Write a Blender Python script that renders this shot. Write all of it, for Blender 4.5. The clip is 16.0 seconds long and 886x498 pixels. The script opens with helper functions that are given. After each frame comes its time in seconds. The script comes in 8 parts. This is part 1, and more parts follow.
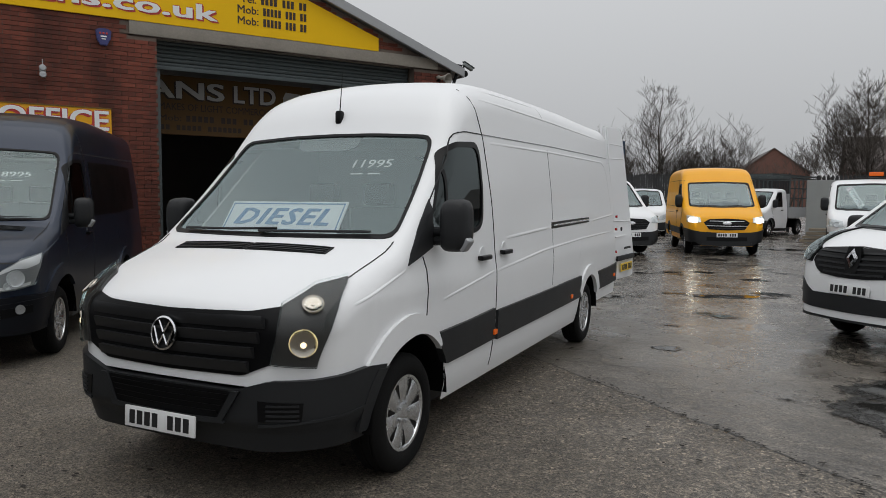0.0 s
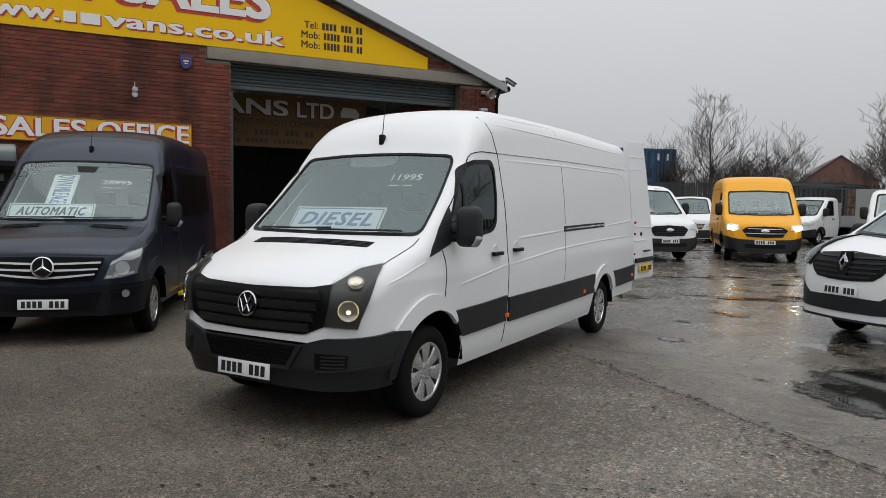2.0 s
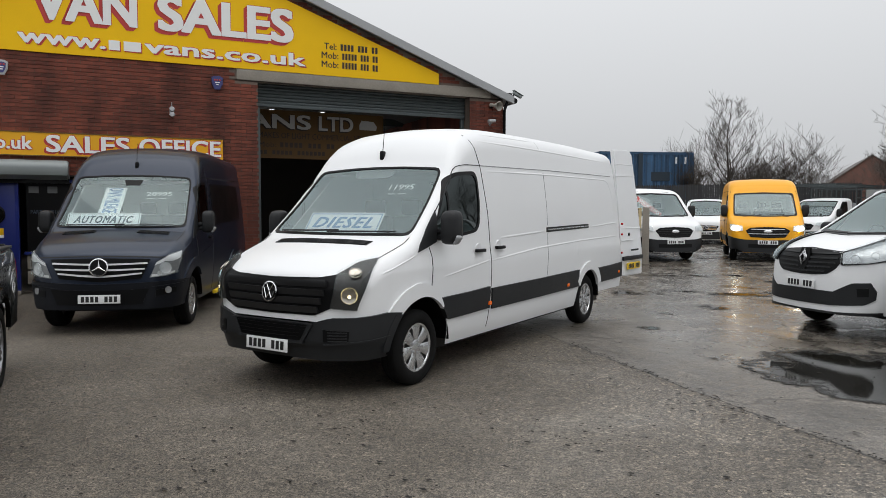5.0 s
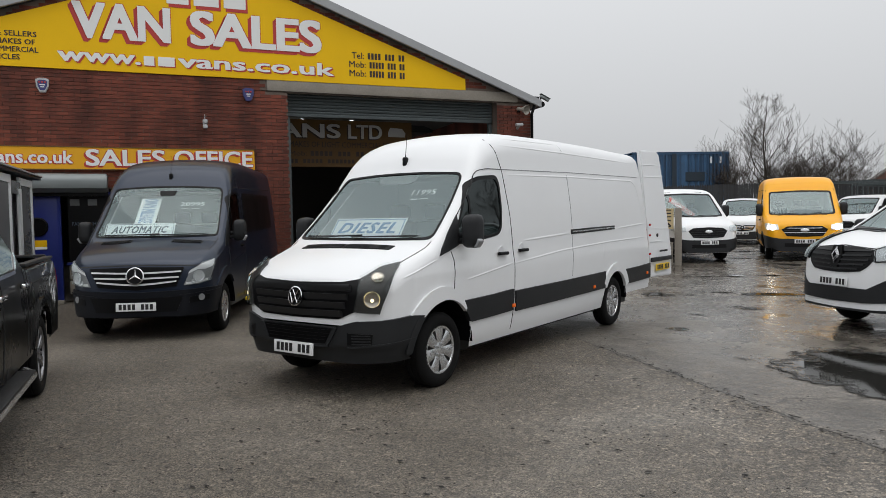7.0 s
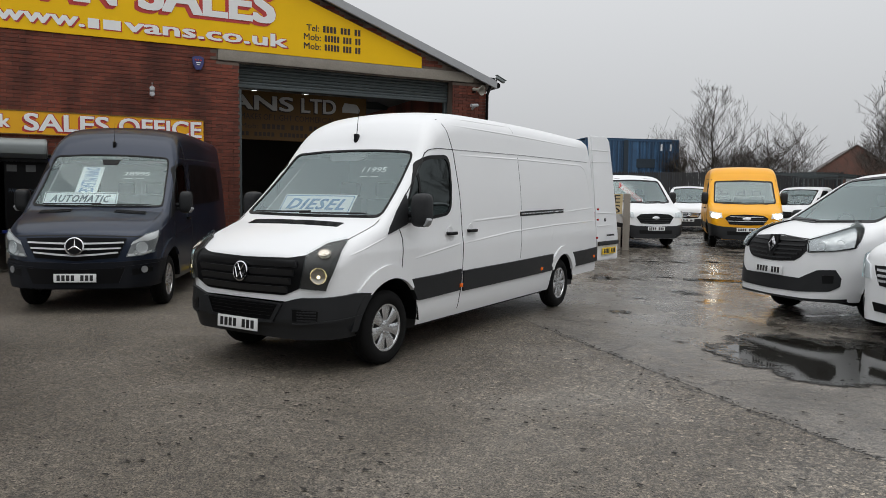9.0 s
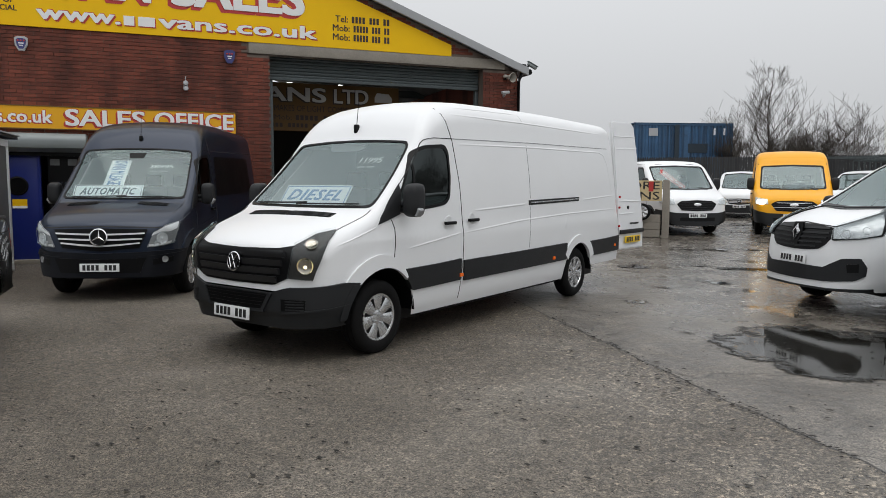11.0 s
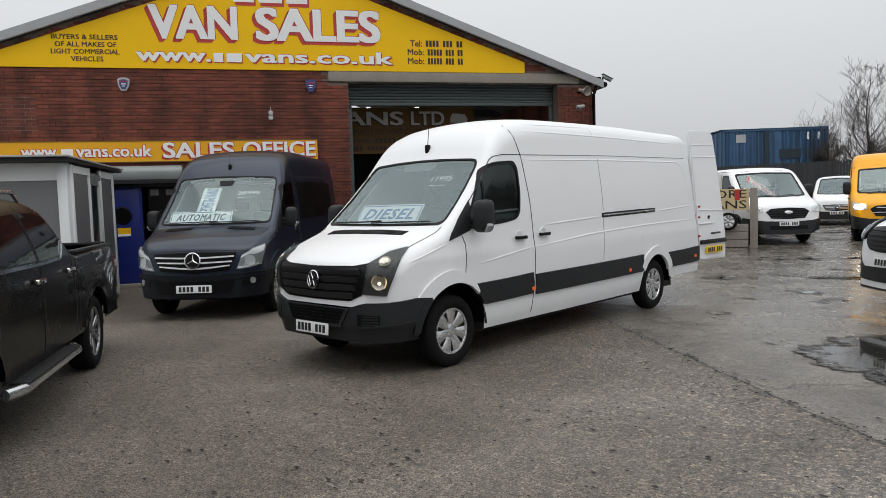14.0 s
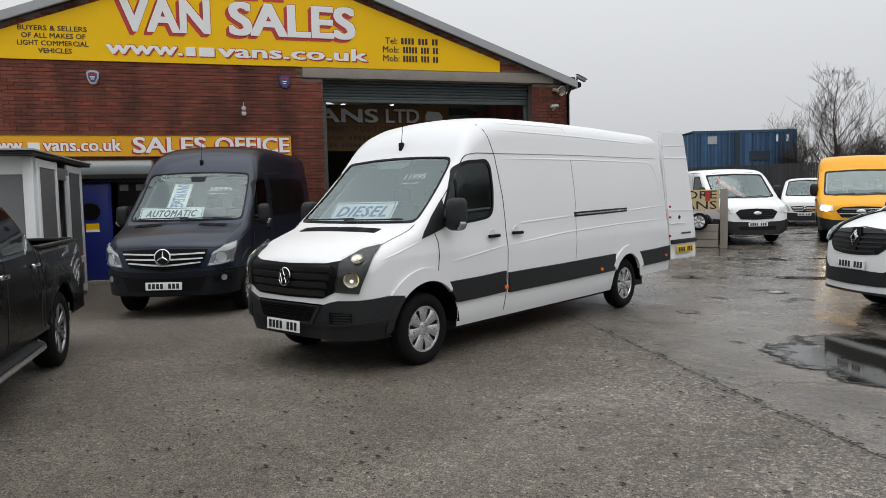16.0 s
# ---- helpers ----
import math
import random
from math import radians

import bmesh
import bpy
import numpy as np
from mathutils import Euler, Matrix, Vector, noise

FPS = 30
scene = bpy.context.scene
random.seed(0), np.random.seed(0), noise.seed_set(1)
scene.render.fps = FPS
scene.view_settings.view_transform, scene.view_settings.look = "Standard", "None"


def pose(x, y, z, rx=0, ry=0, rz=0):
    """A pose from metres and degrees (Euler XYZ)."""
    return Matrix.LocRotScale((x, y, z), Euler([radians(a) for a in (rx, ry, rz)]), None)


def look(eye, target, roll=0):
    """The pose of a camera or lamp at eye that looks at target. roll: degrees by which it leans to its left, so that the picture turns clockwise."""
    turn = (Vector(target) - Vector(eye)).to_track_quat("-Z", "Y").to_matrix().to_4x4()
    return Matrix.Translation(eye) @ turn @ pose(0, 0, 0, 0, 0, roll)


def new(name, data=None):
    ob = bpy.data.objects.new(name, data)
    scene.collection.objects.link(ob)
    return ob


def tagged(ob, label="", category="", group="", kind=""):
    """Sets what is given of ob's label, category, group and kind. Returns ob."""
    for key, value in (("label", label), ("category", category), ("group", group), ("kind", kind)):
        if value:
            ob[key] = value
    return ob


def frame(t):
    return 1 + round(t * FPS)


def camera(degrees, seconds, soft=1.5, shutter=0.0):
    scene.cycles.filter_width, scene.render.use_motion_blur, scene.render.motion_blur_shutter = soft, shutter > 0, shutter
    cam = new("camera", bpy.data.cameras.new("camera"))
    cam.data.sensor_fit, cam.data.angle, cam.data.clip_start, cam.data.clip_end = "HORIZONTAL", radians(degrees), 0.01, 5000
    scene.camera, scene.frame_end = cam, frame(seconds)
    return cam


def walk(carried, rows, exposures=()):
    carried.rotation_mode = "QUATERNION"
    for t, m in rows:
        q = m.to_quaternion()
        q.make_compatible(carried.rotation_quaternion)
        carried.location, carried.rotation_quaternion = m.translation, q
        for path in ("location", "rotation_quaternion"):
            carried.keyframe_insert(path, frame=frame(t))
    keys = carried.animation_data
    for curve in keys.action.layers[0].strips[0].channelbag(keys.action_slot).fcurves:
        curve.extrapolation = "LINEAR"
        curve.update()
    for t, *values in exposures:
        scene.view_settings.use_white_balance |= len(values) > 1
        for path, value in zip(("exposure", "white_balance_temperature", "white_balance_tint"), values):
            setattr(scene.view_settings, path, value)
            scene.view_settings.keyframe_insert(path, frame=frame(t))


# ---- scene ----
cam = camera(64.8, 16.0, soft=0.2)
EXPOSURES = [(0.0, -0.50), (1.0, -0.44), (2.0, -0.36), (2.8, -0.26), (3.5, -0.12), (6.5, -0.20), (9.0, -0.25), (11.5, -0.15), (16.0, -0.13)]
PATH = [
    (0, (2.878, -3.594, 1.607), (2.026, -1.79, 1.471), 0.4),
    (0.5, (3.197, -3.799, 1.576), (2.224, -2.055, 1.473), 3.2),
    (1, (3.373, -3.976, 1.612), (2.334, -2.272, 1.492), 1.4),
    (1.5, (3.49, -4.297, 1.595), (2.513, -2.556, 1.478), 1.1),
    (2, (3.664, -4.528, 1.61), (2.67, -2.796, 1.49), 0.8),
    (2.5, (3.919, -4.713, 1.584), (2.913, -2.993, 1.408), 2.3),
    (3, (4.061, -4.898, 1.602), (2.996, -3.219, 1.387), 0.9),
    (3.5, (4.141, -5.045, 1.595), (3.056, -3.371, 1.447), -0.3),
    (4, (4.263, -5.223, 1.604), (3.21, -3.531, 1.452), -0.2),
    (4.2, (4.339, -5.272, 1.605), (3.305, -3.566, 1.473), -0.1),
    (6.5, (4.7, -5.328, 1.592), (3.559, -3.687, 1.506), -0.5),
    (7, (4.713, -5.322, 1.59), (3.567, -3.685, 1.501), -1.0),
    (7.5, (4.709, -5.336, 1.59), (3.562, -3.699, 1.519), -0.5),
    (8, (4.682, -5.317, 1.59), (3.624, -3.625, 1.454), -0.1),
    (8.5, (4.766, -5.348, 1.597), (3.708, -3.657, 1.447), -0.1),
    (9, (4.764, -5.312, 1.591), (3.732, -3.606, 1.442), 0.8),
    (9.2, (4.793, -5.267, 1.586), (3.76, -3.562, 1.428), -1.4),
    (11.3, (5.31, -4.965, 1.614), (4.121, -3.367, 1.435), 0.7),
    (11.5, (5.323, -5.002, 1.604), (4.12, -3.413, 1.432), 0.8),
    (12, (5.371, -5.045, 1.613), (4.161, -3.464, 1.426), -0.5),
    (12.5, (5.47, -4.975, 1.587), (4.196, -3.44, 1.441), 0.4),
    (13, (5.481, -4.973, 1.586), (4.17, -3.469, 1.442), -0.1),
    (13.5, (5.47, -4.96, 1.584), (4.129, -3.483, 1.439), -0.6),
    (14, (5.461, -5.008, 1.595), (4.11, -3.54, 1.465), -1.8),
    (14.5, (5.467, -5.019, 1.597), (4.13, -3.539, 1.454), -1.9),
    (15, (5.472, -5.002, 1.597), (4.149, -3.509, 1.453), -2.0),
    (15.5, (5.461, -5.001, 1.592), (4.163, -3.487, 1.444), -1.4),
    (16, (5.476, -4.994, 1.592), (4.178, -3.478, 1.455), -1.3),
]
walk(cam, [(t, look(eye, target, roll)) for t, eye, target, roll in PATH], EXPOSURES)

# ---- where the vehicles stand: x, y and turn ----
OPEN_DOOR = -94
SPRINTER, SPRINTER_TURN = (-4.562, 0.645), 39.5
YELLOW_AT, YELLOW_TURN = (1.5, 18.1), 13
SHIELD_AT, SHIELD_TURN = (-1.3, 16.7), 40
DIAMOND_AT, DIAMOND_TURN = (4.395, 5.95), -44.5
# x, y, half length, half width, turn
PUDDLES = [
    (4.5, 2.75, 1.75, 1.75, 0), (0.33, 8.4, 0.42, 0.34, 10), (1.86, 4.38, 0.26, 0.20, 0), (1.98, 7.17, 0.19, 0.11, 15), (2.28, 7.0, 0.30, 0.28, 0), (2.3, 9.35, 0.95, 0.36, 12), (2.9, 10.0, 0.5, 0.3, 0),
    (1.3, 9.3, 0.35, 0.12, 8), (0.2, 12.3, 0.26, 0.12, 5), (0.85, 12.7, 0.36, 0.22, 20), (1.5, 12.95, 0.45, 0.22, 5), (2.6, 12.0, 0.45, 0.25, 0), (1.6, 15.8, 0.45, 0.3, 10), (-0.1, 18.1, 0.4, 0.25, 10), (-0.2, 17.7, 0.3, 0.2, 0), (3.3, 20.8, 1.0, 0.7, 0), (-0.95, 22.1, 0.5, 0.4, 0), (1.7, 5.92, 0.14, 0.07, 0),
]
VITO_AT, TIPPER_AT, FAR_AT, CAGE_AT = (5.96, 4.6), (5.2, 17.6), (-2.4, 28.8), (1.85, 30.5)
PICKUP_AT, PICKUP_TURN = (0.03, -4.65), 57
BOARD_AT = (-1.25, 14.9)
LEADER_TREES = [(-3.3, 38.5, 7.9, 11), (6.9, 35.5, 7.2, 19)]
TREES = [(-1.9, 39.0, 4.6, 5, 0.55, 3), (-7.6, 46.0, 6.6, 61, 0.4, 2), (-4.6, 39.5, 4.6, 67, 0.5, 2), (0.4, 40.0, 5.6, 8, 0.6, 3), (-0.4, 38.5, 4.6, 21, 0.65, 4), (6.6, 33.5, 6.6, 3, 0.6, 3), (9.2, 33.5, 6.0, 17, 0.55, 3), (12.0, 34.0, 6.2, 9, 0.55, 3), (-8.5, 46.5, 6.5, 14, 0.6, 2), (3.8, 48.0, 6.0, 27, 0.6, 2), (1.2, 50.0, 6.0, 31, 0.6, 2), (19, 25, 7.5, 41, 0.6, 2), (22.5, 28, 8.0, 43, 0.6, 2), (25, 32, 8.0, 47, 0.6, 2), (21, 21, 7.0, 51, 0.6, 2), (17, 29, 7.5, 53, 0.6, 2)]

# ---- overcast daylight ----
world = bpy.data.worlds.new("overcast_sky")
scene.world = world
world.use_nodes = True
wn = world.node_tree
wn.nodes.clear()
sky = wn.nodes.new("ShaderNodeTexSky")
sky.sky_type, sky.sun_disc = "NISHITA", False
sky.sun_elevation, sky.sun_rotation = radians(49), radians(140)
sky.dust_density, sky.ozone_density = 4.0, 1.0
hue = wn.nodes.new("ShaderNodeHueSaturation")
hue.inputs["Saturation"].default_value = 0.12
wn.links.new(sky.outputs[0], hue.inputs["Color"])
# a closed cloud cover is about two and a half times brighter overhead than at the horizon
wtc = wn.nodes.new("ShaderNodeTexCoord")
wsep = wn.nodes.new("ShaderNodeSeparateXYZ")
wn.links.new(wtc.outputs["Generated"], wsep.inputs[0])
wup = wn.nodes.new("ShaderNodeMapRange")
wup.inputs["From Min"].default_value, wup.inputs["From Max"].default_value = 0.0, 1.0
wup.inputs["To Min"].default_value, wup.inputs["To Max"].default_value = 0.92, 2.5
wn.links.new(wsep.outputs["Z"], wup.inputs["Value"])
wgrey = wn.nodes.new("ShaderNodeVectorMath")
wgrey.operation = "SCALE"
wgrey.inputs[0].default_value = (6.45, 6.6, 6.8)
wn.links.new(wup.outputs[0], wgrey.inputs["Scale"])
cloud = wn.nodes.new("ShaderNodeMixRGB")
cloud.inputs[0].default_value = 0.92
wn.links.new(wgrey.outputs[0], cloud.inputs[2])
wn.links.new(hue.outputs[0], cloud.inputs[1])
bgn = wn.nodes.new("ShaderNodeBackground")
bgn.inputs["Strength"].default_value = 0.1
wout = wn.nodes.new("ShaderNodeOutputWorld")
wn.links.new(cloud.outputs[0], bgn.inputs["Color"])
wn.links.new(bgn.outputs[0], wout.inputs["Surface"])

sun = new("sun", bpy.data.lights.new("sun", "SUN"))
sun.data.energy, sun.data.angle, sun.data.color = 1.0, radians(60), (1.0, 0.97, 0.93)
sun.matrix_world = look((1.4, -1.2, 8), (0, 0, 0))
scene.view_settings.exposure = 0.0

# ---- materials ----
def material(name, color, rough=0.5, metal=0.0, streak=0.0, grain=0.0, scale=40.0, bump=0.0, big=0.0, coat=0.0, spec=0.5, emit=0.0, island=0.0, objrand=0.0, tint=None):
    """A principled material with fine grain, large stains, relief and random shade per island or per object."""
    m = bpy.data.materials.new(name)
    m.use_nodes = True
    nt = m.node_tree
    b = nt.nodes["Principled BSDF"]
    b.inputs["Roughness"].default_value = rough
    b.inputs["Metallic"].default_value = metal
    b.inputs["Coat Weight"].default_value = coat
    b.inputs["Coat Roughness"].default_value = 0.04
    b.inputs["Specular IOR Level"].default_value = spec
    base = (*color, 1)
    b.inputs["Base Color"].default_value = base
    m.diffuse_color = base
    tc = nt.nodes.new("ShaderNodeTexCoord")
    last = None

    def mul(fac_socket, lo, hi):
        nonlocal last
        mr = nt.nodes.new("ShaderNodeMapRange")
        mr.inputs["To Min"].default_value, mr.inputs["To Max"].default_value = lo, hi
        nt.links.new(fac_socket, mr.inputs["Value"])
        mx = nt.nodes.new("ShaderNodeMixRGB")
        mx.blend_type, mx.inputs[0].default_value = "MULTIPLY", 1
        if last is None:
            mx.inputs[1].default_value = base
        else:
            nt.links.new(last, mx.inputs[1])
        nt.links.new(mr.outputs[0], mx.inputs[2])
        last = mx.outputs[0]

    if grain or bump:
        n1 = nt.nodes.new("ShaderNodeTexNoise")
        n1.inputs["Scale"].default_value, n1.inputs["Detail"].default_value = scale, 5
        nt.links.new(tc.outputs["Object"], n1.inputs["Vector"])
        if grain:
            mul(n1.outputs[0], 1 - grain, 1 + grain)
        if bump:
            bp = nt.nodes.new("ShaderNodeBump")
            bp.inputs["Strength"].default_value, bp.inputs["Distance"].default_value = bump, 0.01
            nt.links.new(n1.outputs[0], bp.inputs["Height"])
            nt.links.new(bp.outputs[0], b.inputs["Normal"])
    if big:
        n2 = nt.nodes.new("ShaderNodeTexNoise")
        n2.inputs["Scale"].default_value, n2.inputs["Detail"].default_value = 1.7, 6
        nt.links.new(tc.outputs["Object"], n2.inputs["Vector"])
        mul(n2.outputs[0], 1 - big, 1 + big)
        rr = nt.nodes.new("ShaderNodeMapRange")
        rr.inputs["To Min"].default_value, rr.inputs["To Max"].default_value = max(0.02, rough - 0.12), min(1, rough + 0.12)
        nt.links.new(n2.outputs[0], rr.inputs["Value"])
        nt.links.new(rr.outputs[0], b.inputs["Roughness"])
    if streak:
        # rain-washed dark runs, longer down the wall than across
        mp = nt.nodes.new("ShaderNodeMapping")
        mp.inputs["Scale"].default_value = (1.3, 1.3, 0.22)
        n3 = nt.nodes.new("ShaderNodeTexNoise")
        n3.inputs["Scale"].default_value, n3.inputs["Detail"].default_value = 1.1, 6
        gp = nt.nodes.new("ShaderNodeNewGeometry")
        nt.links.new(gp.outputs["Position"], mp.inputs["Vector"])
        nt.links.new(mp.outputs[0], n3.inputs["Vector"])
        rs = nt.nodes.new("ShaderNodeMapRange")
        rs.inputs["From Min"].default_value, rs.inputs["From Max"].default_value = 0.40, 0.54
        nt.links.new(n3.outputs[0], rs.inputs["Value"])
        mul(rs.outputs[0], 1 - streak, 1.0)
    if island:
        g = nt.nodes.new("ShaderNodeNewGeometry")
        mul(g.outputs["Random Per Island"], 1 - island, 1 + island)
    if objrand:
        o = nt.nodes.new("ShaderNodeObjectInfo")
        mul(o.outputs["Random"], 1 - objrand, 1 + objrand)
    if last is not None:
        nt.links.new(last, b.inputs["Base Color"])
    if emit:
        b.inputs["Emission Color"].default_value = base
        b.inputs["Emission Strength"].default_value = emit
    return m


def glass(name, tint=(0.75, 0.82, 0.8), ior=1.52, film=0.0):
    """Thin window glass: clear with a tint, and a mirror by Fresnel."""
    m = bpy.data.materials.new(name)
    m.use_nodes = True
    nt = m.node_tree
    nt.nodes.clear()
    tr = nt.nodes.new("ShaderNodeBsdfTransparent")
    tr.inputs[0].default_value = (*tint, 1)
    gl = nt.nodes.new("ShaderNodeBsdfGlossy")
    gl.inputs["Roughness"].default_value = 0.015
    gl.inputs[0].default_value = (0.86, 0.97, 0.98, 1)
    fr = nt.nodes.new("ShaderNodeFresnel")
    fr.inputs[0].default_value = ior
    mx = nt.nodes.new("ShaderNodeMixShader")
    o = nt.nodes.new("ShaderNodeOutputMaterial")
    clear = tr
    if film:
        # pale diffuse film: slight dirt, plus haze painted in to brighten the glass
        df = nt.nodes.new("ShaderNodeBsdfDiffuse")
        df.inputs[0].default_value = (0.50, 0.69, 0.69, 1)
        tcn = nt.nodes.new("ShaderNodeTexCoord")
        nn = nt.nodes.new("ShaderNodeTexNoise")
        nn.inputs["Scale"].default_value, nn.inputs["Detail"].default_value = 2.5, 6
        nt.links.new(tcn.outputs["Object"], nn.inputs["Vector"])
        mrn = nt.nodes.new("ShaderNodeMapRange")
        mrn.inputs["To Min"].default_value, mrn.inputs["To Max"].default_value = film * 0.7, film * 1.3
        nt.links.new(nn.outputs[0], mrn.inputs["Value"])
        m0 = nt.nodes.new("ShaderNodeMixShader")
        nt.links.new(mrn.outputs[0], m0.inputs[0])
        nt.links.new(tr.outputs[0], m0.inputs[1])
        nt.links.new(df.outputs[0], m0.inputs[2])
        clear = m0
    nt.links.new(fr.outputs[0], mx.inputs[0])
    nt.links.new(clear.outputs[0], mx.inputs[1])
    nt.links.new(gl.outputs[0], mx.inputs[2])
    nt.links.new(mx.outputs[0], o.inputs[0])
    m.diffuse_color = (*tint, 1)
    return m


def asphalt():
    """Wet, worn tarmac: pale chips in dark binder, damp sheen that changes over metres, cracks."""
    m = bpy.data.materials.new("wet_tarmac")
    m.use_nodes = True
    nt = m.node_tree
    b = nt.nodes["Principled BSDF"]
    tc = nt.nodes.new("ShaderNodeTexCoord")
    def nz(scale, detail=5, dist=0.0):
        n = nt.nodes.new("ShaderNodeTexNoise")
        n.inputs["Scale"].default_value, n.inputs["Detail"].default_value = scale, detail
        n.inputs["Distortion"].default_value = dist
        nt.links.new(tc.outputs["Object"], n.inputs["Vector"])
        return n.outputs[0]
    def vor(scale, feature="F1"):
        v = nt.nodes.new("ShaderNodeTexVoronoi")
        v.inputs["Scale"].default_value, v.feature = scale, feature
        nt.links.new(tc.outputs["Object"], v.inputs["Vector"])
        return v
    def ramp(sock, pts):
        r = nt.nodes.new("ShaderNodeValToRGB")
        e = r.color_ramp.elements
        e[0].position, e[0].color = pts[0][0], (*pts[0][1], 1)
        e[1].position, e[1].color = pts[-1][0], (*pts[-1][1], 1)
        for p, c in pts[1:-1]:
            k = e.new(p)
            k.color = (*c, 1)
        nt.links.new(sock, r.inputs[0])
        return r.outputs[0]
    def mix(fac, a, c, mode="MIX"):
        x = nt.nodes.new("ShaderNodeMixRGB")
        x.blend_type = mode
        for s, v in ((x.inputs[0], fac), (x.inputs[1], a), (x.inputs[2], c)):
            if isinstance(v, (int, float)):
                s.default_value = v
            elif isinstance(v, tuple):
                s.default_value = (*v, 1)
            else:
                nt.links.new(v, s)
        return x.outputs[0]
    chips = vor(46)
    grit = vor(120)
    fine = nz(260, 3)
    mid = nz(9, 6)
    large = nz(0.55, 5, 0.6)
    base = ramp(large, [(0.3, (0.112, 0.098, 0.079)), (0.5, (0.152, 0.135, 0.112)), (0.72, (0.196, 0.178, 0.152))])
    base = mix(0.7, base, ramp(mid, [(0.3, (0.62, 0.61, 0.6)), (0.7, (1.35, 1.33, 1.3))]), "MULTIPLY")
    chipcol = ramp(chips.outputs["Color"], [(0.15, (0.40, 0.39, 0.38)), (0.5, (0.82, 0.81, 0.80)), (0.78, (1.35, 1.32, 1.28)), (0.95, (2.6, 2.5, 2.38))])
    wob = nt.nodes.new("ShaderNodeVectorMath")
    wob.operation = "ADD"
    wn_ = nt.nodes.new("ShaderNodeTexNoise")
    wn_.inputs["Scale"].default_value, wn_.inputs["Detail"].default_value = 1.6, 7
    nt.links.new(tc.outputs["Object"], wn_.inputs["Vector"])
    nt.links.new(tc.outputs["Object"], wob.inputs[0])
    nt.links.new(wn_.outputs["Color"], wob.inputs[1])
    # a newer, smoother surface lies beyond a straight joint
    shake = nt.nodes.new("ShaderNodeVectorMath")
    shake.operation = "MULTIPLY_ADD"
    shake.inputs[1].default_value = (0.22, 0.22, 0.0)
    centred = nt.nodes.new("ShaderNodeVectorMath")
    centred.operation = "SUBTRACT"
    centred.inputs[1].default_value = (0.5, 0.5, 0.5)
    nt.links.new(wn_.outputs["Color"], centred.inputs[0])
    nt.links.new(centred.outputs[0], shake.inputs[0])
    nt.links.new(tc.outputs["Object"], shake.inputs[2])
    px = nt.nodes.new("ShaderNodeSeparateXYZ")
    nt.links.new(shake.outputs[0], px.inputs[0])
    over = nt.nodes.new("ShaderNodeMath")
    over.operation = "MULTIPLY_ADD"
    over.inputs[1].default_value = 0.644
    nt.links.new(px.outputs["X"], over.inputs[0])
    overy = nt.nodes.new("ShaderNodeMath")
    overy.operation = "MULTIPLY_ADD"
    overy.inputs[1].default_value, overy.inputs[2].default_value = 0.765, -2.918
    nt.links.new(px.outputs["Y"], overy.inputs[0])
    nt.links.new(overy.outputs[0], over.inputs[2])
    # the chips lie bare in a band along the joint and are worn flat elsewhere
    band = nt.nodes.new("ShaderNodeMapRange")
    band.inputs["From Min"].default_value, band.inputs["From Max"].default_value = -2.3, -0.5
    band.inputs["To Min"].default_value, band.inputs["To Max"].default_value = 0.35, 1.0
    nt.links.new(over.outputs[0], band.inputs["Value"])
    base = mix(band.outputs[0], base, chipcol, "MULTIPLY")
    gritcol = ramp(grit.outputs["Color"], [(0.15, (0.16, 0.155, 0.15)), (0.45, (0.72, 0.71, 0.70)), (0.7, (1.25, 1.23, 1.2)), (0.92, (1.75, 1.72, 1.67))])
    base = mix(0.95, base, gritcol, "MULTIPLY")
    # pits where the binder has gone, and small dark scuffs
    pits = nz(34, 3)
    base = mix(1.0, base, ramp(pits, [(0.31, (0.42, 0.41, 0.40)), (0.42, (1.0, 1.0, 1.0))]), "MULTIPLY")
    scuffs = nz(15, 9, 0.9)
    base = mix(1.0, base, ramp(scuffs, [(0.28, (0.62, 0.60, 0.58)), (0.36, (1.0, 1.0, 1.0))]), "MULTIPLY")
    base = mix(0.5, base, ramp(fine, [(0.3, (0.5, 0.5, 0.5)), (0.7, (1.5, 1.5, 1.5))]), "MULTIPLY")
    big = vor(0.42, "DISTANCE_TO_EDGE")
    nt.links.new(wob.outputs[0], big.inputs["Vector"])
    crack = ramp(big.outputs["Distance"], [(0.0, (0.22, 0.21, 0.20)), (0.010, (1.0, 1.0, 1.0))])
    base = mix(0.3, base, crack, "MULTIPLY")
    newer = ramp(over.outputs[0], [(0.01, (0.0, 0.0, 0.0)), (0.025, (1.0, 1.0, 1.0))])
    joint = ramp(over.outputs[0], [(0.0, (1.0, 1.0, 1.0)), (0.012, (0.12, 0.11, 0.10)), (0.022, (0.12, 0.11, 0.10)), (0.034, (1.0, 1.0, 1.0))])
    smooth_top = mix(0.8, ramp(large, [(0.3, (0.104, 0.094, 0.082)), (0.55, (0.144, 0.133, 0.120)), (0.72, (0.194, 0.183, 0.169))]), ramp(fine, [(0.3, (0.62, 0.62, 0.62)), (0.7, (1.4, 1.4, 1.4))]), "MULTIPLY")
    patchy = nz(1.6, 8, 0.8)
    smooth_top = mix(0.9, smooth_top, ramp(patchy, [(0.32, (0.55, 0.54, 0.53)), (0.5, (0.95, 0.95, 0.95)), (0.66, (1.45, 1.44, 1.42))]), "MULTIPLY")
    smooth_top = mix(0.9, smooth_top, gritcol, "MULTIPLY")
    smooth_top = mix(1.0, smooth_top, crack, "MULTIPLY")
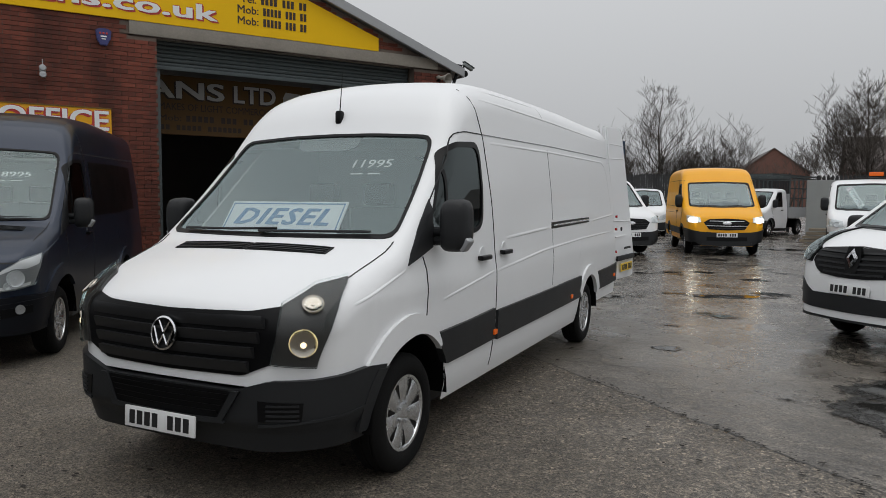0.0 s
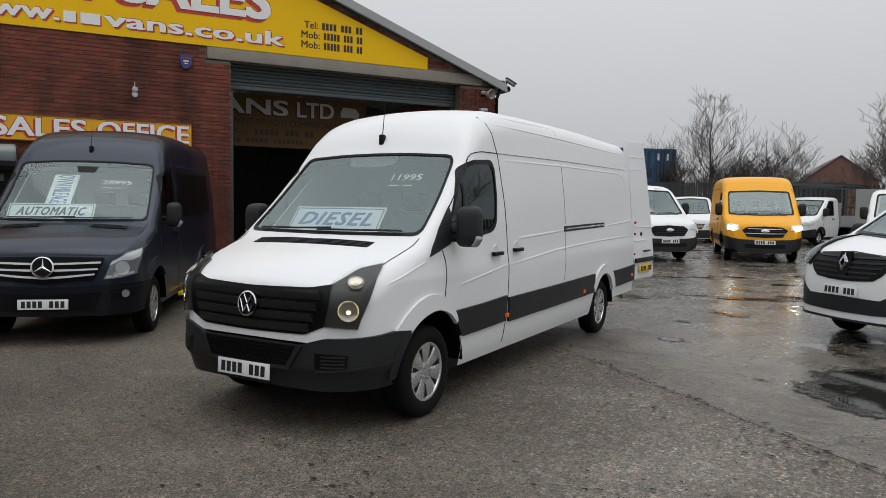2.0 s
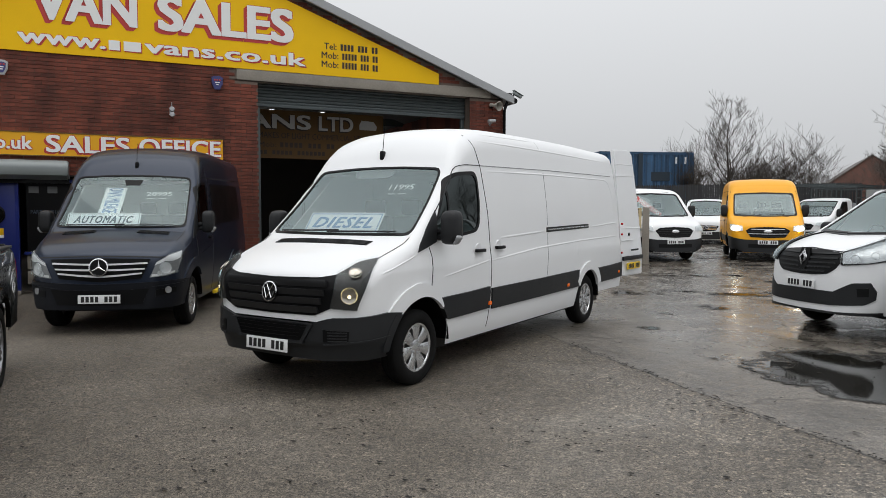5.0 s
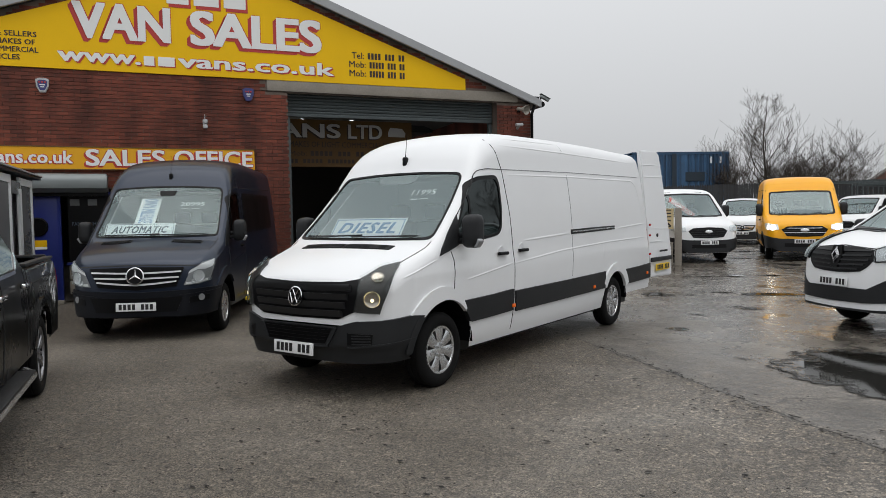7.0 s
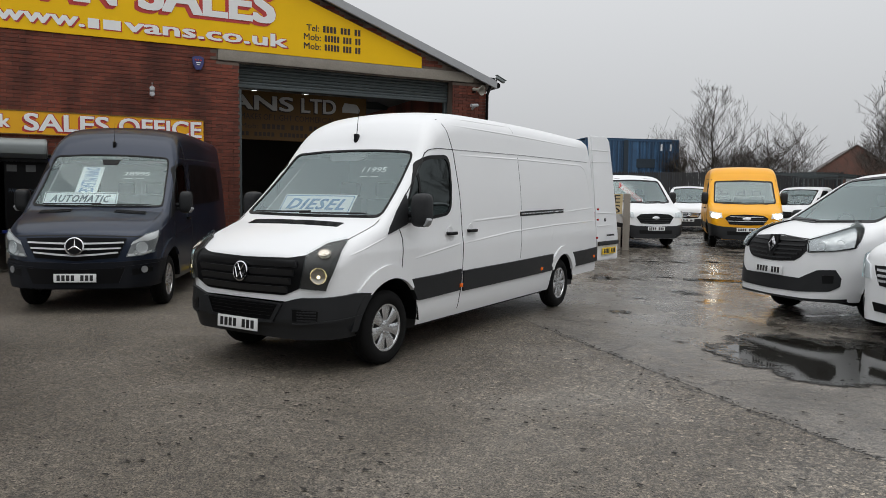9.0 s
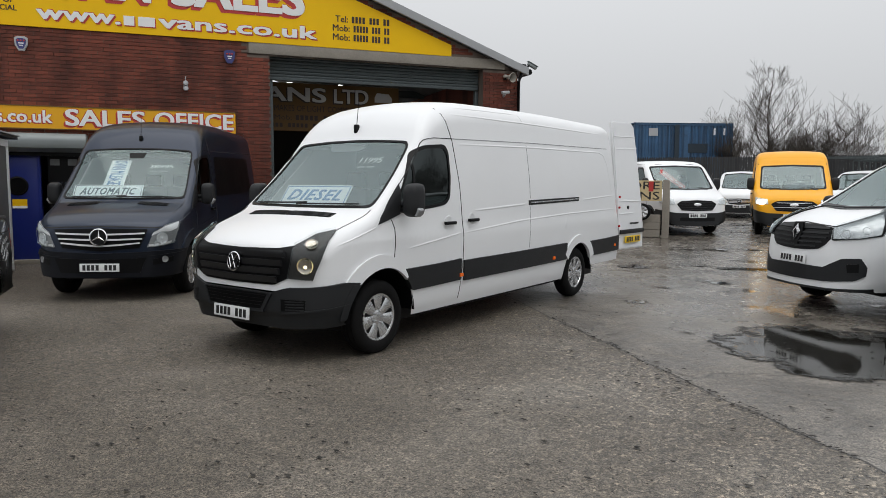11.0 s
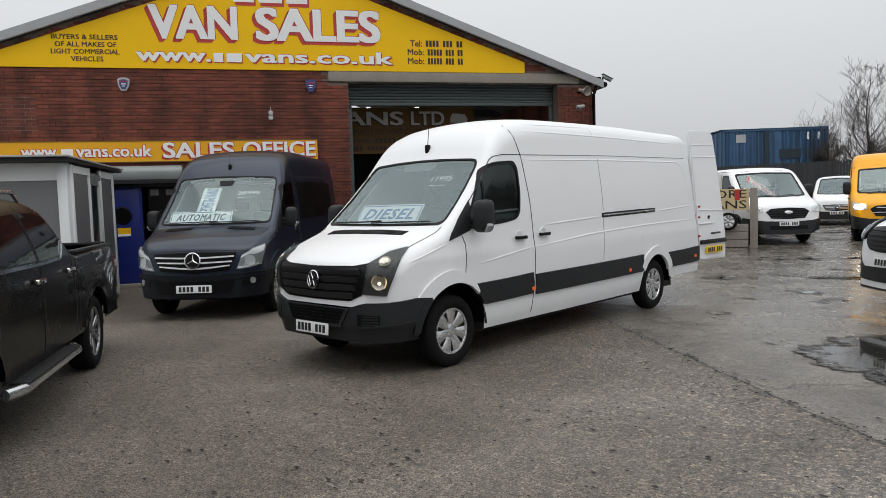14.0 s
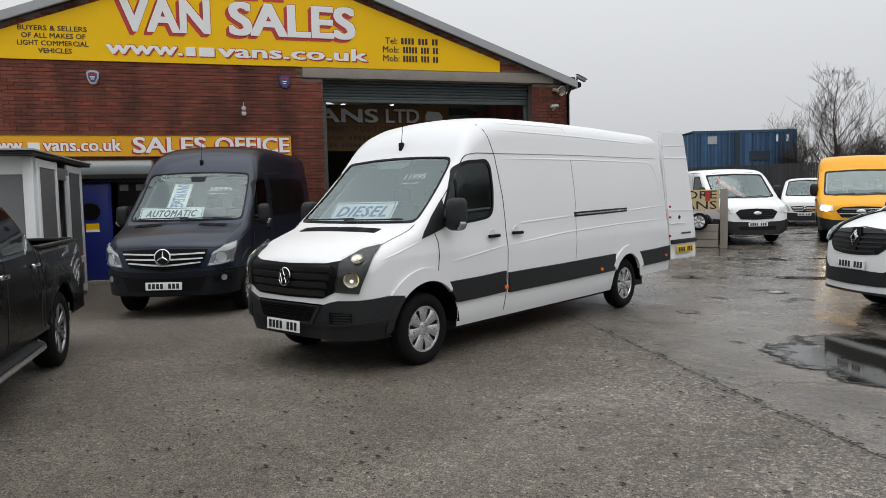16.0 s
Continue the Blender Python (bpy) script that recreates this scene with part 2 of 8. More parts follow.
    smooth_top = mix(0.6, smooth_top, ramp(mid, [(0.3, (0.7, 0.7, 0.7)), (0.7, (1.3, 1.3, 1.3))]), "MULTIPLY")
    base = mix(newer, base, mix(0.25, smooth_top, base))
    base = mix(1.0, base, joint, "MULTIPLY")
    tarmac_colour = base
    # sheen: the yard is wetter away from the dry patch before the office
    pos = nt.nodes.new("ShaderNodeSeparateXYZ")
    nt.links.new(tc.outputs["Object"], pos.inputs[0])
    def math_(op, a, c):
        x = nt.nodes.new("ShaderNodeMath")
        x.operation = op
        for s, v in zip(x.inputs, (a, c)):
            if isinstance(v, (int, float)):
                s.default_value = v
            else:
                nt.links.new(v, s)
        return x.outputs[0]
    # how wet it lies: towards the yard's low side
    slope = math_("MULTIPLY_ADD", pos.outputs["Y"], 0.055)
    slope.node.inputs[2].default_value = -0.02
    side = math_("MULTIPLY", pos.outputs["X"], 0.05)
    wet = math_("ADD", math_("ADD", slope, side), math_("MULTIPLY", large, 0.9))
    rough = ramp(wet, [(0.35, (0.62, 0.62, 0.62)), (0.62, (0.40, 0.40, 0.40)), (0.85, (0.24, 0.24, 0.24))])
    rough = mix(0.5, rough, ramp(mid, [(0.3, (0.75, 0.75, 0.75)), (0.7, (1.3, 1.3, 1.3))]), "MULTIPLY")
    # standing films of water where the surface dips, towards the wet side
    dips = nz(0.95, 9, 1.2)
    soak = nt.nodes.new("ShaderNodeMapRange")
    soak.inputs["From Min"].default_value, soak.inputs["From Max"].default_value = 0.62, 0.85
    nt.links.new(wet, soak.inputs["Value"])
    film = ramp(math_("ADD", dips, math_("MULTIPLY", soak.outputs[0], 0.21)), [(0.79, (0.0, 0.0, 0.0)), (0.83, (1.0, 1.0, 1.0))])
    rough = mix(newer, rough, mix(0.6, rough, ramp(patchy, [(0.35, (0.70, 0.70, 0.70)), (0.65, (1.35, 1.35, 1.35))]), "MULTIPLY"))
    rough = mix(film, rough, (0.10, 0.10, 0.10))
    nt.links.new(rough, b.inputs["Roughness"])
    nt.links.new(mix(film, tarmac_colour, mix(1.0, tarmac_colour, (0.75, 0.75, 0.75), "MULTIPLY")), b.inputs["Base Color"])
    dry = mix(film, ramp(wet, [(0.4, (1.0, 1.0, 1.0)), (0.85, (0.35, 0.35, 0.35))]), (0.0, 0.0, 0.0))
    bp = nt.nodes.new("ShaderNodeBump")
    bp.inputs["Distance"].default_value = 0.02
    nt.links.new(dry, bp.inputs["Strength"])
    hh = mix(0.5, chips.outputs["Distance"], fine)
    hh = mix(0.35, hh, mid)
    hh = mix(newer, hh, mix(0.75, hh, mid))
    nt.links.new(hh, bp.inputs["Height"])
    nt.links.new(bp.outputs[0], b.inputs["Normal"])
    m.diffuse_color = (0.08, 0.075, 0.07, 1)
    return m


TARMAC = asphalt()
def puddle_water(rag):
    """Still water in a broken dip: a ragged shore of dark wet silt, then a mirror of water."""
    m = material("puddle_water", (0.014, 0.013, 0.011), 0.02, spec=0.5)
    nt = m.node_tree
    b = nt.nodes["Principled BSDF"]
    tc = nt.nodes.new("ShaderNodeTexCoord")
    flat = nt.nodes.new("ShaderNodeVectorMath")
    flat.operation = "LENGTH"
    nt.links.new(tc.outputs["Object"], flat.inputs[0])
    gp = nt.nodes.new("ShaderNodeNewGeometry")
    def ragged(scale, gain, lift):
        nz = nt.nodes.new("ShaderNodeTexNoise")
        nz.inputs["Scale"].default_value, nz.inputs["Detail"].default_value, nz.inputs["Roughness"].default_value = scale, 9, 0.68
        nt.links.new(gp.outputs["Position"], nz.inputs["Vector"])
        ma = nt.nodes.new("ShaderNodeMath")
        ma.operation = "MULTIPLY_ADD"
        ma.inputs[1].default_value, ma.inputs[2].default_value = gain, lift
        nt.links.new(nz.outputs[0], ma.inputs[0])
        return ma.outputs[0], nz
    def math_(op, a, c):
        x = nt.nodes.new("ShaderNodeMath")
        x.operation = op
        nt.links.new(a, x.inputs[0])
        nt.links.new(c, x.inputs[1])
        return x.outputs[0]
    def span(sock, lo, hi, a=0.0, c=1.0):
        mr = nt.nodes.new("ShaderNodeMapRange")
        mr.inputs["From Min"].default_value, mr.inputs["From Max"].default_value = lo, hi
        mr.inputs["To Min"].default_value, mr.inputs["To Max"].default_value = a, c
        nt.links.new(sock, mr.inputs["Value"])
        return mr.outputs[0]
    wide, _ = ragged(1.9, 1.3, -0.38)
    close, fine = ragged(8.0, rag, 0.37 - 0.5 * rag)
    depth = math_("SUBTRACT", math_("ADD", wide, close), flat.outputs["Value"])
    nt.links.new(span(depth, 0.02, 0.12, 0.55, 0.02), b.inputs["Roughness"])
    nt.links.new(span(depth, 0.02, 0.12, 0.25, 0.6), b.inputs["Specular IOR Level"])
    bp = nt.nodes.new("ShaderNodeBump")
    bp.inputs["Distance"].default_value = 0.02
    nt.links.new(span(depth, 0.0, 0.14, 0.9, 0.02), bp.inputs["Strength"])
    nt.links.new(fine.outputs[0], bp.inputs["Height"])
    nt.links.new(bp.outputs[0], b.inputs["Normal"])
    tr = nt.nodes.new("ShaderNodeBsdfTransparent")
    mx = nt.nodes.new("ShaderNodeMixShader")
    nt.links.new(span(depth, -0.06, 0.02), mx.inputs[0])
    nt.links.new(tr.outputs[0], mx.inputs[1])
    nt.links.new(b.outputs[0], mx.inputs[2])
    nt.links.new(mx.outputs[0], nt.nodes["Material Output"].inputs[0])
    return m


WATER, WATER_WIDE = puddle_water(2.0), puddle_water(0.3)
WHITE = material("white_van_paint", (0.75, 0.76, 0.77), 0.36, coat=0.22, big=0.03)
NAVY = material("dark_blue_metallic_paint", (0.0130, 0.0210, 0.0400), 0.34, metal=0.4, coat=0.35, grain=0.05, spec=0.4)
YELLOW = material("yellow_van_paint", (0.80, 0.37, 0.004), 0.38, coat=0.15, big=0.04, spec=0.3)
NAVY_DULL = material("dull_dark_bumper_paint", (0.006, 0.007, 0.010), 0.4, big=0.1, spec=0.2)
# pale base colour that stands in for bright reflections in chrome
BRIGHT = material("bright_trim", (0.82, 0.83, 0.84), 0.28, metal=0.25)
GREY_PAINT = material("dark_grey_pickup_paint", (0.0050, 0.0049, 0.0048), 0.28, coat=0.08, big=0.1, spec=0.16)
TRUCK_GLASS = material("black_tinted_pane", (0.003, 0.003, 0.0032), 0.04, spec=0.45)
PLASTIC = material("black_textured_plastic", (0.0165, 0.0175, 0.0190), 0.48, grain=0.2, scale=300, bump=0.08, big=0.15, spec=0.26)
SLAT_GREY = material("satin_black_slat", (0.017, 0.0175, 0.019), 0.42, big=0.15, spec=0.35)
GLOSS_BLACK = material("gloss_black_plastic", (0.004, 0.004, 0.0045), 0.35, big=0.1, spec=0.16)
SEAM = material("shut_gap", (0.02, 0.02, 0.021), 0.8)
# grey for fine panel joints, and for shade painted along the gutter ledge
SEAM_SOFT = material("grey_joint_and_ledge_shade", (0.22, 0.225, 0.23), 0.5)
RUBBER = material("tyre_rubber", (0.006, 0.006, 0.006), 0.8, grain=0.3, scale=120, bump=0.2, spec=0.15)
SILVER = material("silver_wheel_paint", (0.62, 0.63, 0.64), 0.24, metal=0.85, big=0.06)
GUNMETAL = material("dark_machined_alloy", (0.26, 0.26, 0.27), 0.3, metal=0.8, big=0.1)
DARK_ALLOY = material("dark_wheel_well", (0.03, 0.03, 0.032), 0.5, metal=0.5)
CHROME = material("chrome", (0.78, 0.79, 0.80), 0.09, metal=1.0)
LAMP_BODY = material("headlight_reflector", (0.74, 0.76, 0.78), 0.25, metal=0.25)
LAMP_DARK = material("smoked_headlight_bezel", (0.030, 0.029, 0.028), 0.35, big=0.2)
LAMP_SILVER = material("bright_lamp_shell", (0.42, 0.44, 0.45), 0.2, metal=0.7, grain=0.6, scale=14)
LAMP_MID = material("grey_headlight_bezel", (0.30, 0.31, 0.32), 0.3, metal=0.3)
LAMP_ON = material("lit_headlight", (1.0, 0.93, 0.80), 0.3, emit=15.0)
LAMP_WARM = material("glowing_side_light", (1.0, 0.80, 0.50), 0.4, emit=2.4)
LAMP_DIM = material("faceted_warm_reflector", (0.50, 0.46, 0.40), 0.06, metal=1.0, grain=0.1, scale=25, bump=0.25)
# the amber lenses are given a faint added glow of their own
AMBER = material("glowing_amber_lens", (0.75, 0.13, 0.01), 0.25, emit=0.12)
RED_LENS = material("red_tail_lens", (0.42, 0.012, 0.015), 0.15)
PLATE_W = material("white_number_plate", (0.75, 0.76, 0.76), 0.35)
PLATE_Y = material("yellow_number_plate", (0.82, 0.55, 0.02), 0.35)
INK = material("black_lettering", (0.015, 0.015, 0.016), 0.5)
BLUE_INK = material("blue_lettering", (0.05, 0.19, 0.43), 0.5)
GREY_INK = material("grey_lettering", (0.045, 0.065, 0.095), 0.5)
CARD = material("white_sales_card", (0.86, 0.88, 0.90), 0.5, big=0.03)
RED_CARD = material("red_offer_banner", (0.50, 0.06, 0.05), 0.5)
GLASS = glass("windscreen_glass", (0.93, 1.0, 0.99), 2.0, 0.085)
SCREEN_DEEP = glass("minibus_windscreen_glass", (0.88, 0.97, 0.95), 1.75, 0.06)
DARK_GLASS = glass("tinted_side_glass", (0.10, 0.11, 0.11), 1.5)
LENS = glass("clear_lamp_lens", (0.93, 0.94, 0.94), 1.24)
CABIN = material("grey_cab_trim", (0.16, 0.165, 0.165), 0.8, grain=0.1)
CABIN_LIGHT = material("pale_cab_lining", (0.50, 0.53, 0.52), 0.7, grain=0.05)
SEAT = material("dark_seat_cloth", (0.05, 0.05, 0.055), 0.9, grain=0.2)

# ---- mesh helpers ----
from mathutils.bvhtree import BVHTree


def mesh_data(name, verts, faces, mat, smooth=True, angle=35):
    me = bpy.data.meshes.new(name)
    me.from_pydata([tuple(v) for v in verts], [], [tuple(f) for f in faces])
    if isinstance(mat, (list, tuple)):
        for k in mat:
            me.materials.append(k)
    elif mat:
        me.materials.append(mat)
    if smooth:
        me.shade_smooth()
        if angle < 180:
            me.set_sharp_from_angle(angle=radians(angle))
    me.update()
    return me


def place(name, me, parent=None, m=None, label=""):
    ob = new(name, me)
    if parent is not None:
        ob.parent = parent
    if m is not None:
        ob.matrix_basis = m
    if label:
        ob["label"] = label
    return ob


def part(name, bm, material_, parent, label="", smooth=True, m=None, angle=35):
    me = bpy.data.meshes.new(name)
    bm.normal_update()
    bm.to_mesh(me)
    bm.free()
    me.materials.append(material_)
    if smooth:
        me.shade_smooth()
        me.set_sharp_from_angle(angle=radians(angle))
    return place(name, me, parent, m, label)


def root(name, m, label, category, group="", kind=""):
    ob = new(name)
    ob.empty_display_size = 0.3
    ob.matrix_basis = m
    return tagged(ob, label, category, group, kind)


def box_bm(sx, sy, sz, at=(0, 0, 0), bevel=0.0, seg=2, bm=None, rot=None):
    bm = bm or bmesh.new()
    g = bmesh.ops.create_cube(bm, size=1)["verts"]
    t = Matrix.Translation(at) @ (rot.to_4x4() if rot else Matrix()) @ Matrix.Diagonal((sx, sy, sz, 1))
    bmesh.ops.transform(bm, matrix=t, verts=g)
    if bevel:
        es = list({e for v in g for e in v.link_edges})
        bmesh.ops.bevel(bm, geom=es, offset=bevel, segments=seg, affect="EDGES", profile=0.6)
    return bm


def tube_bm(points, r, seg=8, bm=None, cap=True):
    """A round tube along a line of points; r one radius or one each."""
    bm = bm or bmesh.new()
    pts = [Vector(p) for p in points]
    rs = r if isinstance(r, (list, tuple)) else [r] * len(pts)
    rings = []
    for i, p in enumerate(pts):
        d = (pts[min(i + 1, len(pts) - 1)] - pts[max(i - 1, 0)]).normalized()
        q = d.to_track_quat("Z", "Y")
        rings.append([bm.verts.new(p + q @ Vector((rs[i] * math.cos(a), rs[i] * math.sin(a), 0))) for a in np.linspace(0, 2 * math.pi, seg, endpoint=False)])
    for a, b in zip(rings, rings[1:]):
        for k in range(seg):
            bm.faces.new((a[k], a[(k + 1) % seg], b[(k + 1) % seg], b[k]))
    if cap:
        bm.faces.new(rings[0][::-1])
        bm.faces.new(rings[-1])
    return bm


def lathe_x(profile, seg=40, bm=None):
    """Turns (radius, x) pairs round the x axis."""
    bm = bm or bmesh.new()
    rings = [[bm.verts.new((x, r * math.sin(a), r * math.cos(a))) for a in np.linspace(0, 2 * math.pi, seg, endpoint=False)] for r, x in profile]
    for a, b in zip(rings, rings[1:]):
        for k in range(seg):
            bm.faces.new((a[k], b[k], b[(k + 1) % seg], a[(k + 1) % seg]))
    return bm


def prism_bm(outline, depth, bm=None, bevel=0.0):
    """A flat outline in x, z, thickened along y from 0 to depth."""
    bm = bm or bmesh.new()
    a = [bm.verts.new((x, 0, z)) for x, z in outline]
    b = [bm.verts.new((x, depth, z)) for x, z in outline]
    f1 = bm.faces.new(a)
    f2 = bm.faces.new(b[::-1])
    n = len(a)
    for k in range(n):
        bm.faces.new((a[k], b[k], b[(k + 1) % n], a[(k + 1) % n]))
    bmesh.ops.recalc_face_normals(bm, faces=bm.faces[:])
    if bevel:
        bmesh.ops.bevel(bm, geom=list(set(f1.edges) | set(f2.edges)), offset=bevel, segments=2, affect="EDGES")
    return bm


def lettering(name, body, width, height, mat, parent, m, depth=0.004, label="", bold=0.006, shear=0.0, spread=1.0):
    """Text as a mesh, fitted into width x height, lower left corner at m, facing its -y."""
    cu = bpy.data.curves.new(name, "FONT")
    cu.body, cu.size, cu.extrude, cu.resolution_u, cu.shear = body, 1, 0, 4 if height > 0.3 else 2, shear
    cu.space_character = spread
    tmp = bpy.data.objects.new(name, cu)
    scene.collection.objects.link(tmp)
    dg = bpy.context.evaluated_depsgraph_get()
    me = bpy.data.meshes.new_from_object(tmp.evaluated_get(dg))
    bpy.data.objects.remove(tmp)
    co = np.array([v.co[:] for v in me.vertices])
    lo, hi = co.min(0), co.max(0)
    sx = width / (hi[0] - lo[0]) if width else height / (hi[1] - lo[1])
    sz = height / (hi[1] - lo[1])
    bm = bmesh.new()
    bm.from_mesh(me)
    for v in bm.verts:
        v.co = ((v.co.x - lo[0]) * sx, 0, (v.co.y - lo[1]) * sz)
    # the islands of the outline, put together to letters where one lies over another (the dot of an i)
    todo, isles = set(bm.faces), []
    while todo:
        stack, isle = [todo.pop()], []
        while stack:
            f = stack.pop()
            isle.append(f)
            for ed in f.edges:
                for g in ed.link_faces:
                    if g in todo:
                        todo.remove(g)
                        stack.append(g)
        xs = [v.co.x for f in isle for v in f.verts]
        isles.append([min(xs), max(xs), isle])
    if height < 0.12:
        isles = [[0, 0, [f for _, _, fs in isles for f in fs]]]
    isles.sort(key=lambda s: s[0])
    letters = []
    for a, b, fs in isles:
        if letters and min(b, letters[-1][1]) - max(a, letters[-1][0]) > 0.6 * min(b - a, letters[-1][1] - letters[-1][0]):
            letters[-1] = [min(a, letters[-1][0]), max(b, letters[-1][1]), letters[-1][2] + fs]
        else:
            letters.append([a, b, fs])
    made = None
    for _, _, fs in letters:
        verts, faces = [], []
        flat = [[v.co.copy() for v in f.verts] for f in fs]
        # a heavier stroke: copies set a little apart, each a hair deeper than the last
        steps = [(0, 0), (1, 0.6), (-1, 0.6), (1, -0.6), (-1, -0.6)] if bold > 0.004 else [(0, 0)]
        if height > 0.3:
            steps += [(u, w) for u in (-0.5, 0, 0.5) for w in (-0.6, 0.6)] + [(u, w) for u in (-1, 1) for w in (-0.3, 0, 0.3)]
        for k, (dx, dz) in enumerate(steps):
            y1 = -depth + min(0.0003, 0.04 * depth) * k
            edges = {}
            for loop in flat:
                p = [(c.x + dx * bold * sx, c.z + dz * bold * sz) for c in loop]
                n = len(verts)
                verts += [(u, y1, w) for u, w in p]
                faces.append(tuple(range(n, n + len(p))))
                for q in range(len(p)):
                    a, b = p[q], p[(q + 1) % len(p)]
                    key = tuple(sorted((a, b)))
                    edges[key] = None if key in edges else (a, b)
            # flanks along the outline
            for pair in edges.values():
                if pair:
                    (u0, w0), (u1, w1) = pair
                    n = len(verts)
                    verts += [(u0, y1, w0), (u0, 0, w0), (u1, 0, w1), (u1, y1, w1)]
                    faces.append((n, n + 1, n + 2, n + 3))
        made = place(name if height < 0.12 else name.replace("lettering", "letter"), mesh_data(name, verts, faces, mat, False), parent, m, label)
    bm.free()
    return made


# ---- vehicle shells ----
def lerp(pts, x):
    a = np.array(pts, float)
    return np.interp(x, a[:, 0], a[:, 1])


def chaikin(p, n=2):
    p = np.array(p, float)
    for _ in range(n):
        q = [p[0]]
        for a, b in zip(p, p[1:]):
            q += [0.78 * a + 0.22 * b, 0.22 * a + 0.78 * b]
        p = np.array(q + [p[-1]])
    return p


class Shell:
    """A vehicle's skin. It faces -y, its front axle stands over the origin, z is up.
    profile: the side outline y, z, corner radius from front to rear; widths: half width over z; nose: factor over y."""

    def __init__(self, profile, widths, nose, sill, arches, bow=0.07, crown=0.03, fine=1.0, chin=None):
        self.pro, self.widths, self.nose, self.bow, self.crown = chaikin(profile), widths, nose, bow, crown
        y0, y1 = self.pro[0, 0], self.pro[-1, 0]
        ys = [self.pro[:, 0], np.linspace(y0, y1, int(70 * fine))]
        for yw, zw, r in arches:
            ys.append(yw + r * np.cos(np.linspace(0, math.pi, 21)))
        # more columns where the outline is steep
        for a, b in zip(self.pro, self.pro[1:]):
            k = int(min(8, abs(b[1] - a[1]) / 0.05 * fine))
            if k > 1:
                ys.append(np.linspace(a[0], b[0], k, endpoint=False))
        ys = np.unique(np.concatenate(ys).round(3))
        ys = ys[(ys >= y0) & (ys <= y1)]
        keep = [ys[0]]
        for y in ys[1:]:
            if y - keep[-1] >= 0.004:
                keep.append(y)
        self.ys = np.array(keep)
        nr, nt_ = int(44 * fine), int(22 * fine)
        cols = []
        for y in self.ys:
            zt = np.interp(y, self.pro[:, 0], self.pro[:, 1])
            zb = sill if not chin else 0.335 if y < -0.36 else chin if y > arches[-1][0] + 0.38 else sill
            for yw, zw, r in arches:
                if abs(y - yw) < r:
                    zb = max(zb, zw + math.sqrt(r * r - (y - yw) ** 2))
            zb = min(zb, zt - 0.002)
            t = np.linspace(0, 1, nr)
            t = 0.45 * t + 0.55 * np.sin(t * math.pi / 2) ** 1.0
            z = zb + (zt - zb) * t
            x = self.half(np.full(nr, y), z)
            xe = x[-1]
            u = np.linspace(1, -1, nt_ + 2)[1:-1]
            xt = xe * u
            cr = crown * np.clip((zt - 0.6) / 0.5, 0, 1)
            ztop = zt + cr * (1 - u ** 2)
            left = np.c_[x, np.full(nr, y), z]
            top = np.c_[xt, np.full(nt_, y), ztop]
            col = np.r_[left, top, (left * (-1, 1, 1))[::-1]]
            col[:, 1] -= self.bowed(y) * (1 - np.clip(np.abs(col[:, 0]) / 0.95, 0, 1) ** 2)
            cols.append(col)
        v = np.array(cols)
        self.n, self.m = v.shape[:2]
        self.verts = v.reshape(-1, 3)
        self.faces = [(i * self.m + j, (i + 1) * self.m + j, (i + 1) * self.m + j + 1, i * self.m + j + 1) for i in range(self.n - 1) for j in range(self.m - 1)]
        self.bvh = BVHTree.FromPolygons([tuple(p) for p in self.verts], self.faces)

    def bowed(self, y):
        return self.bow * (0.2 + 0.8 * np.clip((0.1 - y) / 0.7, 0, 1)) * np.clip((2.0 - y) / 1.2, 0, 1) - 0.04 * np.clip((y - self.pro[-1, 0] + 0.6) / 0.6, 0, 1)

    def half(self, y, z):
        w = lerp(self.widths, z) * lerp(self.nose, y)
        p = self.pro
        q = np.c_[y, z][:, None, :]
        a, b = p[:-1, :2][None], p[1:, :2][None]
        ab = b - a
        t = np.clip(((q - a) * ab).sum(-1) / np.maximum((ab ** 2).sum(-1), 1e-9), 0, 1)
        d = np.linalg.norm(q - (a + t[..., None] * ab), axis=-1)
        k = d.argmin(1)
        dist = d[np.arange(len(d)), k]
        tt = t[np.arange(len(d)), k]
        r = p[k, 2] * (1 - tt) + p[k + 1, 2] * tt
        e = np.clip(r - dist, 0, r)
        return w - r + np.sqrt(np.maximum(r * r - e * e, 0))

    def cast(self, view, u, v):
        """The skin's point and normal: side view (y, z), front view (x, z), wrapped (degrees round the nose, z), top (x, y)."""
        if view == "side":
            o, d = Vector((4, u, v)), Vector((-1, 0, 0))
        elif view == "front":
            o, d = Vector((u, -5, v)), Vector((0, 1, 0))
        elif view == "top":
            o, d = Vector((u, v, 6)), Vector((0, 0, -1))
        elif view == "rear":
            o, d = Vector((u, 12, v)), Vector((0, -1, 0))
        else:
            a = radians(u)
            d = Vector((-math.sin(a), math.cos(a), 0))
            o = Vector((0, 0, v)) - 5 * d
        hit, nrm, _, _ = self.bvh.ray_cast(o, d)
        # past an edge of the skin, its nearest point serves
        if view == "side" and (hit is None or hit.x < 0.3):
            hit, nrm, _, _ = self.bvh.find_nearest(Vector((1.0, u, v)))
        elif view == "front" and (hit is None or hit.y > 1.4):
            hit, nrm, _, _ = self.bvh.find_nearest(Vector((u, self.pro[0, 0], v)))
        elif hit is None or (view == "wrap" and hit.y > 1.0):
            hit, nrm, _, _ = self.bvh.find_nearest(o + d * 4.0)
        if nrm.dot(d) > 0:
            nrm = -nrm
        return hit, nrm


